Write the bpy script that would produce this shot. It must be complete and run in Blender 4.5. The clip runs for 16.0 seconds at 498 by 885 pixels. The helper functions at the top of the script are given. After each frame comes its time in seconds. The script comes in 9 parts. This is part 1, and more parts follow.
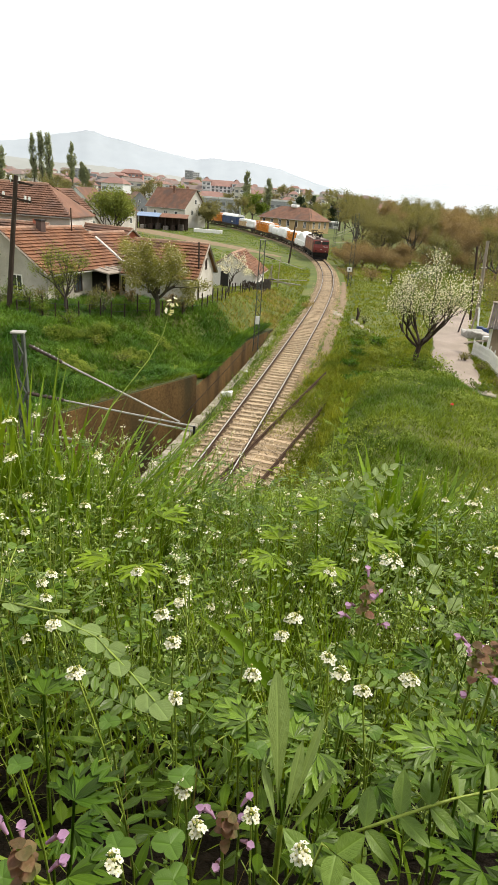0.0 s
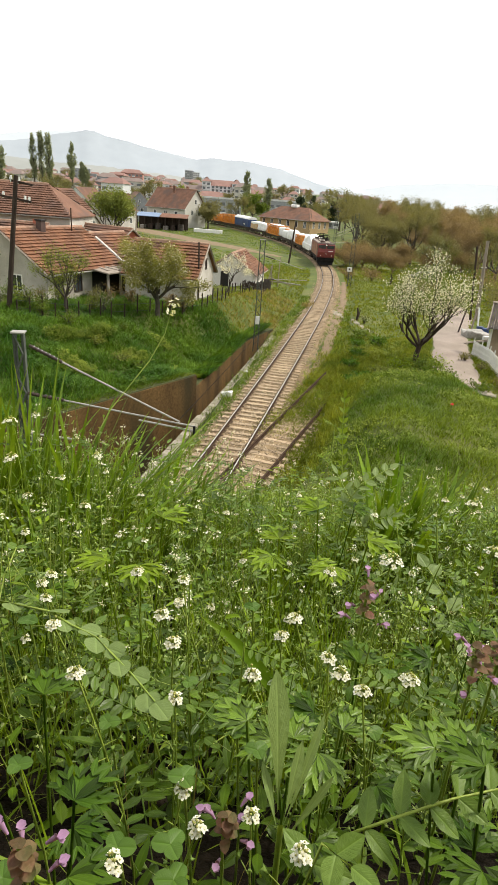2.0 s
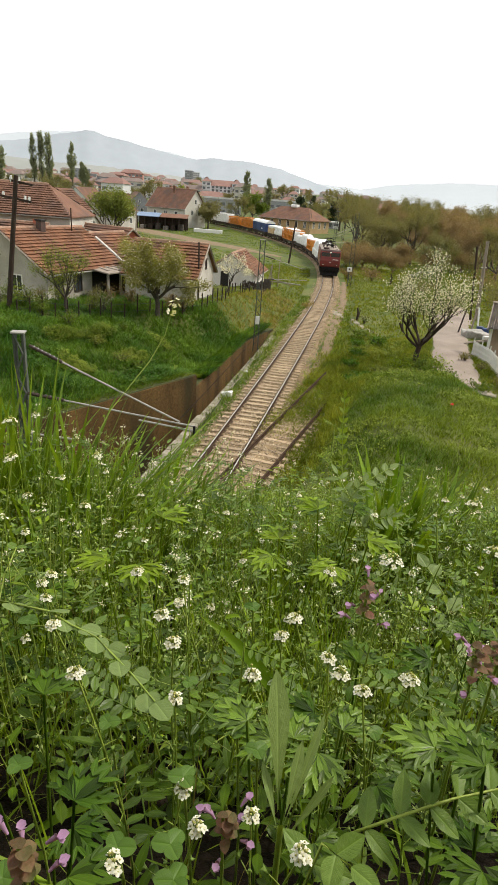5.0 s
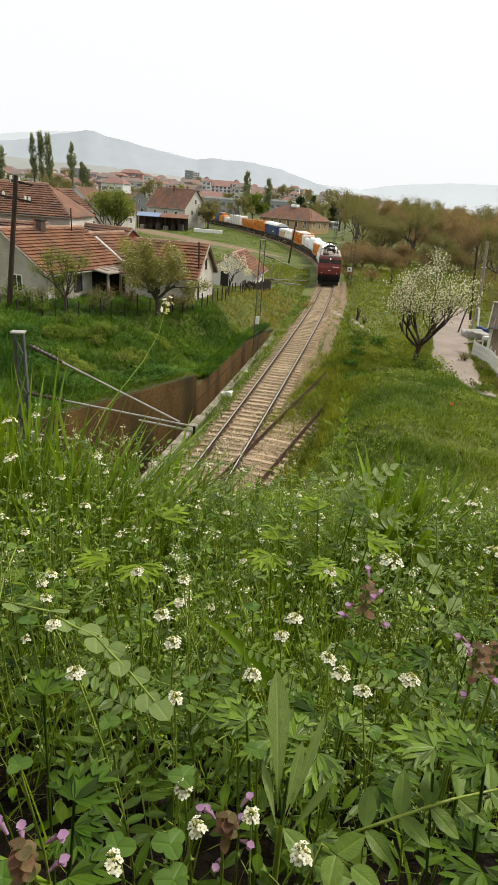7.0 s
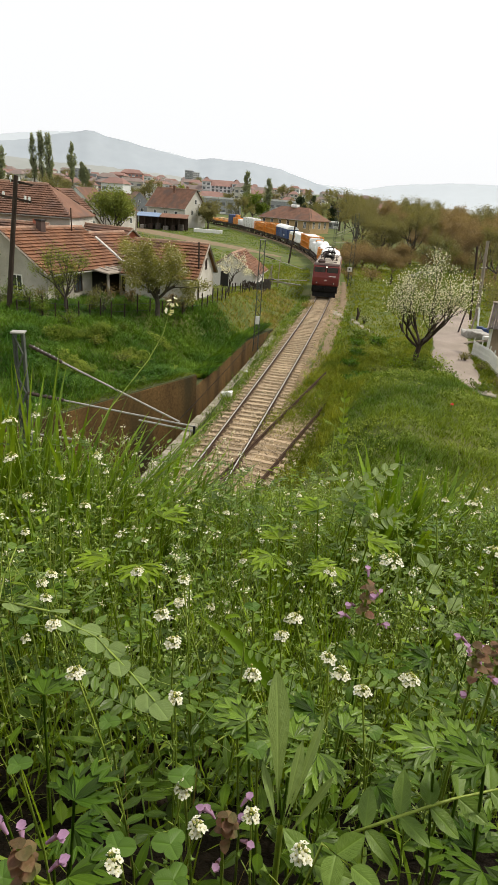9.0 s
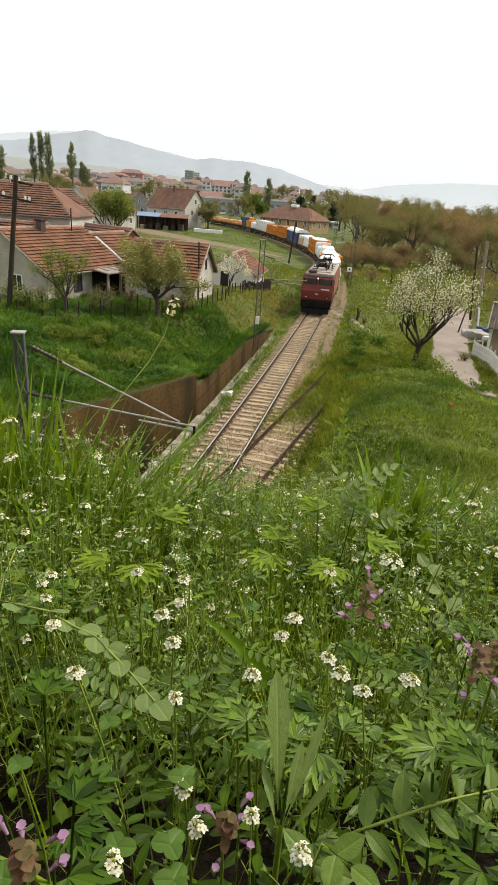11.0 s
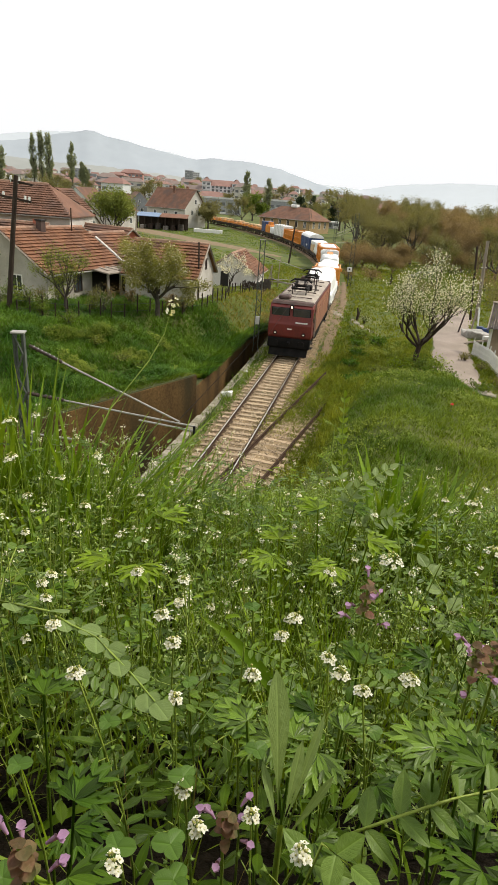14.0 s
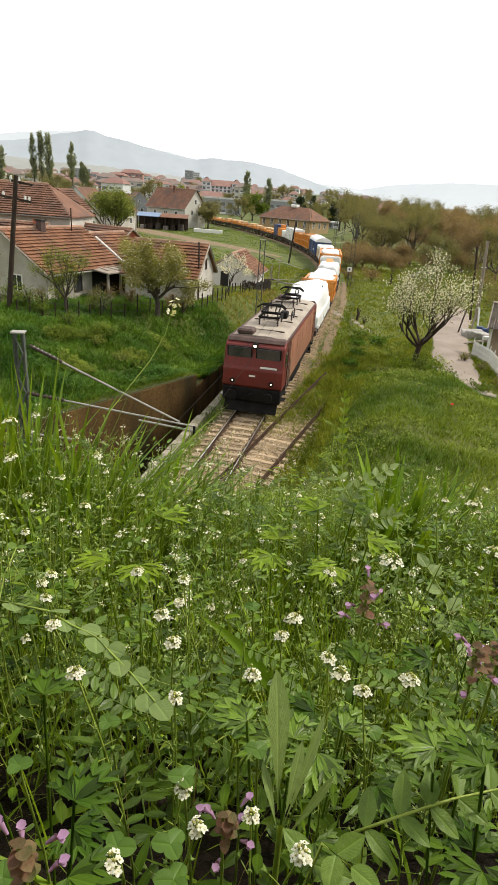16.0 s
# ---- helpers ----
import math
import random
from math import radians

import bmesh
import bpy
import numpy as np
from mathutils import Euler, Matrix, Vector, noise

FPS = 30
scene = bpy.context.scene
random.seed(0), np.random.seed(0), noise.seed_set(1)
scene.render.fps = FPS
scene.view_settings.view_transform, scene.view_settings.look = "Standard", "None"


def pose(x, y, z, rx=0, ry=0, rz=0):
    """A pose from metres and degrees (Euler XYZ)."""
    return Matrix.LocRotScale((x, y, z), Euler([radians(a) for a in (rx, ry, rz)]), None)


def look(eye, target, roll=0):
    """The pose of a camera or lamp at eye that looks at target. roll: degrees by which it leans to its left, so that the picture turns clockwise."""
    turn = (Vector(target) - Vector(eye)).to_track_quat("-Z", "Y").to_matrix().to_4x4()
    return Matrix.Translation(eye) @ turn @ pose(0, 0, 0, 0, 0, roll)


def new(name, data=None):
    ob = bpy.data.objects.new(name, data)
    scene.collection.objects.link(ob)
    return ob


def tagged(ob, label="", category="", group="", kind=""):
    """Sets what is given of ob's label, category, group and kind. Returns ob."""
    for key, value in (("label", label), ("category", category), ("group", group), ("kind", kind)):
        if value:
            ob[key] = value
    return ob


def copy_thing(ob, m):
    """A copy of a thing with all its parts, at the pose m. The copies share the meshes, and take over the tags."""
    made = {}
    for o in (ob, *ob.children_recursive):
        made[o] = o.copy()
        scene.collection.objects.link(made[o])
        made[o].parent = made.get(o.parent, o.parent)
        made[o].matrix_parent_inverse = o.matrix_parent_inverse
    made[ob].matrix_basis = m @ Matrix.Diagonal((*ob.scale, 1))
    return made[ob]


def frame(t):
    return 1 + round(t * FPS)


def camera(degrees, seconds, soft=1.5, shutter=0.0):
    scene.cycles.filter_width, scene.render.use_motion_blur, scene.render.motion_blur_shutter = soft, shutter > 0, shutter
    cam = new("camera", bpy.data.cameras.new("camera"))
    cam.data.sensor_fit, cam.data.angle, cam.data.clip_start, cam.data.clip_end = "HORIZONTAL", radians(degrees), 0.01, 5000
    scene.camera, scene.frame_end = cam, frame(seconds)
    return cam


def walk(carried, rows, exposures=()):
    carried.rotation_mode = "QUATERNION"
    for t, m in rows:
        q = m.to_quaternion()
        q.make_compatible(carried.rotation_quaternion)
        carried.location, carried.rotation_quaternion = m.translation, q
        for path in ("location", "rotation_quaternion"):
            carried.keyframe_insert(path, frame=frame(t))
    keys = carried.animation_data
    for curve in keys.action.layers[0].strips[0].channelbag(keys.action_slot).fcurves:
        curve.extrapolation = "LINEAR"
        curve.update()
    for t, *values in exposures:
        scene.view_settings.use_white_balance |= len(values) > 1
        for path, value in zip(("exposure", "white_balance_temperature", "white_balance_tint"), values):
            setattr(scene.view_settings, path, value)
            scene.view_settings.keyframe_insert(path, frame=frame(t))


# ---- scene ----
# ---------------------------------------------------------------- camera
EYE = Vector((0.0, 0.0, 9.77))
PITCH = radians(22.49)
cam = camera(45.96, 16.0, soft=1.1)
CAM_POSE = look(EYE, EYE + Vector((0, math.cos(PITCH), -math.sin(PITCH))), roll=4.2)
# the phone darkens its picture a little in the first seconds
walk(cam, [(0.0, CAM_POSE), (16.0, CAM_POSE)], exposures=[(0.0, -0.17), (2.0, -0.25), (4.0, -0.40), (7.0, -0.54), (12.5, -0.51), (14.5, -0.51), (16.0, -0.42)])

# ---------------------------------------------------------------- sky and sun: a bright, thin overcast
SUN_EL, SUN_ROT = radians(52), radians(70)
world = bpy.data.worlds.new("overcast_sky")
scene.world = world
world.use_nodes = True
wt = world.node_tree
wt.nodes.clear()
sky = wt.nodes.new("ShaderNodeTexSky")
sky.sky_type = "NISHITA"
sky.sun_disc = False
sky.sun_elevation, sky.sun_rotation = SUN_EL, SUN_ROT
sky.dust_density, sky.air_density = 6.0, 1.5
grey = wt.nodes.new("ShaderNodeHueSaturation")
grey.inputs["Saturation"].default_value = 0.12
cloud = wt.nodes.new("ShaderNodeMix")
cloud.data_type = "RGBA"
cloud.inputs["Factor"].default_value = 0.85
# cloud cover is brightest overhead and thins to the horizon
where = wt.nodes.new("ShaderNodeTexCoord")
split = wt.nodes.new("ShaderNodeSeparateXYZ")
wt.links.new(where.outputs["Generated"], split.inputs["Vector"])
rise = wt.nodes.new("ShaderNodeMapRange")
rise.inputs["From Min"].default_value, rise.inputs["From Max"].default_value = 0.0, 0.9
rise.inputs["To Min"].default_value, rise.inputs["To Max"].default_value = 16.5, 16.5
wt.links.new(split.outputs["Z"], rise.inputs["Value"])
veil = wt.nodes.new("ShaderNodeVectorMath")
veil.operation = "SCALE"
veil.inputs[0].default_value = (0.992, 1.0, 1.008)
wt.links.new(rise.outputs["Result"], veil.inputs["Scale"])
wt.links.new(veil.outputs["Vector"], cloud.inputs["B"])
bg = wt.nodes.new("ShaderNodeBackground")
bg.inputs["Strength"].default_value = 0.10
wo = wt.nodes.new("ShaderNodeOutputWorld")
wt.links.new(sky.outputs["Color"], grey.inputs["Color"])
wt.links.new(grey.outputs["Color"], cloud.inputs["A"])
wt.links.new(cloud.outputs["Result"], bg.inputs["Color"])
wt.links.new(bg.outputs["Background"], wo.inputs["Surface"])

sun = new("sun", bpy.data.lights.new("sun", "SUN"))
sun.data.energy, sun.data.angle, sun.data.color = 5.0, radians(10), (1.0, 0.93, 0.80)
SUN_DIR = Vector((math.sin(SUN_ROT) * math.cos(SUN_EL), math.cos(SUN_ROT) * math.cos(SUN_EL), math.sin(SUN_EL)))
sun.matrix_world = look(SUN_DIR * 60, (0, 0, 0))

# ---------------------------------------------------------------- materials
def mat(name, a, b, scale=3.0, rough=0.8, metal=0.0, fine=None, bump=0.25, spread=0.0, streak=None, sub=0.0, spec=0.4, island=False, grime=None, grain=0.34, veins=0.0):
    """A procedural surface: two colours by a coarse noise, a finer grain over it, and relief.
    spread: brightness change from piece to piece; streak: stretches the coarse noise along z; grime: a third, stain colour."""
    m = bpy.data.materials.new(name)
    m.use_nodes = True
    nt = m.node_tree
    n, l = nt.nodes, nt.links
    bsdf = n["Principled BSDF"]
    tc = n.new("ShaderNodeTexCoord")
    mp = n.new("ShaderNodeMapping")
    l.new(tc.outputs["Object"], mp.inputs["Vector"])
    if streak:
        mp.inputs["Scale"].default_value = streak
    n1 = n.new("ShaderNodeTexNoise")
    n1.inputs["Scale"].default_value, n1.inputs["Detail"].default_value = scale, 5
    l.new(mp.outputs["Vector"], n1.inputs["Vector"])
    cr = n.new("ShaderNodeValToRGB")
    cr.color_ramp.elements[0].position, cr.color_ramp.elements[1].position = 0.32, 0.68
    cr.color_ramp.elements[0].color, cr.color_ramp.elements[1].color = (*a, 1), (*b, 1)
    l.new(n1.outputs["Fac"], cr.inputs["Fac"])
    n2 = n.new("ShaderNodeTexNoise")
    n2.inputs["Scale"].default_value, n2.inputs["Detail"].default_value = fine or scale * 9, 4
    l.new(tc.outputs["Object"], n2.inputs["Vector"])
    mr = n.new("ShaderNodeMapRange")
    mr.inputs["To Min"].default_value, mr.inputs["To Max"].default_value = 1 - grain, 1 + grain
    l.new(n2.outputs["Fac"], mr.inputs["Value"])
    mul = n.new("ShaderNodeVectorMath")
    mul.operation = "SCALE"
    l.new(cr.outputs["Color"], mul.inputs[0])
    l.new(mr.outputs["Result"], mul.inputs["Scale"])
    col = mul.outputs["Vector"]
    if grime:
        n3 = n.new("ShaderNodeTexNoise")
        n3.inputs["Scale"].default_value, n3.inputs["Detail"].default_value = scale * 0.45, 6
        l.new(mp.outputs["Vector"], n3.inputs["Vector"])
        g = n.new("ShaderNodeMapRange")
        g.inputs["From Min"].default_value, g.inputs["From Max"].default_value = 0.5, 0.66
        l.new(n3.outputs["Fac"], g.inputs["Value"])
        mx = n.new("ShaderNodeMix")
        mx.data_type = "RGBA"
        l.new(g.outputs["Result"], mx.inputs["Factor"])
        l.new(col, mx.inputs["A"])
        mx.inputs["B"].default_value = (*grime, 1)
        col = mx.outputs["Result"]
    if spread:
        if island:
            src = n.new("ShaderNodeNewGeometry").outputs["Random Per Island"]
        else:
            src = n.new("ShaderNodeObjectInfo").outputs["Random"]
        m2 = n.new("ShaderNodeMapRange")
        m2.inputs["To Min"].default_value, m2.inputs["To Max"].default_value = 1 - spread, 1 + spread
        l.new(src, m2.inputs["Value"])
        s2 = n.new("ShaderNodeVectorMath")
        s2.operation = "SCALE"
        l.new(col, s2.inputs[0])
        l.new(m2.outputs["Result"], s2.inputs["Scale"])
        col = s2.outputs["Vector"]
    relief = n2.outputs["Fac"]
    if veins:
        # a pale midrib and fine side veins that run up from it
        at = n.new("ShaderNodeAttribute")
        at.attribute_name = "leaf_place"
        sp = n.new("ShaderNodeSeparateXYZ")
        l.new(at.outputs["Vector"], sp.inputs["Vector"])
        rib = n.new("ShaderNodeMath")
        rib.operation = "POWER"
        l.new(sp.outputs["X"], rib.inputs[0])
        rib.inputs[1].default_value = 9.0
        slant = n.new("ShaderNodeMath")
        slant.operation = "MULTIPLY_ADD"
        l.new(sp.outputs["X"], slant.inputs[0])
        slant.inputs[1].default_value = 0.30
        l.new(sp.outputs["Y"], slant.inputs[2])
        wave = n.new("ShaderNodeMath")
        wave.operation = "PINGPONG"
        l.new(slant.outputs["Value"], wave.inputs[0])
        wave.inputs[1].default_value = 0.06
        thin = n.new("ShaderNodeMapRange")
        thin.inputs["From Min"].default_value, thin.inputs["From Max"].default_value = 0.045, 0.06
        thin.inputs["To Max"].default_value = 0.35
        l.new(wave.outputs["Value"], thin.inputs["Value"])
        on = n.new("ShaderNodeMath")
        on.operation = "GREATER_THAN"
        l.new(sp.outputs["X"], on.inputs[0])
        on.inputs[1].default_value = 0.005
        side = n.new("ShaderNodeMath")
        side.operation = "MULTIPLY"
        l.new(thin.outputs["Result"], side.inputs[0])
        l.new(on.outputs["Value"], side.inputs[1])
        both = n.new("ShaderNodeMath")
        both.operation = "MAXIMUM"
        l.new(rib.outputs["Value"], both.inputs[0])
        l.new(side.outputs["Value"], both.inputs[1])
        lift = n.new("ShaderNodeMath")
        lift.operation = "MULTIPLY_ADD"
        l.new(both.outputs["Value"], lift.inputs[0])
        lift.inputs[1].default_value, lift.inputs[2].default_value = veins, 1.0
        sv = n.new("ShaderNodeVectorMath")
        sv.operation = "SCALE"
        l.new(col, sv.inputs[0])
        l.new(lift.outputs["Value"], sv.inputs["Scale"])
        col = sv.outputs["Vector"]
        low = n.new("ShaderNodeMath")
        low.operation = "MULTIPLY_ADD"
        l.new(both.outputs["Value"], low.inputs[0])
        low.inputs[1].default_value = -1.0
        l.new(n2.outputs["Fac"], low.inputs[2])
        relief = low.outputs["Value"]
    l.new(col, bsdf.inputs["Base Color"])
    bsdf.inputs["Roughness"].default_value, bsdf.inputs["Metallic"].default_value = rough, metal
    bsdf.inputs["Specular IOR Level"].default_value = spec
    if bump:
        bp = n.new("ShaderNodeBump")
        bp.inputs["Strength"].default_value, bp.inputs["Distance"].default_value = bump, (0.004 if veins else 0.02)
        l.new(relief, bp.inputs["Height"])
        l.new(bp.outputs["Normal"], bsdf.inputs["Normal"])
    if sub:
        # thin leaves let light through
        tr = n.new("ShaderNodeBsdfTranslucent")
        warm = n.new("ShaderNodeVectorMath")
        warm.operation = "MULTIPLY"
        warm.inputs[1].default_value = (1.35, 1.2, 0.45)
        l.new(col, warm.inputs[0])
        l.new(warm.outputs["Vector"], tr.inputs["Color"])
        ms = n.new("ShaderNodeMixShader")
        ms.inputs["Fac"].default_value = sub
        l.new(bsdf.outputs["BSDF"], ms.inputs[1])
        l.new(tr.outputs["BSDF"], ms.inputs[2])
        l.new(ms.outputs["Shader"], n["Material Output"].inputs["Surface"])
    return m


def glow(name, c, e):
    m = bpy.data.materials.new(name)
    m.use_nodes = True
    b = m.node_tree.nodes["Principled BSDF"]
    b.inputs["Base Color"].default_value = (*c, 1)
    b.inputs["Emission Color"].default_value = (*c, 1)
    b.inputs["Emission Strength"].default_value = e
    return m


M_GROUND = mat("meadow_soil_and_turf", (0.048, 0.072, 0.010), (0.105, 0.125, 0.018), 0.35, 0.95, fine=9, bump=0.6, grime=(0.115, 0.12, 0.03))
M_BALLAST = mat("ballast_stone", (0.24, 0.175, 0.105), (0.44, 0.345, 0.225), 2.0, 0.9, fine=26, bump=1.0, spread=0.5, island=True)
M_BED = mat("gritty_brown_ballast", (0.125, 0.083, 0.040), (0.31, 0.222, 0.122), 1.1, 0.95, fine=34, bump=1.0, grain=0.75, grime=(0.13, 0.105, 0.055))
M_RAIL = mat("rusty_rail_steel", (0.036, 0.021, 0.013), (0.065, 0.038, 0.024), 6, 0.85, 0.0, spec=0.12)
M_RAILTOP = mat("polished_rail_head", (0.52, 0.48, 0.44), (0.68, 0.64, 0.59), 8, 0.34, 0.85, bump=0.05)
M_SLEEPER = mat("weathered_sleeper_wood", (0.255, 0.182, 0.112), (0.40, 0.308, 0.20), 3, 0.9, fine=40, bump=0.5, spread=0.25)
M_CONC = mat("weathered_concrete", (0.235, 0.205, 0.152), (0.36, 0.32, 0.25), 2.2, 0.9, fine=30, bump=0.5, grime=(0.125, 0.12, 0.065))
M_WALL = mat("rust_stained_concrete", (0.060, 0.036, 0.014), (0.150, 0.088, 0.030), 0.7, 0.9, fine=9, bump=0.6, streak=(1, 1, 0.30), grime=(0.036, 0.032, 0.014), grain=0.7, spec=0.2)
M_WALL_TOP = mat("mossy_wall_coping", (0.045, 0.055, 0.018), (0.085, 0.09, 0.03), 3, 0.9, bump=0.5)
M_PLASTER = mat("white_lime_plaster", (0.46, 0.43, 0.38), (0.56, 0.53, 0.48), 0.8, 0.9, fine=22, bump=0.25, grime=(0.36, 0.33, 0.28))
M_PLASTER_GREY = mat("grey_plaster", (0.30, 0.28, 0.25), (0.40, 0.37, 0.33), 0.9, 0.9, fine=20, bump=0.3, grime=(0.33, 0.29, 0.25))
M_PLASTER_RED = mat("red_painted_plaster", (0.34, 0.10, 0.06), (0.42, 0.14, 0.08), 1.2, 0.9, fine=20)
M_TILE = mat("weathered_red_clay_tile", (0.145, 0.062, 0.030), (0.235, 0.108, 0.055), 0.9, 0.85, fine=20, bump=0.4, spread=0.16, island=True, grime=(0.12, 0.066, 0.045))
M_TILE_B = mat("browned_clay_tile", (0.125, 0.060, 0.036), (0.185, 0.092, 0.058), 0.8, 0.88, fine=16, bump=0.4, spread=0.14, island=True, grime=(0.10, 0.062, 0.048))
M_RIDGE = mat("pale_ridge_tile", (0.26, 0.15, 0.10), (0.36, 0.23, 0.16), 2.5, 0.85, spread=0.2, island=True)
M_WOOD = mat("old_dark_timber", (0.030, 0.021, 0.016), (0.062, 0.044, 0.034), 2, 0.85, fine=30, streak=(4, 4, 0.5), bump=0.5, spec=0.2)
M_WOOD_PALE = mat("silvered_board", (0.20, 0.165, 0.13), (0.32, 0.27, 0.22), 2, 0.85, fine=30, streak=(4, 4, 0.5), bump=0.4)
# near-black that paints the unlit inside of openings; chimney caps share it
M_DARK = mat("dim_interior", (0.02, 0.018, 0.016), (0.035, 0.03, 0.027), 2, 0.9)
M_GLASSD = mat("window_glass", (0.03, 0.035, 0.04), (0.05, 0.055, 0.06), 1, 0.12, spec=0.6, bump=0)
M_WHITE = mat("white_paint", (0.70, 0.69, 0.66), (0.80, 0.79, 0.76), 3, 0.55, bump=0.1)
M_GALV = mat("galvanised_steel", (0.29, 0.275, 0.245), (0.40, 0.385, 0.35), 5, 0.6, 0.2, bump=0.1)
M_STEEL_GREY = mat("grey_mast_paint", (0.050, 0.058, 0.048), (0.095, 0.105, 0.088), 4, 0.8, 0.0, bump=0.2)
M_BLACK = mat("black_grease_and_dust", (0.006, 0.006, 0.006), (0.016, 0.014, 0.013), 2.5, 0.85, bump=0.2, spec=0.15)
M_PORC = mat("white_porcelain", (0.74, 0.73, 0.70), (0.82, 0.81, 0.78), 6, 0.25, bump=0)
M_BROWNPORC = mat("dark_brown_porcelain", (0.03, 0.018, 0.014), (0.05, 0.03, 0.022), 6, 0.3, bump=0)
M_ROAD = mat("worn_pale_asphalt", (0.235, 0.19, 0.155), (0.30, 0.245, 0.205), 0.6, 0.92, fine=24, bump=0.35, grime=(0.23, 0.19, 0.15))
M_DIRT = mat("tilled_brown_soil", (0.165, 0.115, 0.066), (0.225, 0.16, 0.095), 1.2, 0.95, fine=12, bump=0.8)

# ---------------------------------------------------------------- building helpers
def mesh_of(name, verts, faces, material, smooth=False):
    me = bpy.data.meshes.new(name)
    me.from_pydata(verts, [], faces)
    me.materials.append(material)
    if smooth:
        me.polygons.foreach_set("use_smooth", [True] * len(me.polygons))
    me.update()
    return me


def part(name, bm, material, parent=None, label="", smooth=False, mats=()):
    """Links a bmesh as ONE mesh object, under a thing or a part when given."""
    me = bpy.data.meshes.new(name)
    bm.to_mesh(me)
    bm.free()
    me.materials.append(material)
    for m in mats:
        me.materials.append(m)
    if smooth:
        me.polygons.foreach_set("use_smooth", [True] * len(me.polygons))
    ob = new(name, me)
    if parent is not None:
        ob.parent = parent
    if label:
        ob["label"] = label
    return ob


def share(name, me, parent, m=None, label=""):
    ob = new(name, me)
    ob.parent = parent
    if m is not None:
        ob.matrix_basis = m
    if label:
        ob["label"] = label
    return ob


def thing(name, m, label, category, group="", kind=""):
    ob = new(name)
    ob.empty_display_size = 0.2
    ob.matrix_basis = m
    return tagged(ob, label, category, group, kind)


def add_box(bm, x0, y0, z0, x1, y1, z1, bevel=0.0, m=None):
    c = Matrix.Translation(((x0 + x1) / 2, (y0 + y1) / 2, (z0 + z1) / 2)) @ Matrix.Diagonal((abs(x1 - x0), abs(y1 - y0), abs(z1 - z0), 1))
    r = bmesh.ops.create_cube(bm, size=1, matrix=c)
    vs = r["verts"]
    if bevel:
        es = list({e for v in vs for e in v.link_edges})
        out = bmesh.ops.bevel(bm, geom=es, offset=bevel, segments=1, affect="EDGES", profile=0.5)
        vs = list({v for f in out["faces"] for v in f.verts} | {v for v in vs if v.is_valid})
    if m is not None:
        bmesh.ops.transform(bm, matrix=m, verts=[v for v in vs if v.is_valid])
    return vs


def box(x0, y0, z0, x1, y1, z1, bevel=0.0, m=None):
    bm = bmesh.new()
    add_box(bm, x0, y0, z0, x1, y1, z1, bevel, m)
    return bm


def add_rod(bm, a, b, r0, r1=None, n=6):
    a, b = Vector(a), Vector(b)
    d = b - a
    m = Matrix.Translation((a + b) / 2) @ d.to_track_quat("Z", "Y").to_matrix().to_4x4()
    return bmesh.ops.create_cone(bm, cap_ends=True, segments=n, radius1=r0, radius2=r0 if r1 is None else r1, depth=d.length, matrix=m)["verts"]


def rod(a, b, r0, r1=None, n=6):
    bm = bmesh.new()
    add_rod(bm, a, b, r0, r1, n)
    return bm


def add_prism(bm, pts, m, depth):
    """A plate: the outline pts (x, y) raised by depth along z, then moved by m."""
    lo = [bm.verts.new(m @ Vector((x, y, 0))) for x, y in pts]
    hi = [bm.verts.new(m @ Vector((x, y, depth))) for x, y in pts]
    bm.faces.new(lo[::-1])
    bm.faces.new(hi)
    k = len(pts)
    for i in range(k):
        bm.faces.new((lo[i], lo[(i + 1) % k], hi[(i + 1) % k], hi[i]))


def ease(a, b, v):
    t = np.clip((np.asarray(v, float) - a) / (b - a), 0, 1)
    return t * t * (3 - 2 * t)


# ---------------------------------------------------------------- the line of the track
BEND_S = (0, 30, 60, 90, 120, 160, 250, 420)
BEND_K = (-0.00063, -0.00026, -0.00261, -0.00423, -0.00456, -0.00508, -0.00505, -0.00505)
DS = 0.5
S = np.arange(0, 400, DS)
_k = np.interp(S, BEND_S, BEND_K)
HEAD = 0.1952 + np.concatenate([[0], np.cumsum((_k[1:] + _k[:-1]) / 2 * DS)])
_hm = (HEAD[1:] + HEAD[:-1]) / 2
LX = -2.6455 + np.concatenate([[0], np.cumsum(np.sin(_hm) * DS)])
LY = 14 + np.concatenate([[0], np.cumsum(np.cos(_hm) * DS)])
# straight on under the bank on which the camera stands
_b = np.arange(-24, 0, DS)
S, HEAD = np.concatenate([_b, S]), np.concatenate([np.full(len(_b), HEAD[0]), HEAD])
LX, LY = np.concatenate([LX[0] + _b * math.sin(HEAD[0]), LX]), np.concatenate([LY[0] + _b * math.cos(HEAD[0]), LY])


def on_line(s, u=0.0):
    """Place and heading at s metres along the track and u metres to its right."""
    x, y, h = np.interp(s, S, LX), np.interp(s, S, LY), np.interp(s, S, HEAD)
    return x + u * math.cos(h), y - u * math.sin(h), h


def line_z(s):
    """The line climbs a little once it is past the bend."""
    return float(np.interp(s, [130, 160, 190, 220, 300, 420], [0, 0.3, 0.8, 1.1, 1.5, 1.9]))


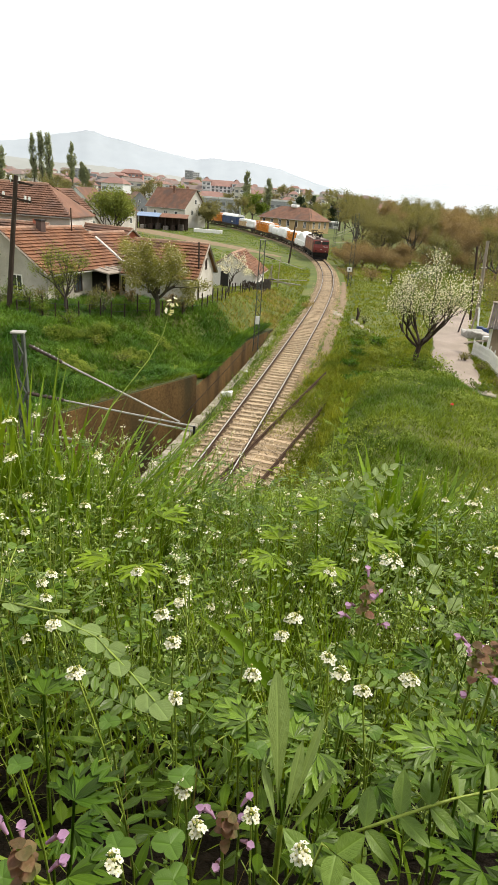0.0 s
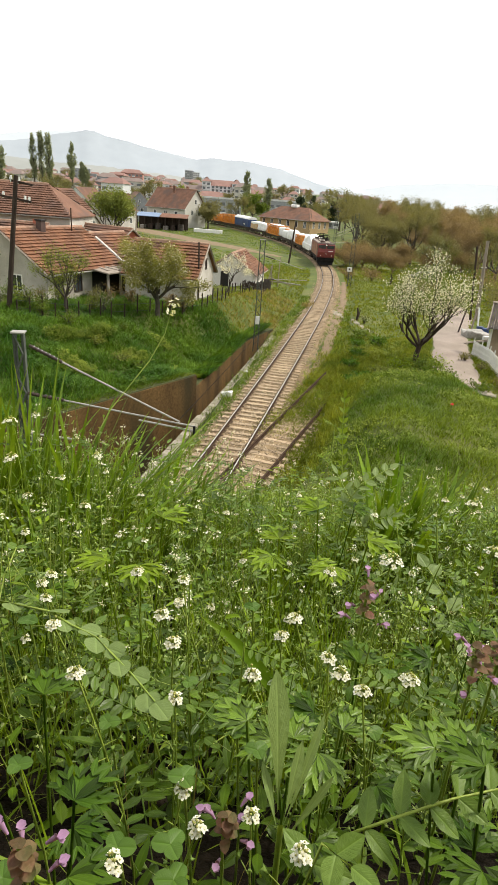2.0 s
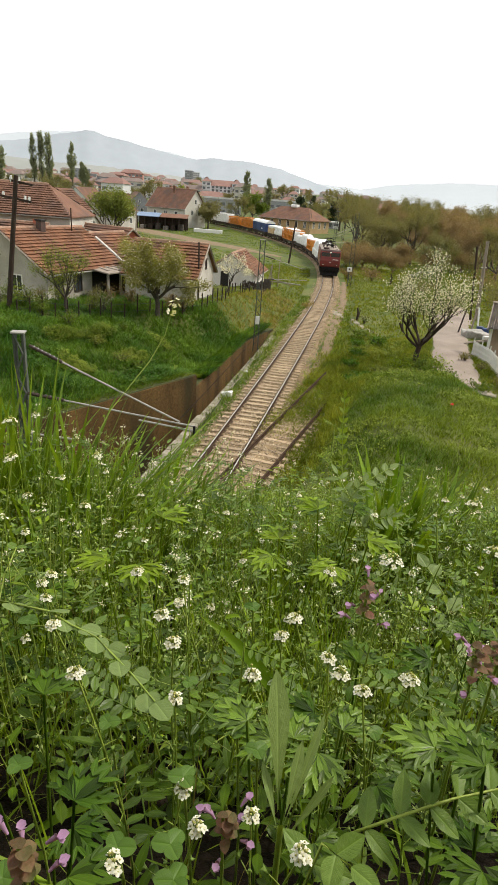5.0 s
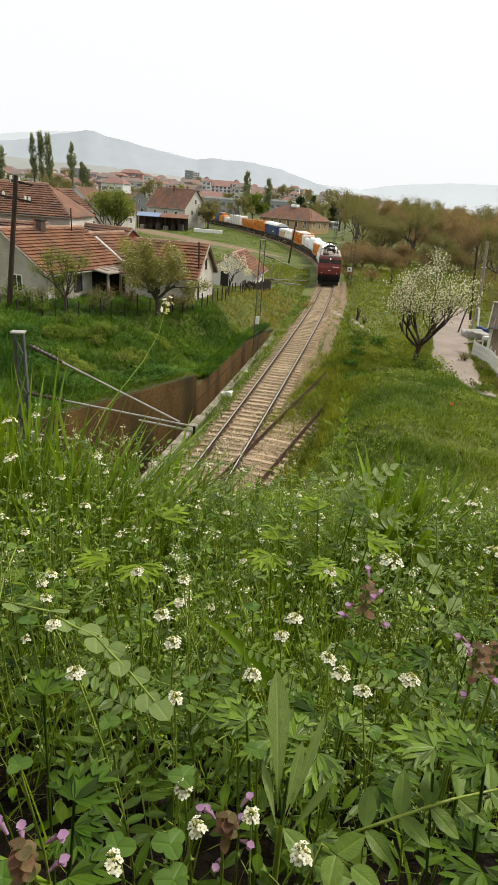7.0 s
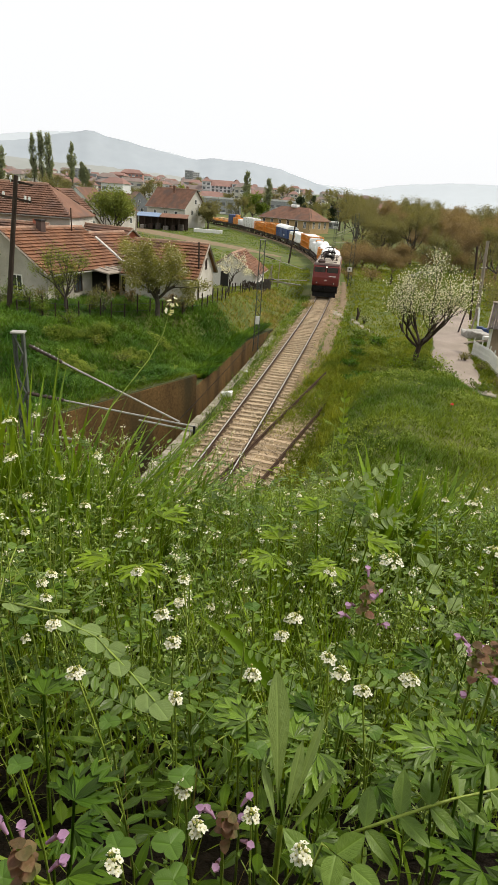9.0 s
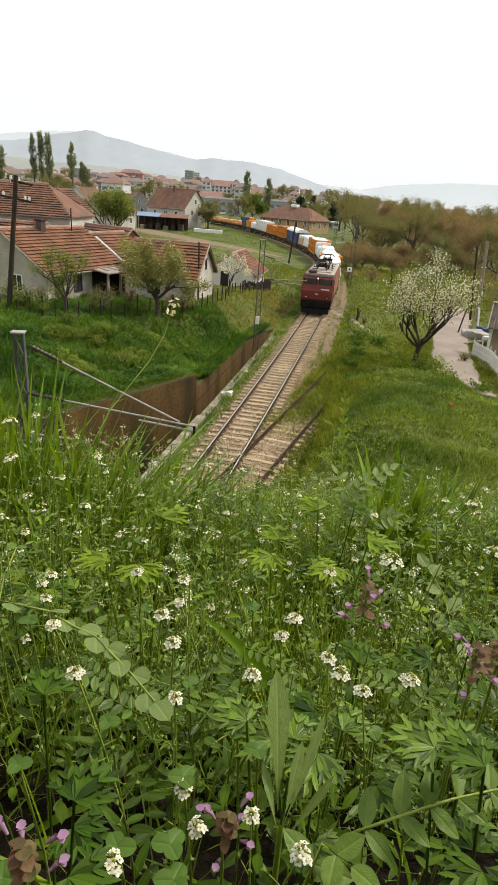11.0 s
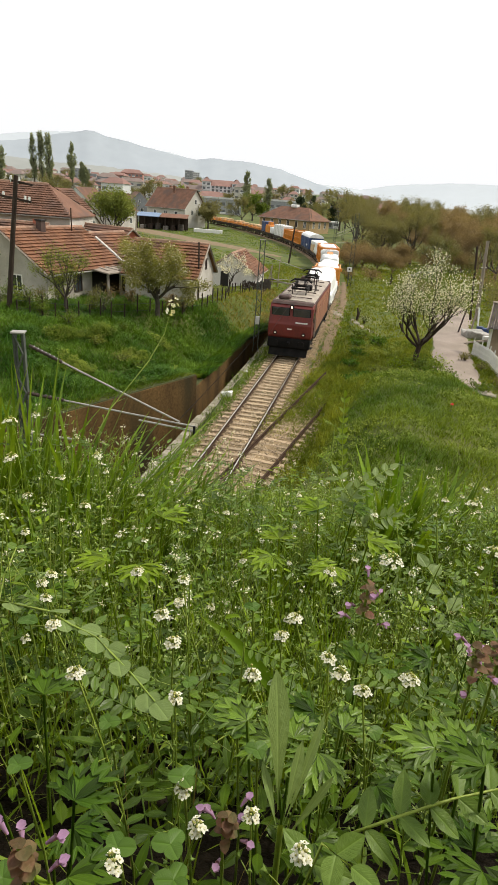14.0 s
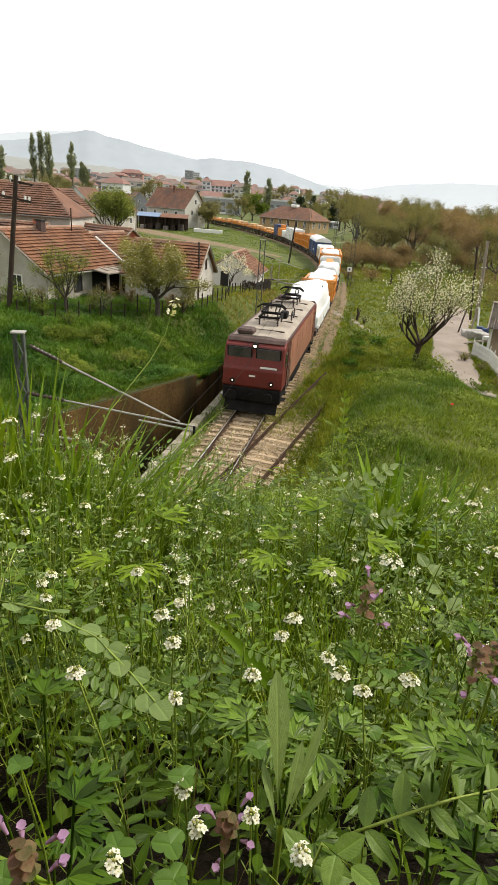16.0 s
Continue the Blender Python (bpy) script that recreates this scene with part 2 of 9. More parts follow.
def offset_of(x, y):
    """How far a place lies to the right of the track's centre line."""
    x, y = np.atleast_1d(np.asarray(x, float)), np.atleast_1d(np.asarray(y, float))
    u = np.empty(len(x))
    for i in range(0, len(x), 4000):
        d = (x[i:i + 4000, None] - LX[None]) ** 2 + (y[i:i + 4000, None] - LY[None]) ** 2
        j = d.argmin(1)
        dx, dy = x[i:i + 4000] - LX[j], y[i:i + 4000] - LY[j]
        side = dx * np.cos(HEAD[j]) - dy * np.sin(HEAD[j])
        u[i:i + 4000] = np.where(side < 0, -1, 1) * np.sqrt(d[np.arange(len(j)), j])
    return u


# the far wall of the drain beside the track, seen from above
WALL_LINE = [(-14.0, 16.0), (-10.5, 21.0), (-6.67, 26.65), (-3.29, 31.6), (-0.78, 44.4), (1.2, 50.0)]
WLX, WLY = [p[0] for p in WALL_LINE], [p[1] for p in WALL_LINE]


def wall_distance(x, y):
    d = np.full(len(x), 1e9)
    for (ax, ay), (bx, by) in zip(WALL_LINE[:-1], WALL_LINE[1:]):
        t = np.clip(((x - ax) * (bx - ax) + (y - ay) * (by - ay)) / ((bx - ax) ** 2 + (by - ay) ** 2), 0, 1)
        d = np.minimum(d, np.hypot(x - ax - t * (bx - ax), y - ay - t * (by - ay)))
    return d


def ripple(x, y):
    return (np.sin(x * 0.9 + 1.7 * np.sin(y * 0.31)) * np.cos(y * 0.7 + x * 0.23) + 0.6 * np.sin(x * 2.3 + y * 1.1) * np.sin(y * 1.9 - x * 0.7))


# a grassy mound before the lane, with a steep back
MOUND_Z = [2.1, 1.95, 1.75, 1.5, 1.35, 0.0]


def ground_z(x, y):
    x, y = np.atleast_1d(np.asarray(x, float)), np.atleast_1d(np.asarray(y, float))
    u = offset_of(x, y)
    terrace = np.interp(y, [0, 42, 50, 62, 85, 115], [2.3, 2.15, 1.9, 1.05, 0.2, -0.15])
    xw = np.interp(y, WLY, WLX)
    wd = wall_distance(x, y)
    wd = np.where(y > 50, np.maximum(-u - 2.9, 0), wd)
    width = np.interp(y, [25, 33, 38, 41, 50, 60, 90], [11, 10.5, 8.5, 4.5, 3.2, 3.2, 5])
    low = np.interp(y, [20, 31.4, 33.2, 50, 70], [0.5, 0.5, -0.1, -0.3, -0.35])
    bank = low + (terrace - low) * ease(0, 1, wd / width) + 0.26 * ripple(x * 0.8, y * 0.8) * ease(0.3, 2.5, wd) * ease(90, 60, y)
    drain = np.interp(y, [40, 49], [-5.0, -0.55])
    right = -0.35 + 0.35 * ease(3.0, 8.0, u) + 0.17 * ripple(x * 0.55, y * 0.55) * ease(3, 6, u) * ease(120, 80, y)
    z = np.where(u > -2.35, np.where(u < 3, -0.35, right), np.where((x < xw - 0.42) | (y > 50), bank, drain))
    z = np.where((y > 50) & (u < -2.35) & (u > -2.9), -0.4, z)
    # the bank under the camera
    hill = 9.31 - 0.5 * y + 0.02 * x + 0.02 * ripple(x * 2, y * 2)
    cut = np.where(y > 6.5, 6.05 - 2.6 * (y - 6.5), hill)
    inside = (u < 3.6) & (x > -11)
    z = np.where(inside, np.maximum(z, cut), z)
    mound = np.interp(y, [14, 20, 26, 31, 32.4, 33.6], MOUND_Z)
    apron = np.interp(y, [14, 20, 26, 30, 32, 33], [2.1, 1.85, 1.3, 0.5, 0.1, 0.0])
    side = ease(10.6, 12.8, x)
    foot = (mound * (1 - side) + apron * side + 0.10 * ripple(x * 0.7, y * 0.7)) * ease(2.8, 7.2, u)
    z = np.where(inside, z, np.maximum(z, np.maximum(hill, np.where(u > 0, foot, -9))))
    z = np.where((x < -11) & (y < 21), np.maximum(np.maximum(hill, 1.6), z), z)
    # the plain rises far off towards the town
    far = np.clip(y - 320, 0, 900) * np.interp(x / np.maximum(y, 50), [-0.5, 0.1, 0.35], [0.034, 0.026, 0.008])
    return z + far + np.interp(y, [142, 172, 201, 230, 300, 400], [0, 0.3, 0.8, 1.1, 1.5, 1.8])


def gz(x, y):
    return float(ground_z([x], [y])[0])


def graded(lo, hi, a, b, step, grow):
    """Cuts from lo to hi: even between a and b, wider and wider outside."""
    mid = list(np.arange(a, b + 1e-6, step))
    out, d, v = [], step, a
    while v > lo:
        d *= grow
        v -= d
        out.append(max(v, lo))
    up, d, v = [], step, mid[-1]
    while v < hi:
        d *= grow
        v += d
        up.append(min(v, hi))
    return np.array(out[::-1] + mid + up)


def build_ground():
    xs, ys = graded(-3500, 3500, -14, 19, 0.33, 1.11), graded(-30, 4700, -1, 63, 0.33, 1.10)
    X, Y = np.meshgrid(xs, ys)
    Z = ground_z(X.ravel(), Y.ravel())
    w, h = len(xs), len(ys)
    verts = np.stack([X.ravel(), Y.ravel(), Z], 1).tolist()
    faces = [(j * w + i, j * w + i + 1, (j + 1) * w + i + 1, (j + 1) * w + i) for j in range(h - 1) for i in range(w - 1)]
    return tagged(new("ground", mesh_of("ground", verts, faces, M_GROUND, True)),
                  "green spring grassland with banks beside a railway cutting", "ground", kind="structure")


build_ground()


# ---------------------------------------------------------------- drain wall and kerb beside the track
def build_drain():
    thick = 0.75
    tops = [(0.50, 0.50), (0.50, 0.50), (0.50, 0.50), (-0.15, -0.25), (-0.25, -0.35)]
    wall = thing("wall_drain", Matrix(), "rust-brown stained concrete retaining wall of a deep drain", "wall", kind="structure")
    n = len(WALL_LINE)
    normals = []
    for i in range(n):
        a, b = Vector(WALL_LINE[max(i - 1, 0)]), Vector(WALL_LINE[min(i + 1, n - 1)])
        d = (b - a).normalized()
        normals.append(Vector((d.y, -d.x)))
    for i in range(n - 1):
        bm = bmesh.new()
        ring = []
        for k in (i, i + 1):
            p, nn = Vector(WALL_LINE[k]), normals[k]
            f = p + nn * 0.12
            g = p - nn * (thick - 0.12)
            ring.append([bm.verts.new((*f, -5.3)), bm.verts.new((*f, tops[i][k - i])), bm.verts.new((*g, tops[i][k - i])), bm.verts.new((*g, -5.3))])
        for j in range(4):
            bm.faces.new((ring[0][j], ring[1][j], ring[1][(j + 1) % 4], ring[0][(j + 1) % 4]))
        bm.faces.new(ring[0][::-1])
        bm.faces.new(ring[1])
        bmesh.ops.recalc_face_normals(bm, faces=bm.faces)
        part("wall_section", bm, M_WALL, wall)
        bm = bmesh.new()
        ring = []
        for k in (i, i + 1):
            p, nn = Vector(WALL_LINE[k]), normals[k]
            f, g = p + nn * 0.06, p - nn * (thick - 0.07)
            ring.append([bm.verts.new((*f, tops[i][k - i])), bm.verts.new((*f, tops[i][k - i] + 0.05)), bm.verts.new((*g, tops[i][k - i] + 0.05)), bm.verts.new((*g, tops[i][k - i]))])
        for j in range(4):
            bm.faces.new((ring[0][j], ring[1][j], ring[1][(j + 1) % 4], ring[0][(j + 1) % 4]))
        bm.faces.new(ring[0][::-1])
        bm.faces.new(ring[1])
        bmesh.ops.recalc_face_normals(bm, faces=bm.faces)
        part("coping", bm, M_WALL_TOP, wall, "thin mossy coping")
    # the kerb on the track's side, cast in lengths, and the drain's near wall under it
    kerb = thing("kerb", Matrix(), "pale concrete kerb in worn lengths along the track", "kerb", kind="structure")
    rnd = random.Random(4)
    s = -2.0
    while s < 33:
        ln = 1.15
        a, b = on_line(s + 0.02, -2.28), on_line(s + ln - 0.03, -2.28)
        m = Matrix.Translation(((a[0] + b[0]) / 2, (a[1] + b[1]) / 2, rnd.uniform(-0.02, 0.02))) @ Matrix.Rotation(-a[2] + rnd.uniform(-0.01, 0.01), 4, "Z")
        part("kerb_stone", box(-0.22, -ln / 2 + 0.02, -0.42, 0.20, ln / 2 - 0.02, -0.20 - (0.13 if s > 12 else 0), 0.03), M_CONC, kerb).matrix_basis = m
        s += ln
    bm = bmesh.new()
    vs = []
    for s in np.arange(-3, 35, 1.0):
        x, y, h = on_line(s, -2.42)
        vs.append((bm.verts.new((x, y, -0.38)), bm.verts.new((x, y, -5.3))))
    for p, q in zip(vs[:-1], vs[1:]):
        bm.faces.new((p[0], q[0], q[1], p[1]))
    tagged(part("wall_drain_side", bm, M_WALL), "damp concrete side of the drain under the kerb", "wall", kind="structure")


build_drain()


# ---------------------------------------------------------------- track
def sweep(line, profile):
    """A closed profile [(u, z)] swept along line [(x, y, heading)]."""
    bm = bmesh.new()
    k, last = len(profile), None
    for x, y, h, *up in line:
        ring = [bm.verts.new((x + u * math.cos(h), y - u * math.sin(h), z + (up[0] if up else 0))) for u, z in profile]
        if last:
            for j in range(k):
                bm.faces.new((last[j], ring[j], ring[(j + 1) % k], last[(j + 1) % k]))
        last = ring
    bmesh.ops.recalc_face_normals(bm, faces=bm.faces)
    return bm


RAIL_FOOT = [(-0.065, -0.16), (-0.065, -0.145), (-0.012, -0.12), (-0.012, -0.045), (-0.034, -0.035), (-0.034, -0.004), (0.034, -0.004), (0.034, -0.035), (0.012, -0.045), (0.012, -0.12), (0.065, -0.145), (0.065, -0.16)]
RAIL_HEAD = [(-0.027, -0.006), (-0.023, 0.0), (0.023, 0.0), (0.027, -0.006)]
SIDE_DIR = math.atan2(5.0, 14.54)


def side_line(d, u=0.0):
    """The siding: d metres from the frog along it, u metres to the right of its left rail."""
    return (-0.33 + d * math.sin(SIDE_DIR) + u * math.cos(SIDE_DIR), 22.08 + d * math.cos(SIDE_DIR) - u * math.sin(SIDE_DIR), SIDE_DIR)


def build_track():
    rnd = random.Random(7)
    bed = bmesh.new()
    last = None
    for s in np.arange(-8, 380, 0.5):
        x, y, h = on_line(s)
        ring = []
        for u, z in ((-1.75, -0.42), (-1.52, -0.33), (-1.30, -0.23), (-0.75, -0.205), (0, -0.21), (0.75, -0.205), (1.28, -0.215), (1.55, -0.30), (1.9, -0.42)):
            j = rnd.uniform(-0.03, 0.03) if s < 110 else 0
            ring.append(bed.verts.new((x + (u + j * 2) * math.cos(h), y - u * math.sin(h), z + line_z(s) + j * 0.7)))
        if last:
            for j in range(8):
                bed.faces.new((last[j], last[j + 1], ring[j + 1], ring[j]))
        last = ring
    track = thing("railway_track", Matrix(), "single railway track on pale ballast with timber sleepers", "railway track", kind="structure")
    part("ballast_bed", bed, M_BED, track, "pale broken-stone ballast", True)
    line = [(*on_line(s), line_z(s)) for s in np.arange(-8, 380, 1.0)]
    for u in (-0.7525, 0.7525):
        r = part("rail", sweep(line, [(a + u, b) for a, b in RAIL_FOOT]), M_RAIL, track, "rusty steel rail")
        part("rail_head", sweep(line, [(a + u, b) for a, b in RAIL_HEAD]), M_RAILTOP, r, "worn bright running surface")
    tie = bmesh.new()
    add_box(tie, -1.28, -0.125, -0.28, 1.28, 0.125, -0.150, 0.018)
    me = bpy.data.meshes.new("sleeper")
    tie.to_mesh(me)
    tie.free()
    me.materials.append(M_SLEEPER)
    plate = bpy.data.meshes.new("rail_plate")
    b = box(-0.16, -0.09, -0.152, 0.16, 0.09, -0.138)
    b.to_mesh(plate)
    b.free()
    plate.materials.append(M_RAIL)
    s = -3.0
    while s < 165:
        x, y, h = on_line(s)
        m = Matrix.Translation((x, y, line_z(s) + rnd.uniform(-0.018, 0.006))) @ Matrix.Rotation(-h + rnd.uniform(-0.02, 0.02), 4, "Z")
        t = share("sleeper", me, track, m)
        if s < 30:
            for u in (-0.7525, 0.7525):
                share("rail_plate", plate, t, Matrix.Translation((u, 0, 0)))
        s += 0.62
    side = thing("siding_track", Matrix(), "disused overgrown siding branching off over a frog", "railway track", kind="structure")
    for u, a, b in ((0, -5.0, 15.4), (1.505, -6.5, 14.5)):
        ln = [side_line(d, u) for d in np.arange(a, b, 1.0)]
        part("rail", sweep(ln, RAIL_FOOT), M_RAIL, side, "dull rusty rail")
        part("rail_head", sweep(ln, RAIL_HEAD), M_RAIL, side)
    for u, s0, s1 in ((-0.66, 5.6, 9.6),):
        part("check_rail", sweep([on_line(s, u) for s in np.arange(s0, s1, 0.5)], RAIL_FOOT), M_RAIL, side)
    short = bpy.data.meshes.new("siding_sleeper")
    b = box(-0.35, -0.12, -0.30, 1.80, 0.12, -0.165, 0.018)
    b.to_mesh(short)
    b.free()
    short.materials.append(M_SLEEPER)
    for i in range(13):
        x, y, h = side_line(-1.5 + i * 0.62)
        share("sleeper", short, side, Matrix.Translation((x, y, rnd.uniform(-0.03, 0.0))) @ Matrix.Rotation(-h + rnd.uniform(-0.03, 0.03), 4, "Z"))
    bed = bmesh.new()
    last = None
    for d in np.arange(-8, 6.6, 0.5):
        ring = []
        for u, z in ((-0.9, -0.36), (-0.3, -0.21), (0.75, -0.20), (1.45, -0.24), (1.75, -0.40)):
            x, y, h = side_line(d, u + rnd.uniform(-0.08, 0.08))
            ring.append(bed.verts.new((x, y, z + rnd.uniform(-0.02, 0.02))))
        if last:
            for j in range(4):
                bed.faces.new((last[j], last[j + 1], ring[j + 1], ring[j]))
        last = ring
    part("ballast_bed", bed, M_BED, side, "thin ballast with gaps", True)


build_track()

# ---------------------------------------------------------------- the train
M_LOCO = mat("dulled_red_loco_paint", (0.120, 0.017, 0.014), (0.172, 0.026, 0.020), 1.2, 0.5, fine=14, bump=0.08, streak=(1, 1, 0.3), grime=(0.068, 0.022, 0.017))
# side colour is faded paint with sunlight painted in, lighter than the fronts
M_LOCO_SIDE = mat("faded_and_sunlit_side_paint", (0.25, 0.105, 0.06), (0.33, 0.15, 0.088), 1.0, 0.55, fine=10, bump=0.1, streak=(1, 1, 0.25), grime=(0.18, 0.08, 0.05))
M_LOCO_ROOF = mat("dusty_grey_roof", (0.29, 0.245, 0.195), (0.38, 0.33, 0.27), 1.0, 0.75, fine=12, bump=0.2, grime=(0.19, 0.16, 0.13))
M_CABTOP = mat("sooty_grey_cab_top", (0.055, 0.032, 0.028), (0.105, 0.066, 0.056), 1.5, 0.7, fine=12)
M_TARP = mat("white_plastic_sheeting", (0.72, 0.72, 0.71), (0.82, 0.82, 0.81), 1.4, 0.45, fine=9, bump=0.6, spec=0.5)
M_ORANGE = mat("orange_machine_paint", (0.58, 0.21, 0.03), (0.70, 0.28, 0.045), 1.6, 0.5, fine=12, bump=0.15, grime=(0.42, 0.17, 0.05))
M_BLUE = mat("blue_van_paint", (0.03, 0.055, 0.15), (0.045, 0.08, 0.20), 1.4, 0.5, fine=12, grime=(0.03, 0.045, 0.10))
M_VANROOF = mat("pale_van_roof", (0.70, 0.70, 0.69), (0.80, 0.80, 0.79), 1.2, 0.5)
M_UNDER = mat("brown_brake_dust", (0.035, 0.025, 0.02), (0.07, 0.05, 0.04), 2.5, 0.8, bump=0.3)
M_TAN = mat("tan_crate_board", (0.48, 0.33, 0.17), (0.60, 0.44, 0.26), 1.4, 0.7)
M_LAMP_ON = glow("lit_headlamp", (1.0, 0.86, 0.70), 3.0)
TRAIN = []


def half(pts):
    """Mirrors the half outline (y, z) of a vehicle to its other end."""
    return pts + [(-y, z) for y, z in reversed(pts)]


def side_prism(outline, x0, x1, bevel=0.0):
    """An outline in (y, z), filled and pushed from x0 to x1."""
    bm = bmesh.new()
    a = [bm.verts.new((x0, y, z)) for y, z in outline]
    b = [bm.verts.new((x1, y, z)) for y, z in outline]
    bm.faces.new(a)
    bm.faces.new(b[::-1])
    n = len(outline)
    for i in range(n):
        bm.faces.new((a[i], b[i], b[(i + 1) % n], a[(i + 1) % n]))
    bmesh.ops.recalc_face_normals(bm, faces=bm.faces)
    if bevel:
        bmesh.ops.bevel(bm, geom=list(bm.edges), offset=bevel, segments=2, affect="EDGES", profile=0.6)
    return bm


def bogie(parent, y, wheelbase=1.8, radius=0.46):
    frame_bm = bmesh.new()
    for x in (-1.0, 1.0):
        add_box(frame_bm, x - 0.08, y - wheelbase / 2 - 0.45, 0.42, x + 0.08, y + wheelbase / 2 + 0.45, 0.74, 0.03)
    add_box(frame_bm, -1.0, y - 0.25, 0.5, 1.0, y + 0.25, 0.85, 0.03)
    b = part("bogie", frame_bm, M_UNDER, parent, "dust-brown steel bogie")
    for dy in (-wheelbase / 2, wheelbase / 2):
        w = bmesh.new()
        for x in (-0.75, 0.75):
            add_rod(w, (x - 0.065, y + dy, radius), (x + 0.065, y + dy, radius), radius, n=20)
        add_rod(w, (-0.75, y + dy, radius), (0.75, y + dy, radius), 0.08, n=8)
        part("wheelset", w, M_UNDER, b)


def buffers(parent, y, direction, z=1.05):
    for x in (-0.88, 0.88):
        bm = bmesh.new()
        add_rod(bm, (x, y, z), (x, y + direction * 0.45, z), 0.10, n=10)
        add_rod(bm, (x, y + direction * 0.45, z), (x, y + direction * 0.52, z), 0.24, n=14)
        part("buffer", bm, M_BLACK, parent)


def insulator(parent, x, y, z, h=0.34, material=None):
    bm = bmesh.new()
    add_rod(bm, (x, y, z), (x, y, z + h), 0.035, n=8)
    for i in range(4):
        add_rod(bm, (x, y, z + h * (0.15 + 0.2 * i)), (x, y, z + h * (0.22 + 0.2 * i)), 0.085, 0.05, n=10)
    part("insulator", bm, material or M_BROWNPORC, parent)


def pantograph(parent, y, z):
    """A folded diamond pantograph on four dark insulators."""
    bm = bmesh.new()
    for a, b in (((-0.5, y - 0.7, z + 0.42), (-0.5, y + 0.7, z + 0.42)), ((0.5, y - 0.7, z + 0.42), (0.5, y + 0.7, z + 0.42)),
                 ((-0.5, y - 0.7, z + 0.42), (0.5, y - 0.7, z + 0.42)), ((-0.5, y + 0.7, z + 0.42), (0.5, y + 0.7, z + 0.42))):
        add_rod(bm, a, b, 0.065, n=6)
    p = part("pantograph", bm, M_BLACK, parent, "folded black steel pantograph")
    bm = bmesh.new()
    for x in (-0.42, 0.42):
        add_rod(bm, (x, y - 0.65, z + 0.46), (x * 0.8, y + 0.85, z + 0.74), 0.042)
        add_rod(bm, (x, y + 0.65, z + 0.46), (x * 0.8, y - 0.85, z + 0.74), 0.042)
        add_rod(bm, (x * 0.8, y + 0.85, z + 0.74), (x * 0.6, y, z + 0.92), 0.036)
        add_rod(bm, (x * 0.8, y - 0.85, z + 0.74), (x * 0.6, y, z + 0.92), 0.036)
    add_rod(bm, (-0.4, y - 0.65, z + 0.48), (0.4, y + 0.85, z + 0.74), 0.034)
    add_rod(bm, (0.4, y - 0.65, z + 0.48), (-0.4, y + 0.85, z + 0.74), 0.034)
    part("lower_arm_frame", bm, M_BLACK, p)
    bm = bmesh.new()
    for dy in (-0.16, 0.16):
        add_rod(bm, (-0.52, y + dy, z + 0.98), (0.52, y + dy, z + 0.98), 0.045)
        for q in (-1, 1):
            add_rod(bm, (q * 0.52, y + dy, z + 0.98), (q * 0.76, y + dy, z + 0.80), 0.038)
    part("collector_bow", bm, M_BLACK, p)
    for x in (-0.48, 0.48):
        for dy in (-0.65, 0.65):
            insulator(p, x, y + dy, z, 0.42, M_BROWNPORC)


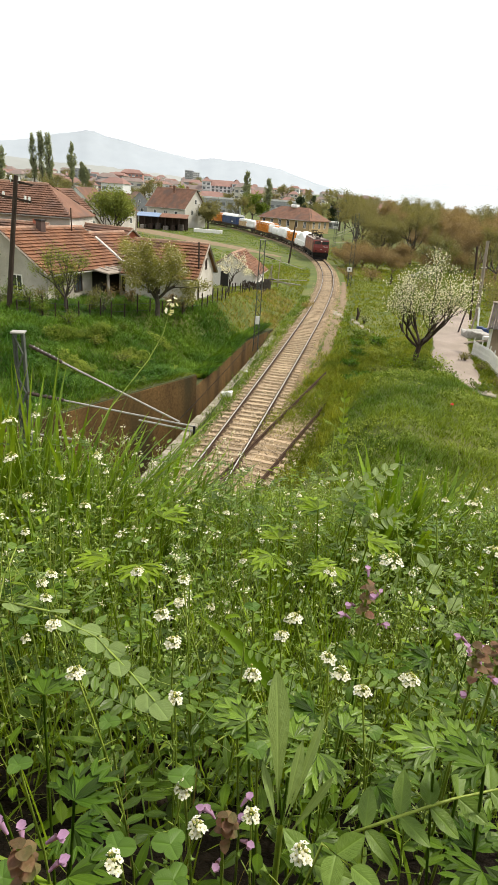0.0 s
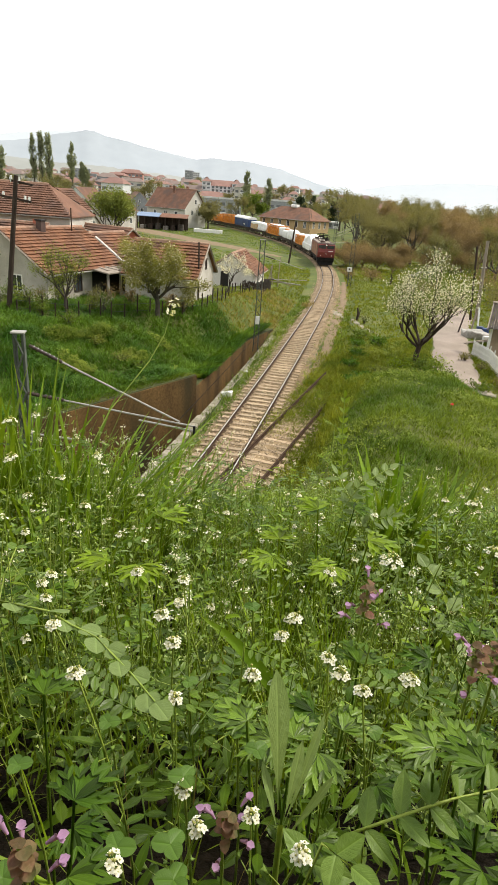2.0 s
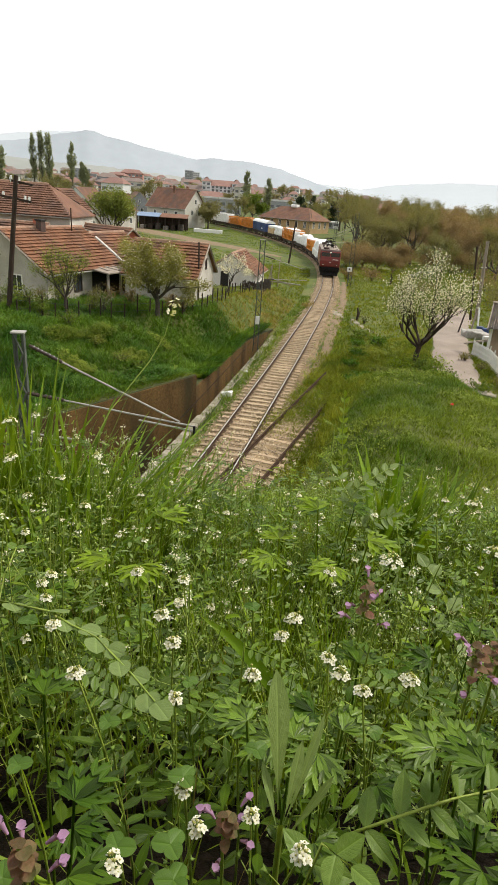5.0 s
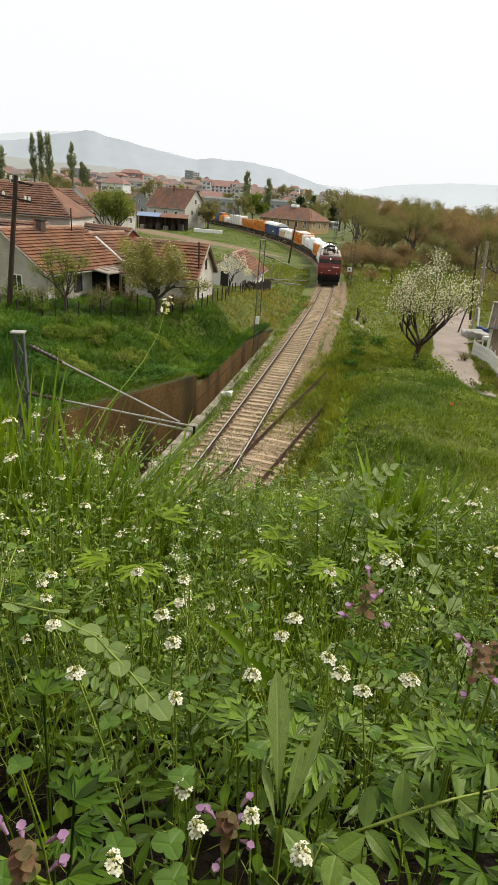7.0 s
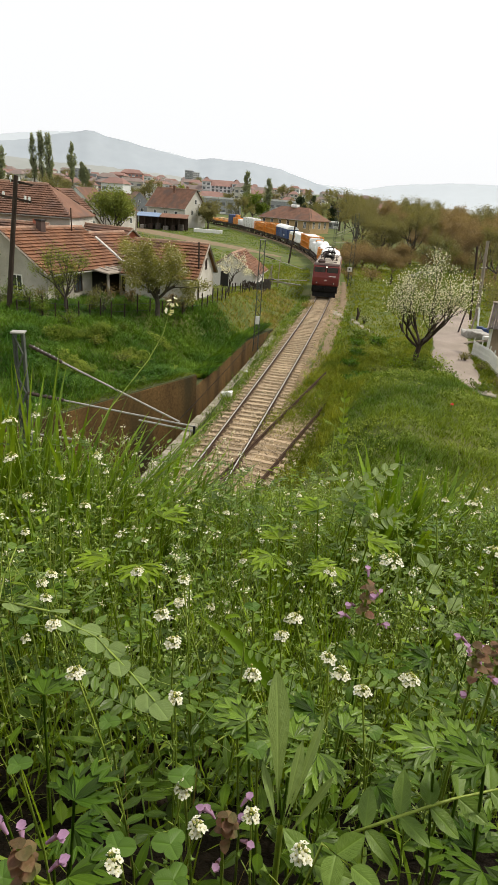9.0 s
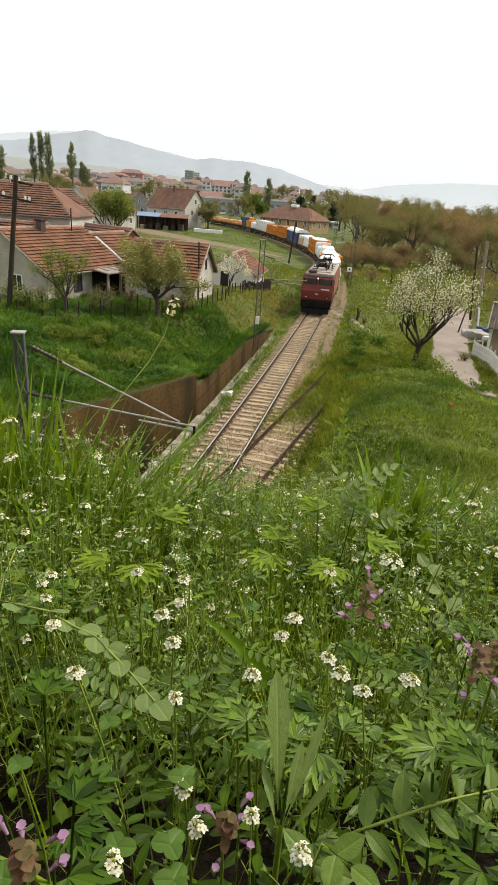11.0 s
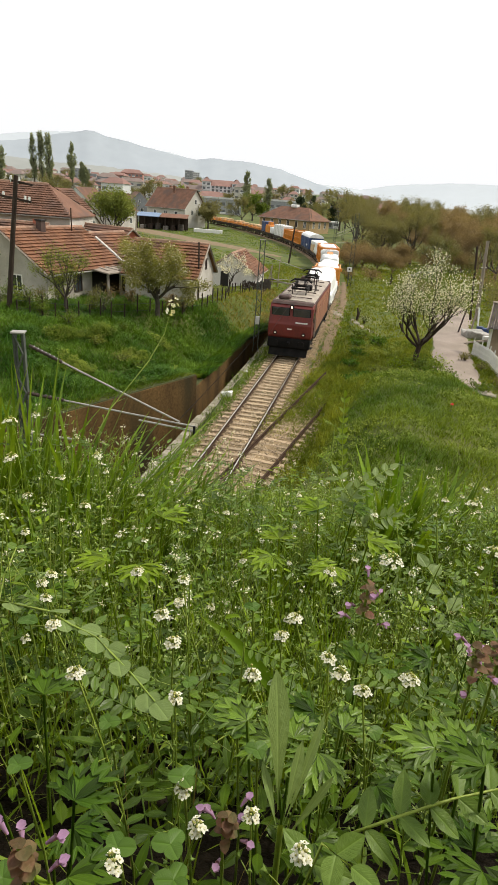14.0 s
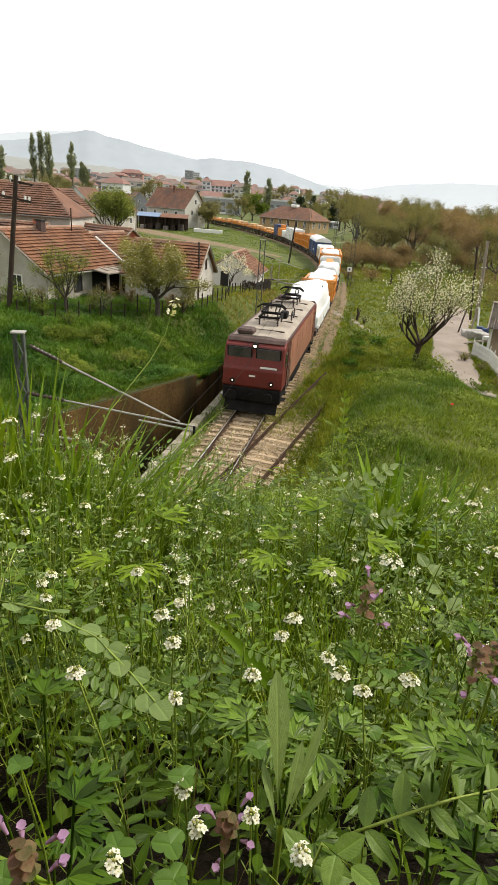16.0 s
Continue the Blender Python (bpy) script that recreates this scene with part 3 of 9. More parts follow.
def build_loco():
    loco = thing("electric_locomotive", Matrix(), "dull red electric locomotive with a dusty grey roof and lit lamps", "locomotive")
    nose = [(7.06, 1.32), (7.18, 1.45), (7.18, 2.24), (7.12, 2.35), (6.85, 3.35), (6.55, 3.58)]
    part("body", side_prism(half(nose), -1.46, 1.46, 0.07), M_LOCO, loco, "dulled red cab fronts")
    for x in (-1.475, 1.475):
        sp = side_prism([(5.15, 1.40), (5.15, 3.42), (-5.15, 3.42), (-5.15, 1.40)], x - 0.012, x + 0.012)
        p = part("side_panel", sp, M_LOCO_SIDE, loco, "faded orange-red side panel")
        for k in range(5):
            y = -3.9 + k * 1.95
            g = bmesh.new()
            for q in range(7):
                add_box(g, x - 0.03, y - 0.62, 2.55 + q * 0.1, x + 0.03, y + 0.62, 2.60 + q * 0.1)
            part("louvre", g, M_LOCO_SIDE, p)
        for y in (5.55, -5.55):
            part("cab_door", box(x - 0.02, y - 0.33, 1.25, x + 0.02, y + 0.33, 3.2, 0.01), M_LOCO, loco, "dark red cab door")
            for dy in (-0.42, 0.42):
                part("handrail", rod((x * 1.03, y + dy, 1.2), (x * 1.03, y + dy, 2.5), 0.018), M_GALV, loco)
        for y in (6.35, -6.35):
            part("side_window", box(x - 0.012, y - 0.30, 2.42, x + 0.012, y + 0.30, 3.05, 0.005), M_GLASSD, loco)
    # arched roof, a little narrower than the body
    bm = bmesh.new()
    prof = [(-1.46, 3.44), (-1.40, 3.56), (-1.1, 3.68), (-0.55, 3.75), (0.55, 3.75), (1.1, 3.68), (1.40, 3.56), (1.46, 3.44)]
    ends = []
    for y in (-6.35, 6.35):
        ends.append([bm.verts.new((x, y, z)) for x, z in prof])
    for i in range(len(prof)):
        j = (i + 1) % len(prof)
        bm.faces.new((ends[0][i], ends[1][i], ends[1][j], ends[0][j]))
    bm.faces.new(ends[0][::-1])
    bm.faces.new(ends[1])
    bmesh.ops.recalc_face_normals(bm, faces=bm.faces)
    roof = part("roof", bm, M_LOCO_ROOF, loco, "dusty grey sheet roof")
    for q in (-1, 1):
        part("cab_top", side_prism([(q * 6.35, 3.50), (q * 6.35, 3.72), (q * 6.62, 3.66), (q * 6.76, 3.50), (q * 6.55, 3.50)], -1.38, 1.38, 0.03), M_CABTOP, loco, "sooty grey cab top")
        part("roof_edge", box(q * 1.40 - 0.03, -6.3, 3.52, q * 1.40 + 0.03, 6.3, 3.60), M_CABTOP, roof)
        part("horn_box", box(0.25, q * 5.9 - 0.35, 3.72, 1.05, q * 5.9 + 0.45, 4.0, 0.08), M_CABTOP, roof, "grey roof box")
    for y in (-4.6, -2.2, 0.2, 2.1, 4.9):
        part("roof_seam", box(-1.05, y - 0.02, 3.70, 1.05, y + 0.02, 3.775), M_CABTOP, roof)
    pantograph(roof, 3.0, 3.74)
    pantograph(roof, -4.4, 3.74)
    for x, y in ((-0.9, 1.5), (-0.9, 0.6), (0.5, 1.2), (0.8, -0.6), (0.8, -1.6), (0.95, 0.3), (-0.4, -2.6), (0.3, -2.4)):
        insulator(roof, x, y, 3.72, 0.55, M_BROWNPORC)
    bm = bmesh.new()
    add_rod(bm, (0.8, -1.6, 4.12), (0.95, 0.3, 4.12), 0.025)
    add_rod(bm, (0.95, 0.3, 4.12), (0.5, 1.2, 4.12), 0.025)
    add_rod(bm, (0.5, 1.2, 4.12), (0.6, 2.6, 4.1), 0.025)
    add_rod(bm, (-0.4, -2.6, 4.12), (0.8, -1.6, 4.12), 0.025)
    part("roof_line", bm, M_BLACK, roof)
    part("breaker_box", box(-0.62, 0.7, 3.74, -0.2, 1.35, 4.12, 0.05), M_BLACK, roof)
    for q in (-1, 1):
        m = Matrix.Translation((0, q * 6.992, 2.86)) @ Matrix.Rotation(-q * math.atan2(0.27, 1.0), 4, "X")
        for x in (-0.70, 0.70):
            w = part("windscreen", box(x - 0.56, -0.02, -0.56, x + 0.56, 0.035 * q, 0.46, 0.02, m), M_GLASSD, loco, "dark cab windscreen")
            part("frame", box(x - 0.61, -0.012, -0.53, x + 0.61, 0.02 * q, 0.49, 0.006, m), M_BLACK, w)
        for x in (-0.95, 0.95):
            bm = bmesh.new()
            add_rod(bm, (x, q * 7.15, 1.66), (x, q * 7.24, 1.66), 0.12, n=16)
            hl = part("headlamp", bm, M_BLACK, loco, "round lit headlamp")
            if q > 0:
                part("lens", rod((x, q * 7.235, 1.66), (x, q * 7.25, 1.66), 0.032, n=14), M_LAMP_ON, hl)
        bm = bmesh.new()
        add_rod(bm, (0, q * 6.70, 3.40), (0, q * 6.96, 3.36), 0.14, n=14)
        hl = part("top_lamp", bm, M_BLACK, loco, "lit lamp over the cab windows")
        if q > 0:
            part("lens", rod((0, q * 6.95, 3.36), (0, q * 6.968, 3.36), 0.075, n=14), M_LAMP_ON, hl)
        part("number_bars", box(-0.15, q * 7.183, 1.92, 0.15, q * 7.192, 2.0), M_WHITE, loco, "small pale plate")
        part("wiper_shelf", box(-1.15, q * 7.08, 2.36, -0.35, q * 7.15, 2.44), M_WHITE, loco, "pale sill under a windscreen")
        part("buffer_beam", box(-1.43, q * 6.7, 0.66, 1.43, q * 7.15, 1.34, 0.05), M_BLACK, loco, "black grimy buffer beam")
        buffers(loco, q * 7.1, q)
        part("coupler_hook", box(-0.08, q * 7.1, 0.95, 0.08, q * 7.45, 1.12, 0.02), M_BLACK, loco)
        pl = [(q * 7.0, 0.70), (q * 7.30, 0.16), (q * 7.2, 0.14), (q * 6.85, 0.70)]
        part("snow_plough", side_prism(pl, -1.3, 1.3, 0.01), M_BLACK, loco, "black plough plate")
        for x in (-1.32, 1.32):
            for z in (0.45, 0.8, 1.1):
                part("step", box(x - 0.15, q * 5.55 - 0.25, z - 0.02, x + 0.15, q * 5.55 + 0.25, z + 0.02), M_BLACK, loco)
    part("underframe", box(-1.40, -6.8, 0.85, 1.40, 6.8, 1.36, 0.03), M_BLACK, loco)
    part("equipment_box", box(-1.30, -1.7, 0.35, 1.30, 1.7, 0.9, 0.06), M_BLACK, loco)
    for y in (-3.85, 3.85):
        bogie(loco, y, 2.7, 0.62)
    TRAIN.append((loco, 0.35, 14.95, 7.7))


def lumpy(x0, y0, z0, x1, y1, z1, seed, amount=0.16, taper=0.0, cells=(6, 14, 6), shape=None):
    """A tarpaulin drawn tight over a load: a box with sagging, creased faces and pinched corners."""
    rnd = random.Random(seed)
    bm = bmesh.new()
    bmesh.ops.create_cube(bm, size=1)
    bmesh.ops.subdivide_edges(bm, edges=bm.edges[:], cuts=9, use_grid_fill=True)
    off = Vector((seed * 7.3, seed * 3.1, seed * 1.7))
    for v in bm.verts:
        p = v.co.copy()
        sx, sy, sz = x1 - x0, y1 - y0, z1 - z0
        # rounded corners
        q = Vector((p.x * 2, p.y * 2, p.z * 2))
        k = (abs(q.x) ** 8 + abs(q.y) ** 8 + abs(q.z) ** 8) ** (1 / 8)
        q = q / max(k, 0.001)
        t = (q.z + 1) / 2
        wx = 1 - taper * t
        h = shape(q.y) if shape else 1.0
        w = Vector(((x0 + x1) / 2 + q.x * sx / 2 * wx, (y0 + y1) / 2 + q.y * sy / 2 * (1 - taper * 0.4 * t), z0 + t * sz * h))
        d = noise.noise_vector(w * 0.9 + off) * amount + noise.noise_vector(w * 2.6 + off) * amount * 0.45
        ridge = abs(noise.noise(w * 1.5 + off * 2)) * amount * 0.9
        w += d * min(1, t * 4 + 0.2) - Vector((0, 0, ridge * t))
        v.co = w
    bmesh.ops.recalc_face_normals(bm, faces=bm.faces)
    return bm


def flat_wagon(label, length, off, deck=1.22, sides=True):
    w = thing("flat_wagon", Matrix(), label, "wagon", "wagons of the freight train")
    L = length / 2 - 0.55
    part("deck", box(-1.38, -L, deck - 0.12, 1.38, L, deck, 0.02), M_WOOD, w, "dark plank deck")
    for x in (-1.36, 1.36):
        part("side_sill", box(x - 0.06, -L, deck - 0.42, x + 0.06, L, deck - 0.02, 0.02), M_UNDER, w)
    part("centre_sill", box(-0.35, -L + 0.2, deck - 0.65, 0.35, L - 0.2, deck - 0.12, 0.03), M_UNDER, w)
    for q in (-1, 1):
        part("head_stock", box(-1.36, q * L - 0.1, deck - 0.45, 1.36, q * L + 0.08, deck, 0.02), M_UNDER, w)
        buffers(w, q * (L + 0.05), q)
        bogie(w, q * (L - 1.9))
    if sides:
        n = int(length // 2)
        for x in (-1.42, 1.42):
            for i in range(n):
                y = -L + (i + 0.5) * 2 * L / n
                part("stake_pocket", box(x - 0.05, y - 0.07, deck - 0.3, x + 0.05, y + 0.07, deck + 0.12), M_UNDER, w)
    TRAIN.append((w, off, off + length, length / 2))
    return w


def cage(bm, x0, y0, z0, x1, y1, z1, t=0.07, ny=6):
    for x in (x0, x1):
        for i in range(ny + 1):
            y = y0 + (y1 - y0) * i / ny
            add_box(bm, x - t, y - t, z0, x + t, y + t, z1)
            if i < ny:
                add_rod(bm, (x, y, z0), (x, y0 + (y1 - y0) * (i + 1) / ny, z1), t * 0.7, n=4)
        for z in (z0, (z0 + z1) / 2, z1):
            add_box(bm, x - t, y0, z - t, x + t, y1, z + t)
    for y in (y0, y1):
        for z in (z0, z1):
            add_box(bm, x0, y - t, z - t, x1, y + t, z + t)
        add_rod(bm, (x0, y, z0), (x1, y, z1), t * 0.8, n=4)


def build_wagons():
    # one load under white sheeting, tall towards the locomotive
    w = flat_wagon("flat wagon with a bulky load wrapped in white plastic sheeting", 13.6, 16.2)
    part("wrapped_load", lumpy(-1.45, -5.9, 1.15, 1.45, 6.0, 3.95, 3, 0.20, 0.16, shape=lambda t: 0.86 + 0.16 * math.sin(t * 4.2 + 0.6)), M_TARP, w, "white plastic sheeting", True)
    for q in (-1, 1):
        part("sheet_skirt", lumpy(q * 1.2 - 0.28, -5.6, 1.0, q * 1.2 + 0.28, 5.6, 2.2, 11 + q, 0.12), M_TARP, w, "", True)
    part("lashing", rod((-1.5, 1.0, 1.2), (-1.1, 1.0, 3.8), 0.03), M_BLACK, w)
    # orange frame wall with a white bundle behind it
    w = flat_wagon("flat wagon with an orange steel frame and a white bundle", 13.4, 30.2)
    part("orange_plate", box(-1.45, 5.2, 1.22, 1.45, 5.6, 3.05, 0.05), M_ORANGE, w, "orange steel end plate")
    bm = bmesh.new()
    cage(bm, -1.42, -0.4, 1.3, 1.42, 5.2, 3.0, 0.08, 4)
    part("orange_frame", bm, M_ORANGE, w, "orange steel frame")
    part("orange_arm", box(-1.70, 5.3, 2.85, 1.70, 5.55, 3.18, 0.05), M_ORANGE, w)
    part("orange_core", box(-1.15, 0.0, 1.3, 1.15, 5.0, 2.75, 0.1), M_ORANGE, w)
    part("white_bundle", lumpy(-1.25, 0.6, 2.6, 1.25, 4.9, 3.35, 5, 0.16, 0.1), M_TARP, w, "white plastic sheeting", True)
    part("white_bundle_low", lumpy(-1.3, -5.8, 1.2, 1.3, -0.7, 3.2, 6, 0.2, 0.15), M_TARP, w, "", True)
    w = flat_wagon("flat wagon with white wrapped machine parts", 11.6, 43.9)
    part("white_bundle", lumpy(-1.3, -4.8, 1.2, 1.3, 0.6, 3.0, 8, 0.2, 0.12), M_TARP, w, "white plastic sheeting", True)
    part("white_bundle_tall", lumpy(-1.3, 0.9, 1.2, 1.3, 4.9, 3.4, 9, 0.2, 0.2), M_TARP, w, "", True)
    part("orange_boom", box(-0.4, -4.5, 2.9, 0.5, 1.6, 3.3, 0.08), M_ORANGE, w, "orange steel boom")
    # the largest orange machine
    w = flat_wagon("flat wagon with a tall orange steel machine frame", 14.2, 55.8)
    part("orange_core", box(-1.25, -5.6, 1.3, 1.25, 5.2, 3.15, 0.12), M_ORANGE, w, "orange machine body")
    bm = bmesh.new()
    cage(bm, -1.43, -5.8, 1.28, 1.43, 5.6, 3.55, 0.09, 7)
    part("orange_frame", bm, M_ORANGE, w, "orange lattice frame")
    part("white_cover", lumpy(-1.2, -4.6, 3.05, 1.2, 3.2, 3.7, 12, 0.12), M_TARP, w, "white cover", True)
    part("white_front", lumpy(-1.35, 5.3, 1.3, 1.35, 6.3, 3.4, 13, 0.14), M_TARP, w, "", True)
    w = flat_wagon("flat wagon with white crates and a tan boarded box", 15.0, 70.3)
    part("white_bundle", lumpy(-1.35, -0.2, 1.2, 1.35, 6.4, 3.3, 15, 0.16, 0.1), M_TARP, w, "white plastic sheeting", True)
    part("tan_crate", box(-1.3, -6.5, 1.22, 1.3, -0.6, 2.7, 0.05), M_TAN, w, "tan boarded crate")
    part("crate_cover", lumpy(-1.35, -6.6, 2.5, 1.35, -0.5, 3.25, 16, 0.08), M_TARP, w, "", True)
    # blue covered van
    w = flat_wagon("blue covered goods van with a rounded pale roof", 13.0, 85.6, sides=False)
    w.name = "goods_van"
    part("van_body", box(-1.4, -5.8, 1.2, 1.4, 5.8, 3.45, 0.05), M_BLUE, w, "blue ribbed van body")
    for x in (-1.42, 1.42):
        for i in range(11):
            y = -5.6 + i * 1.12
            part("rib", box(x - 0.03, y - 0.05, 1.25, x + 0.03, y + 0.05, 3.4), M_BLUE, w)
        part("sliding_door", box(x - 0.06, -1.3, 1.3, x + 0.06, 1.3, 3.3, 0.02), M_BLUE, w)
        part("marking_bars", box(x * 1.03 - 0.02, 2.1, 1.75, x * 1.03 + 0.02, 3.3, 2.1), M_WHITE, w, "white marking patch")
    bm = bmesh.new()
    ends = []
    for y in (-5.95, 5.95):
        ends.append([bm.verts.new((1.48 * math.sin(a), y, 3.3 + 0.85 * math.cos(a))) for a in np.linspace(-1.45, 1.45, 13)])
    for i in range(12):
        bm.faces.new((ends[0][i], ends[0][i + 1], ends[1][i + 1], ends[1][i]))
    bm.faces.new(ends[0])
    bm.faces.new(ends[1][::-1])
    bmesh.ops.recalc_face_normals(bm, faces=bm.faces)
    part("van_roof", bm, M_VANROOF, w, "rounded pale grey roof")
    # two wagons with orange frames
    for off, h, sd in ((98.9, 3.7, 3), (109.2, 3.3, 5)):
        w = flat_wagon("flat wagon with an orange open steel frame", 10.0, off)
        bm = bmesh.new()
        cage(bm, -1.4, -4.3, 1.28, 1.4, 4.3, h, 0.10, 8)
        part("orange_frame", bm, M_ORANGE, w, "orange open steel frame")
        part("orange_core", box(-1.15, -4.1, 1.3, 1.15, 4.1, h - 0.45, 0.1), M_ORANGE, w, "orange machine body")
        part("pale_top", lumpy(-1.1, -3.9, h - 0.6, 1.1, 3.9, h - 0.1, sd + 20, 0.1), M_TAN, w, "", True)
    w = flat_wagon("flat wagon with a white boxed load", 11.4, 119.5)
    part("white_box", box(-1.4, -3.9, 1.22, 1.4, 4.6, 3.85, 0.08), M_TARP, w, "white sheeted box")
    for i in range(6):
        part("strap", box(-1.43, -3.6 + i * 1.5, 1.22, 1.43, -3.52 + i * 1.5, 3.88), M_GALV, w)
    w = flat_wagon("flat wagon with a blue cabin and orange machinery", 11.2, 131.2)
    part("blue_cabin", box(-1.35, -4.6, 1.22, 1.35, -1.2, 3.9, 0.08), M_BLUE, w, "blue steel cabin")
    part("orange_core", box(-1.3, -0.9, 1.22, 1.3, 2.6, 3.2, 0.1), M_ORANGE, w, "orange machine body")
    part("orange_mast", box(-0.3, -0.6, 3.1, 0.6, 1.4, 4.0, 0.08), M_ORANGE, w)
    part("white_bundle", lumpy(-1.2, 2.8, 1.2, 1.2, 4.8, 2.9, 31, 0.12), M_TARP, w, "", True)
    rnd = random.Random(9)
    for i in range(7):
        w = flat_wagon("long flat wagon with low orange machine parts and tan crates", 12.6, 142.8 + i * 13.1)
        for k in range(3):
            y = -5.2 + k * 3.6
            part("orange_piece", box(-1.2, y, 1.22, 1.2, y + rnd.uniform(2.2, 3.2), rnd.uniform(1.75, 2.3), 0.1), M_ORANGE, w, "low orange machine part")
            part("tan_piece", box(-0.9, y + 0.3, 1.9, 0.9, y + 2.1, rnd.uniform(2.25, 2.6), 0.1), M_TAN, w)


build_loco()
build_wagons()


# ---------------------------------------------------------------- houses
M_WG = mat("off_white_render", (0.46, 0.44, 0.39), (0.54, 0.52, 0.47), 0.3, 0.9, fine=8, bump=0.1)
M_YELLOW = mat("ochre_station_render", (0.36, 0.25, 0.125), (0.43, 0.31, 0.165), 0.3, 0.9, fine=8, bump=0.1, grime=(0.32, 0.23, 0.13))
M_PINK = mat("salmon_render", (0.36, 0.185, 0.155), (0.42, 0.23, 0.195), 0.2, 0.9, bump=0)
# cream and white are coloured lighter for the haze over the town
M_TOWN = [mat("town_render_" + n, a, b, 0.15, 0.9, bump=0) for n, a, b in (
    ("grey", (0.26, 0.27, 0.28), (0.32, 0.33, 0.34)), ("cream", (0.45, 0.42, 0.375), (0.52, 0.49, 0.44)), ("white", (0.56, 0.56, 0.56), (0.64, 0.64, 0.64)))]
M_TOWNROOF = [mat("town_roof_" + n, a, b, 0.2, 0.9, bump=0) for n, a, b in (
    ("red", (0.20, 0.115, 0.095), (0.26, 0.15, 0.125)), ("brown", (0.16, 0.12, 0.105), (0.21, 0.16, 0.14)))]
M_BLUEROOF = mat("blue_sheet_roof", (0.13, 0.19, 0.30), (0.18, 0.25, 0.37), 0.5, 0.5)
M_SHEET = mat("corrugated_grey_sheet", (0.070, 0.060, 0.053), (0.115, 0.100, 0.088), 1.5, 0.85, fine=12, grime=(0.062, 0.05, 0.042), spec=0.15)
M_SHEDWALL = mat("bare_brown_plaster", (0.33, 0.245, 0.175), (0.43, 0.33, 0.245), 0.9, 0.9, fine=16, bump=0.3, grime=(0.25, 0.18, 0.125))
M_MORTAR = mat("white_mortar", (0.62, 0.60, 0.57), (0.74, 0.72, 0.69), 4, 0.9)


def tile_courses(w, length, rows, cols, seed, material, hip=0.0):
    """Clay tiles in overlapping courses on a slope w metres wide (eave at x = w) and length long; each tile tilts a little."""
    rnd = random.Random(seed)
    verts, faces = [], []
    dx, dy = w / rows, length / cols
    for r in range(rows):
        sag = rnd.uniform(-0.012, 0.012)
        for c in range(cols):
            if abs(-length / 2 + (c + 0.5) * dy) > length / 2 - hip * (1 - (r + 0.5) / rows) - 0.02:
                continue
            x0, x1 = r * dx - 0.03, (r + 1) * dx + 0.06 + rnd.uniform(-0.012, 0.012)
            y0, y1 = -length / 2 + c * dy + 0.012, -length / 2 + (c + 1) * dy - 0.012
            z0, z1 = 0.015, 0.115 + rnd.uniform(-0.02, 0.025) + sag
            k = len(verts)
            ym = (y0 + y1) / 2
            # a raised roll along the middle of the tile
            verts += [(x0, y0, z0), (x0, ym, z0 + 0.012), (x0, y1, z0), (x1, y0, z1), (x1, ym, z1 + 0.014), (x1, y1, z1), (x1, y0, z1 - 0.075), (x1, y1, z1 - 0.075)]
            faces += [(k, k + 3, k + 4, k + 1), (k + 1, k + 4, k + 5, k + 2), (k + 3, k + 6, k + 7, k + 5), (k + 3, k + 5, k + 4), (k, k + 6, k + 3), (k + 2, k + 5, k + 7)]
    return mesh_of("roof_tiles", verts, faces, material)


def window(parent, m, w=0.9, h=1.2, deep=0.10, frame_mat=None):
    """A window in the wall plane: m puts its centre on the wall with z outwards, y up."""
    fm = frame_mat or M_WHITE
    reveal = part("window", box(-w / 2, -h / 2, -deep, w / 2, h / 2, 0.006, 0, m), M_GLASSD, parent)
    for x0, y0, x1, y1 in ((-w / 2 - 0.05, -h / 2 - 0.05, w / 2 + 0.05, -h / 2 + 0.03), (-w / 2 - 0.05, h / 2 - 0.03, w / 2 + 0.05, h / 2 + 0.05),
                           (-w / 2 - 0.05, -h / 2 + 0.03, -w / 2 + 0.03, h / 2 - 0.03), (w / 2 - 0.03, -h / 2 + 0.03, w / 2 + 0.05, h / 2 - 0.03), (-0.025, -h / 2 + 0.03, 0.025, h / 2 - 0.03)):
        part("frame", box(x0, y0, -0.02, x1, y1, 0.045, 0, m), fm, reveal)
    return reveal


def on_wall(side, along, z, w, d):
    """Pose on a wall of a house w wide (x) and d long (y): side 'x+', 'x-', 'y+', 'y-'."""
    if side == "x+":
        return Matrix(((0, 0, 1, w / 2), (1, 0, 0, along), (0, 1, 0, z), (0, 0, 0, 1)))
    if side == "x-":
        return Matrix(((0, 0, -1, -w / 2), (-1, 0, 0, along), (0, 1, 0, z), (0, 0, 0, 1)))
    if side == "y-":
        return Matrix(((1, 0, 0, along), (0, 0, -1, -d / 2), (0, 1, 0, z), (0, 0, 0, 1)))
    return Matrix(((-1, 0, 0, along), (0, 0, 1, d / 2), (0, 1, 0, z), (0, 0, 0, 1)))


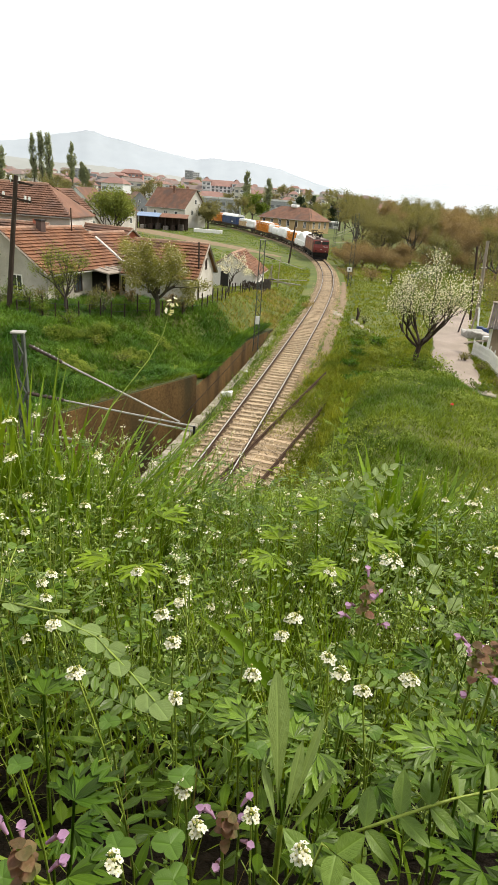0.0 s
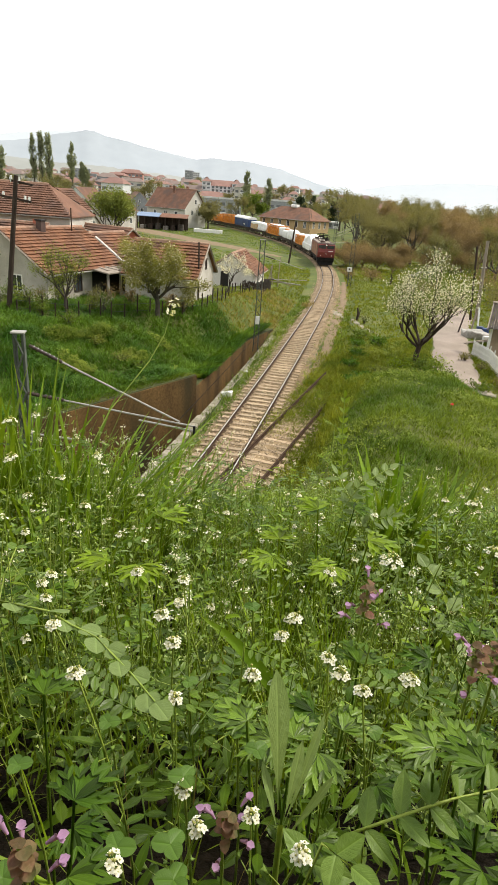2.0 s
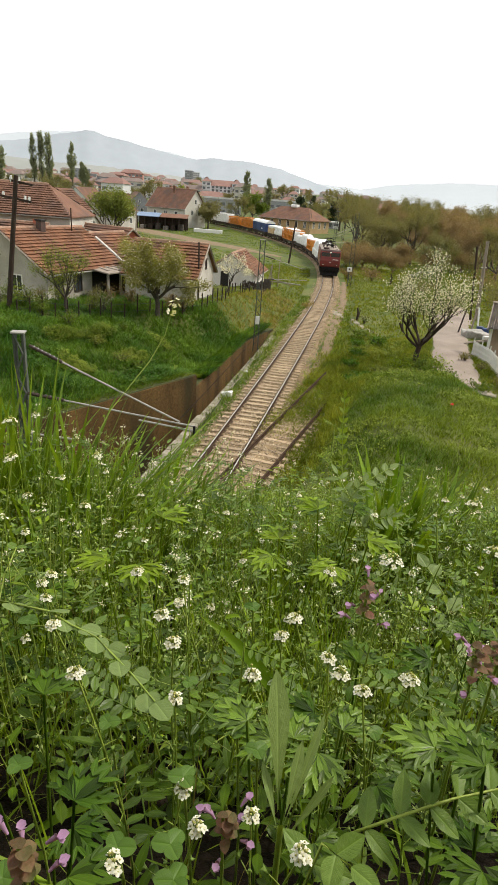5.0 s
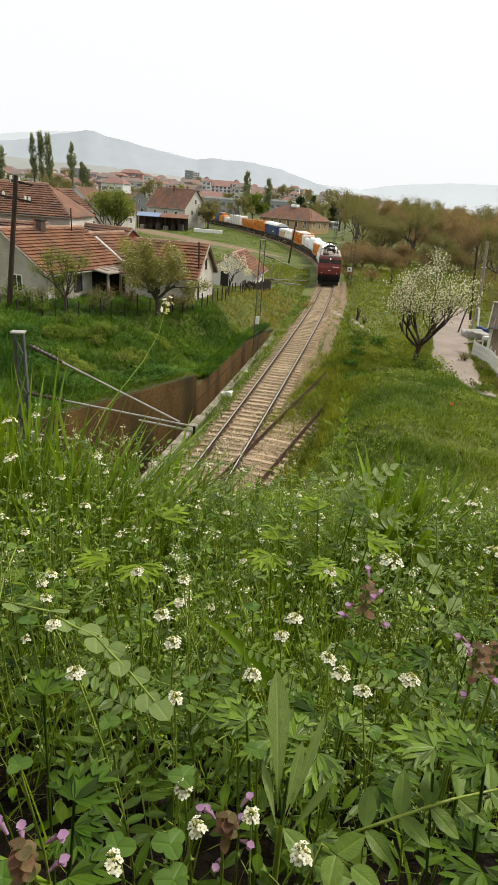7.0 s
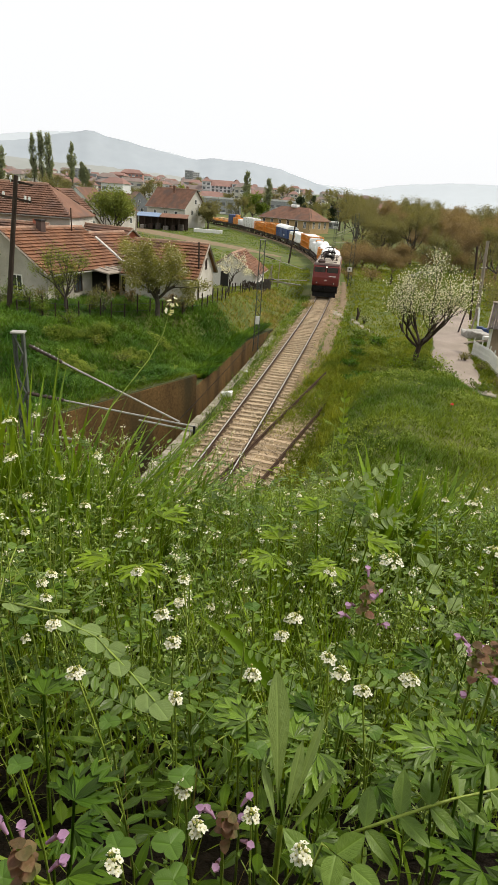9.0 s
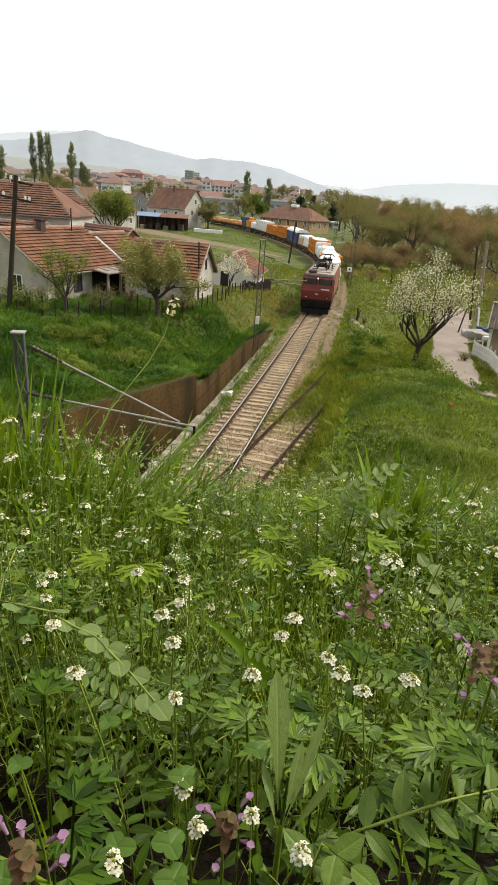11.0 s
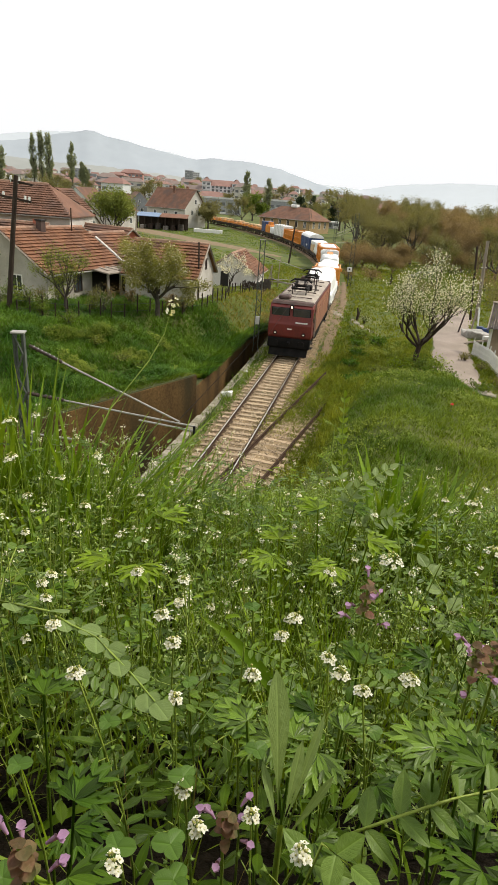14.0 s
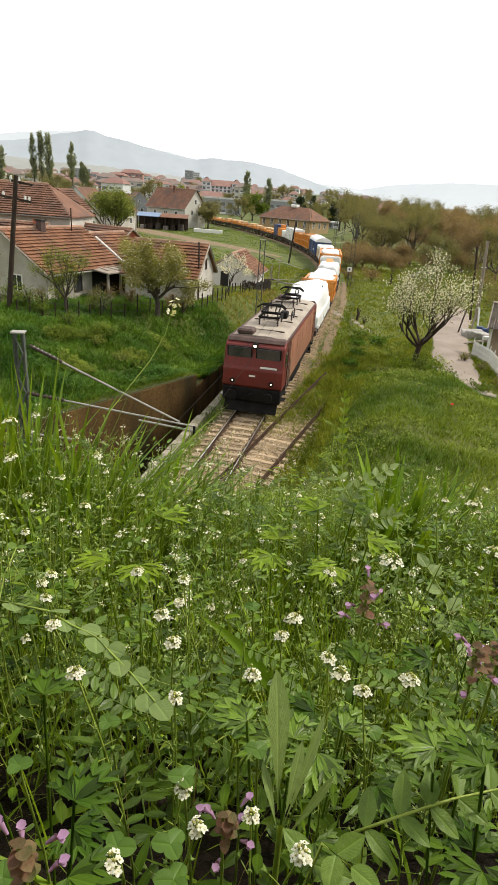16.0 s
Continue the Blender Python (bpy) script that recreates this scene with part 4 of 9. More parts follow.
def house(label, x, y, turn, w, d, wall_h, roof_h, z=None, wall=None, tile=None, over=0.4, tiles=True, rows=13, hip=0.0, seed=1, name="house", group="", ridge=True, wall_low=0.6):
    """A house with its ridge along its own y. hip: how far the ridge ends stand in from the gables."""
    z = gz(x, y) if z is None else z
    wall, tile = wall or M_PLASTER, tile or M_TILE
    h = thing(name, pose(x, y, z, 0, 0, turn), label, "house", group)
    bm = bmesh.new()
    if hip:
        outline = [(-w / 2, -wall_low), (w / 2, -wall_low), (w / 2, wall_h), (-w / 2, wall_h)]
    else:
        outline = [(-w / 2, -wall_low), (w / 2, -wall_low), (w / 2, wall_h), (0, wall_h + roof_h - 0.05), (-w / 2, wall_h)]
    add_prism(bm, outline, Matrix(((1, 0, 0, 0), (0, 0, -1, d / 2), (0, 1, 0, 0), (0, 0, 0, 1))), d)
    bmesh.ops.recalc_face_normals(bm, faces=bm.faces)
    part("wall_shell", bm, wall, h)
    pitch = math.atan2(roof_h, w / 2)
    sl = (w / 2 + over) / math.cos(pitch)
    L = d + over * 1.2
    ztop = wall_h + roof_h
    roof = None
    for q in (1, -1):
        bm = bmesh.new()
        hp = hip / 1.0
        # slope plane: from the ridge down to the eave, along +x; eave past the wall
        pts = [(0, -L / 2 + hp), (0, L / 2 - hp), (sl, L / 2), (sl, -L / 2)]
        m = Matrix.Translation((0, 0, ztop + 0.06)) @ Matrix.Rotation(0 if q > 0 else math.pi, 4, "Z") @ Matrix.Rotation(pitch, 4, "Y")
        add_prism(bm, pts, m @ Matrix.Translation((0, 0, -0.09)), 0.09)
        bmesh.ops.recalc_face_normals(bm, faces=bm.faces)
        roof = part("roof", bm, tile, h)
        if tiles:
            tagged(share("roof_tiles", tile_courses(sl, L, rows, max(4, int(L / 0.30)), seed + q, tile, hip), roof, m), kind="stuff")
    if hip:
        for q in (1, -1):
            bm = bmesh.new()
            yr, ye = q * (L / 2 - hip), q * L / 2
            ze = ztop + 0.06 - sl * math.sin(pitch)
            xe = sl * math.cos(pitch)
            a = [bm.verts.new(v) for v in ((0, yr, ztop + 0.06), (xe, ye, ze), (-xe, ye, ze), (0, yr, ztop - 0.04), (xe, ye, ze - 0.1), (-xe, ye, ze - 0.1))]
            for f in ((0, 1, 2), (3, 5, 4), (0, 3, 4, 1), (1, 4, 5, 2), (2, 5, 3, 0)):
                bm.faces.new([a[i] for i in f])
            bmesh.ops.recalc_face_normals(bm, faces=bm.faces)
            part("roof", bm, tile, h)
    if ridge:
        bm = bmesh.new()
        n = max(3, int((L - 2 * hip) / 0.42))
        for i in range(n):
            y0 = -(L / 2 - hip) + i * (L - 2 * hip) / n
            add_rod(bm, (0, y0, ztop + 0.045), (0, y0 + (L - 2 * hip) / n * 1.06, ztop + 0.065), 0.12, 0.14, n=8)
        rt = part("ridge_tiles", bm, M_RIDGE, h, "pale ridge tiles")
        rt["kind"] = "stuff"
    if not hip:
        for qy in (-1, 1):
            for qx in (-1, 1):
                a = Vector((0, qy * (L / 2 + 0.02), ztop + 0.02))
                b = Vector((qx * sl * math.cos(pitch), qy * (L / 2 + 0.02), ztop + 0.02 - sl * math.sin(pitch)))
                bm = bmesh.new()
                add_rod(bm, a, b, 0.09, n=4)
                part("verge_board", bm, M_WOOD_PALE, h)
    for q in (1, -1):
        xe, ze = q * (sl * math.cos(pitch) + 0.04), ztop - sl * math.sin(pitch) - 0.02
        part("gutter", rod((xe, -L / 2, ze), (xe, L / 2, ze), 0.06, n=6), M_GALV, h)
    return h


def chimney(parent, x, y, z, w=0.5, h=1.1, material=None, cap=True):
    c = part("chimney", box(x - w / 2, y - w / 2, z - 0.6, x + w / 2, y + w / 2, z + h, 0.02), material or M_PLASTER_RED, parent)
    if cap:
        part("cap", box(x - w / 2 - 0.06, y - w / 2 - 0.06, z + h, x + w / 2 + 0.06, y + w / 2 + 0.06, z + h + 0.12, 0.02), M_DARK, c)


# the low house nearest the bank
H1 = house("low whitewashed house with a weathered red tile roof", -16.82, 46.99, -21.8, 7.6, 8.6, 2.25, 2.45, z=1.95, rows=14, seed=3)
for a in (-3.0, -0.9):
    window(H1, on_wall("x+", a, 1.15, 7.6, 8.6), 0.85, 1.15, frame_mat=M_WOOD)
window(H1, on_wall("y-", 1.2, 1.2, 7.6, 8.6), 0.9, 1.1)
chimney(H1, 0.35, -0.6, 4.5, 0.5, 0.75, M_CABTOP)
part("stove_pipe", rod((0.6, 2.6, 4.2), (0.6, 2.6, 6.2), 0.05), M_RAIL, H1, "thin rusty flue pipe")
part("mortar_verge", rod((1.2, 4.85, 4.06), (3.9, 4.85, 2.36), 0.10, n=5), M_MORTAR, H1, "rough white mortar along the roof's end")
part("downpipe", rod((4.05, -4.4, 2.1), (3.85, -4.35, -0.3), 0.05), M_GALV, H1)
# its lower wing with the porch
H2 = house("lower tiled wing built on to a house", -14.0, 53.9, -21.8, 6.9, 5.4, 2.15, 2.1, z=1.9, rows=12, seed=8, over=0.45)
part("porch_floor", box(3.82, 0.6, -0.5, 5.5, 4.5, 0.08), M_CONC, H1)
# solid dark panels colour in the shade under the porch
part("porch_opening", box(3.79, 0.8, 0.1, 3.86, 4.25, 2.0), M_DARK, H1, "dark doorway under the porch")
part("porch_side", box(3.86, 4.32, -0.3, 5.4, 4.42, 1.98), M_DARK, H1, "dark board side of the porch")
for yy in (0.75, 2.4, 4.35):
    part("porch_post", box(5.25, yy - 0.08, 0, 5.4, yy + 0.08, 1.85, 0.01), M_PLASTER_GREY, H1)
part("porch_roof", box(-0.9, -2.2, -0.05, 1.0, 2.2, 0.06, 0.01, Matrix.Translation((4.7, 2.5, 2.02)) @ Matrix.Rotation(0.13, 4, "Y")), M_WOOD_PALE, H1, "weathered board porch roof")
for k in range(3):
    part("loose_board", box(-0.8, -1.4 + k * 0.9, 0.07, 0.7, -1.15 + k * 0.9, 0.11, 0, Matrix.Translation((4.7, 2.5, 2.02)) @ Matrix.Rotation(0.13, 4, "Y") @ Matrix.Rotation(0.25 * k - 0.2, 4, "Z")), M_WOOD_PALE, H1)

# the gabled house behind the pear tree
H3 = house("small plastered house with a red tile roof and a gable window", -7.3, 49.2, 82.0, 6.0, 5.6, 2.3, 2.1, z=1.75, rows=12, seed=12, wall=M_PLASTER)
window(H3, on_wall("y-", 0.2, 2.95, 6.0, 5.6), 0.45, 0.75, frame_mat=M_WOOD)
window(H3, on_wall("x-", 0.5, 1.3, 6.0, 5.6), 0.9, 1.0, frame_mat=M_WOOD)

# the white outhouse
M_LIME = mat("fresh_white_limewash", (0.66, 0.64, 0.60), (0.76, 0.74, 0.70), 0.9, 0.9, fine=22, bump=0.2, grime=(0.56, 0.53, 0.48))
H4 = house("small white outhouse with a dark door and red tiles", -2.65, 66.0, -9.0, 4.9, 6.6, 1.75, 1.75, z=0.95, rows=10, seed=15, over=0.35, wall=M_LIME)
part("door", box(-1.05, -3.36, 0.0, -0.2, -3.26, 1.75, 0.01), M_DARK, H4, "dark open doorway")
window(H4, on_wall("x+", 0.5, 1.0, 4.9, 6.6), 0.5, 0.5)

# the tall white house above
H5 = house("two-storey white house under a browned tile roof", -27.0, 63.0, 90.0, 8.0, 17.0, 5.2, 2.5, z=2.0, tile=M_TILE_B, rows=14, seed=19, hip=3.4)
for a in (-6.2, -3.6, -1.0, 2.0):
    window(H5, on_wall("x-", a, 3.9, 8.0, 17.0), 0.7, 0.8)
H6 = house("low red-walled annex with old tiles", -22.6, 56.2, 84.0, 3.6, 6.0, 3.3, 1.1, z=2.0, wall=M_PLASTER_RED, tile=M_TILE_B, rows=7, seed=23)
chimney(H6, 0, -2.0, 4.3, 0.45, 0.5, M_PLASTER_RED, False)
H7 = house("low outbuilding with a tiled hipped roof", -15.7, 62.5, 60.0, 5.0, 6.0, 2.6, 1.6, z=2.0, tile=M_TILE_B, rows=8, seed=29, wall=M_PLASTER_RED)
SCRAP = thing("scrap_heap", pose(-17.6, 58.5, 5.55), "weathered boards and sheets heaped on a flat roof", "boards")
rnd = random.Random(3)
for k in range(9):
    part("board", box(-0.9, -0.08, 0, 0.9, 0.08, 0.05, 0, pose(rnd.uniform(-.6, .6), rnd.uniform(-.5, .5), 0.1 + 0.07 * k, rnd.uniform(-14, 14), rnd.uniform(-14, 14), rnd.uniform(0, 180))), rnd.choice([M_WOOD_PALE, M_GALV, M_WOOD]), SCRAP)
SHED = thing("flat_roof_shed", pose(-17.6, 58.5, 2.0), "low red-walled flat-roofed shed", "shed")
part("wall_shell", box(-1.3, -1.2, -0.4, 1.3, 1.2, 3.3), M_PLASTER_RED, SHED)
part("roof", box(-1.5, -1.4, 3.3, 1.5, 1.4, 3.5, 0.02), M_SHEET, SHED)

# houses farther back, ridge and gable as they stand
BACK = [
    ("cream gabled house with red tiles", -33.0, 97.0, -22, 7, 9, 6.6, 2.6, M_TOWN[1], M_TILE_B),
    ("red-roofed house among trees", -39.5, 88.0, 70, 8, 10, 6.0, 2.4, M_TOWN[2], M_TILE),
    ("cream house with a gable to the street", -37.0, 150.0, -20, 8, 10, 5.5, 3.2, M_TOWN[1], M_TILE_B),
    ("plain house with a brown tiled roof", -43.0, 135.0, 60, 8, 11, 4.6, 3.0, M_TOWN[1], M_TILE_B),
    ("white gabled house far behind gardens", -51.0, 178.0, -15, 8, 10, 6.0, 3.4, M_TOWN[2], M_TILE_B),
    ("brown-roofed house with a steep gable", -42.0, 205.0, 20, 9, 11, 4.5, 4.2, M_TOWN[0], M_TILE_B),
    ("long low house with a brown roof", -53.0, 215.0, 80, 9, 14, 4.2, 3.6, M_TOWN[1], M_TILE_B),
    ("small cottage with a tiled roof", -36.0, 118.0, 75, 6, 8, 3.0, 2.2, M_TOWN[1], M_TILE_B),
    ("low house with grey walls", -61.0, 190.0, 70, 9, 13, 5.5, 3.0, M_TOWN[0], M_TILE_B),
]
for i, (lab, x, y, t, w, d, wh, rh, wm, tm) in enumerate(BACK):
    b = house(lab, x, y, t, w, d, wh, rh, wall=wm, tile=tm, tiles=i < 2, rows=10, seed=40 + i, group="houses behind the gardens", ridge=False)
    for a in (-d / 4, d / 4):
        window(b, on_wall("x+", a, wh * 0.55, w, d), 1.0, 1.2)
        window(b, on_wall("x-", a, wh * 0.55, w, d), 1.0, 1.2)
    window(b, on_wall("y-", 0.8, wh * 0.75, w, d), 0.9, 1.2)
    window(b, on_wall("y-", 0.0, wh + rh * 0.35, w, d), 0.6, 0.9)

# the large white house with its gable to the field, and the barn before it
H8 = house("tall white house with a broad brown tile roof", -27.5, 193.5, 60.0, 10.5, 14.5, 5.6, 5.0, tile=M_TILE_B, wall=M_WG, tiles=False, seed=70, over=0.6)
for a, z, w, h in ((-1.6, 4.2, 1.0, 1.4), (1.8, 4.2, 1.0, 1.4), (0, 7.2, 0.9, 1.3)):
    window(H8, on_wall("y-", a, z, 10.5, 14.5), w, h)
for a in (-4, 0, 4):
    window(H8, on_wall("x-", a, 3.6, 10.5, 14.5), 1.1, 1.4)
    chimney(H8, 1.2 if a else -1.0, a * 0.8, 9.6, 0.7, 1.8, M_TILE_B, False)
BARN = thing("open_barn", pose(-28.7, 174.5, gz(-28.7, 174.5), 0, 0, 2), "open timber barn under blue and brown sheet roofs", "barn")
for x0, x1, mt in ((-7.0, -0.6, M_BLUEROOF), (-0.4, 7.2, M_TILE_B)):
    part("roof", box(x0, -2.6, -0.06, x1, 2.8, 0.08, 0, Matrix.Translation((0, 0, 3.7)) @ Matrix.Rotation(0.16, 4, "X")), mt, BARN)
for x in np.linspace(-6.6, 6.8, 8):
    part("post", box(x - 0.12, -2.3, -0.3, x + 0.12, -2.05, 3.35), M_WOOD, BARN)
part("back_wall", box(-6.8, 2.2, -0.3, 7.0, 2.4, 3.6), M_WOOD, BARN)
for k in range(6):
    part("stored_goods", box(-6.0 + k * 2.1, -1.2, -0.1, -4.6 + k * 2.1, 1.2, 1.0 + 0.3 * (k % 3), 0.1), (M_PLASTER_GREY, M_WOOD, M_SHEET)[k % 3], BARN)
tagged(part("concrete_slab", box(-4.0, -0.7, -0.2, 4.0, 0.7, 0.9, 0.06), M_WHITE), "long pale concrete trough beside the field", "trough").matrix_basis = pose(-15.8, 174.6, gz(-15.8, 174.6), 0, 0, 0)

# the station
ST = house("ochre railway station building with a hipped brown roof", 9.5, 208.5, 51.0, 11.0, 20.5, 4.1, 3.3, tile=M_TILE_B, wall=M_YELLOW, tiles=False, hip=5.0, seed=80, over=0.7, ridge=False)
for a in np.linspace(-8.4, 8.4, 6):
    window(ST, on_wall("x-", a, 2.4, 11.0, 20.5), 1.0, 1.9)
    bm = bmesh.new()
    m = on_wall("x-", a, 3.35, 11.0, 20.5)
    for i in range(8):
        t0, t1 = math.pi * i / 8, math.pi * (i + 1) / 8
        add_rod(bm, m @ Vector((0.68 * math.cos(t0), 0.68 * math.sin(t0), 0.03)), m @ Vector((0.68 * math.cos(t1), 0.68 * math.sin(t1), 0.03)), 0.1, n=4)
    part("window_arch", bm, M_TILE, ST, "red arch over a window")
for a in (-3.2, 0, 3.2):
    window(ST, on_wall("y-", a, 2.4, 11.0, 20.5), 1.0, 1.9)
part("roof_vent", box(-0.9, -1.2, 7.2, 0.9, 1.2, 8.2, 0.2), M_WHITE, ST, "white roof vent")


# ---------------------------------------------------------------- the town
# distance haze is painted into this glass colour
M_TOWNGLASS = mat("haze_paled_town_window", (0.10, 0.105, 0.11), (0.15, 0.155, 0.16), 0.5, 0.3, bump=0)


def town_block(x, y, w, d, h, turn, wall, roof, rh, label, name="apartment_block", floors=0, bays=0, z=None):
    z = gz(x, y) - 1.0 if z is None else z
    b = thing(name, pose(x, y, z, 0, 0, turn), label, "building", "buildings of the town")
    part("wall_shell", box(-w / 2, -d / 2, -2, w / 2, d / 2, h), wall, b)
    bm = bmesh.new()
    o = 0.6
    if rh > 0.8:
        a = [bm.verts.new(v) for v in ((-w / 2 - o, -d / 2 - o, h), (w / 2 + o, -d / 2 - o, h), (w / 2 + o, d / 2 + o, h), (-w / 2 - o, d / 2 + o, h), (-w / 2 + d * 0.3, 0, h + rh), (w / 2 - d * 0.3, 0, h + rh))]
        for f in ((0, 1, 5, 4), (1, 2, 5), (2, 3, 4, 5), (3, 0, 4), (3, 2, 1, 0)):
            bm.faces.new([a[i] for i in f])
        bmesh.ops.recalc_face_normals(bm, faces=bm.faces)
    else:
        add_box(bm, -w / 2 - 0.3, -d / 2 - 0.3, h, w / 2 + 0.3, d / 2 + 0.3, h + rh)
    part("roof", bm, roof, b)
    for f in range(floors):
        for k in range(bays):
            xx = -w / 2 + (k + 0.5) * w / bays
            zz = 1.6 + f * (h - 1.2) / floors
            part("window", box(xx - w / bays * 0.30, -d / 2 - 0.06, zz, xx + w / bays * 0.30, -d / 2 + 0.1, zz + 1.5), M_TOWNGLASS, b)
            if (f + k) % 3 == 0:
                part("balcony", box(xx - w / bays * 0.42, -d / 2 - 1.0, zz - 0.5, xx + w / bays * 0.42, -d / 2 - 0.07, zz + 0.4), M_TOWN[2], b)
    return b


town_block(-120, 566, 19, 12, 12.5, 6, M_PINK, M_TOWNROOF[0], 3.2, "salmon pink apartment block with a red roof", floors=4, bays=6, z=11.0)
town_block(-128, 545, 9, 9, 10.0, 6, M_PINK, M_TOWNROOF[0], 2.4, "salmon pink apartment block with a red roof", floors=3, bays=3, z=11.0)
town_block(-121, 982, 13, 14, 23, 10, M_TOWN[0], M_TOWN[0], 1.5, "tall grey and white tower block", "tower_block", floors=7, bays=4, z=20)
town_block(-110.5, 980, 10, 14, 21, 10, M_TOWN[2], M_TOWN[0], 1.0, "tall white concrete tower block", "tower_block", floors=7, bays=3, z=20)
town_block(-33, 455, 25, 14, 9.5, 3, M_TOWN[2], M_TOWNROOF[0], 4.0, "white apartment building with a hipped red roof", floors=4, bays=9, z=7.0)
town_block(-43, 450, 6, 12, 12.0, 3, M_TOWN[2], M_TOWNROOF[0], 3.0, "white apartment building with a hipped red roof", floors=4, bays=2, z=7.0)
town_block(-22, 450, 6, 12, 11.5, 3, M_TOWN[2], M_TOWNROOF[0], 3.0, "white apartment building with a hipped red roof", floors=4, bays=2, z=7.0)
town_block(-24, 322, 22, 12, 8.0, 4, M_TOWN[0], M_TOWN[2], 0.8, "grey flat-roofed industrial hall with strip windows", "industrial_hall", floors=2, bays=6)
town_block(10, 330, 24, 12, 8.6, -4, M_TOWN[0], M_TOWN[2], 0.8, "grey flat-roofed industrial hall with strip windows", "industrial_hall", floors=2, bays=7)
town_block(24, 246, 10, 7, 3.0, -6, M_TOWN[0], M_TOWN[2], 0.5, "low grey service building beside the station", "service_building", floors=1, bays=4)
town_block(-158, 545, 13, 12, 13, 12, M_TOWN[0], M_TOWN[0], 0.8, "plain grey apartment block with a flat roof", floors=4, bays=4, z=10)
town_block(-146, 510, 18, 12, 11, 12, M_TOWN[0], M_TOWN[0], 0.8, "plain grey apartment block with a flat roof", floors=3, bays=5, z=8)
town_block(-120, 480, 15, 12, 9.5, 8, M_TOWN[0], M_TOWNROOF[1], 3, "grey apartment block with a brown roof", floors=3, bays=4, z=8)
rnd = random.Random(21)
SPOTS = []
for i in range(150):
    y = rnd.uniform(400, 1250)
    k = rnd.uniform(-0.47, 0.19)
    x = k * y
    w = rnd.uniform(9, 20)
    if any(abs(x - a) < (w + c) * 0.55 and abs(y - b) < 18 for a, b, c in SPOTS):
        continue
    SPOTS.append((x, y, w))
    wl = rnd.choice(M_TOWN)
    rf = rnd.choice(M_TOWNROOF)
    hh = rnd.choice((5.5, 6.5, 8.0, 9.5)) * (1.0 if k < -0.05 else 0.75)
    town_block(x, y, w, rnd.uniform(8, 12), hh, rnd.uniform(-25, 25), wl, rf, rnd.uniform(2.4, 3.6), rnd.choice(("plastered town house under a red tile roof", "pale town house under a brown roof")), "town_house", floors=2, bays=3)


for i in range(60):
    y = rnd.uniform(430, 720)
    k = rnd.uniform(-0.46, 0.06)
    x, w = k * y, rnd.uniform(10, 19)
    if any(abs(x - a) < (w + c) * 0.5 and abs(y - b) < 14 for a, b, c in SPOTS):
        continue
    SPOTS.append((x, y, w))
    town_block(x, y, w, rnd.uniform(9, 12), rnd.choice((8.5, 10.5, 12.5)), rnd.uniform(-20, 20), rnd.choice((M_TOWN[2], M_TOWN[1], M_WG, M_PINK)), rnd.choice(M_TOWNROOF), rnd.uniform(1.8, 3.0), "pale apartment house under a tiled roof", "apartment_house", floors=3, bays=3)


# ---------------------------------------------------------------- hills on the horizon
def hills(name, dist, crest, material, label, seed):
    """A ridge at about dist metres; crest gives its height at angles from straight ahead."""
    ang, hgt = [c[0] for c in crest], [c[1] for c in crest]
    a = np.linspace(ang[0], ang[-1], 160)
    verts, faces = [], []
    rows = 7
    for i, t in enumerate(a):
        h = float(np.interp(t, ang, hgt)) * (1 + 0.03 * noise.noise(Vector((t * 0.6, seed, 0)))) + 3 * noise.noise(Vector((t * 3, seed, 4)))
        for r in range(rows):
            f = r / (rows - 1)
            d = dist * (0.86 + 0.14 * f)
            zz = h * (f ** 1.3) + 14 * f * (1 - f) * noise.noise(Vector((t * 0.9, f * 4, seed)))
            verts.append((d * math.sin(radians(t)), d * math.cos(radians(t)), zz))
    for i in range(len(a) - 1):
        for r in range(rows - 1):
            k = i * rows + r
            faces.append((k, k + rows, k + rows + 1, k + 1))
    return tagged(new(name, mesh_of(name, verts, faces, material, True)), label, "hills", kind="structure")


# haze is painted into these hill colours, paler and bluer with distance
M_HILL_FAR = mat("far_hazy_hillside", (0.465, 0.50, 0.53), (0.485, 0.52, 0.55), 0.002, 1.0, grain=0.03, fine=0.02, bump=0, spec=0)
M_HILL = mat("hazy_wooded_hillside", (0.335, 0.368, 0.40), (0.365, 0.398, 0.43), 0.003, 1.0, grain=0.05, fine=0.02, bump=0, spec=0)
M_HILL_NEAR = mat("low_hazed_wooded_rise", (0.27, 0.28, 0.265), (0.32, 0.33, 0.315), 0.006, 1.0, grain=0.12, fine=0.03, bump=0, spec=0)
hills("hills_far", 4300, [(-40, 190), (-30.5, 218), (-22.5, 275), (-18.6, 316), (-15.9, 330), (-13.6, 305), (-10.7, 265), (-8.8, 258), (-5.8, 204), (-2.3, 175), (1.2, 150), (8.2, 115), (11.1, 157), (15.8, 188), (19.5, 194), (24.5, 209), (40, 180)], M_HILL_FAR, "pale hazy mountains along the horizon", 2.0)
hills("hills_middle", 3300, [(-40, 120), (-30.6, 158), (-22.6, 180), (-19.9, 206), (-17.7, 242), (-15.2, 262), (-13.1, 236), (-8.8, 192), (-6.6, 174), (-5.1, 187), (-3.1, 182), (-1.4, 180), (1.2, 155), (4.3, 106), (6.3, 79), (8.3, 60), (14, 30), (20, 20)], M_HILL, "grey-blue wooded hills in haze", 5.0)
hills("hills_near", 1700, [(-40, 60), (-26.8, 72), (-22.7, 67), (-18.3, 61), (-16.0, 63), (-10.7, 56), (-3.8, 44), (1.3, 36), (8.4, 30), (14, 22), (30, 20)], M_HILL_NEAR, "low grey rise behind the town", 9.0)


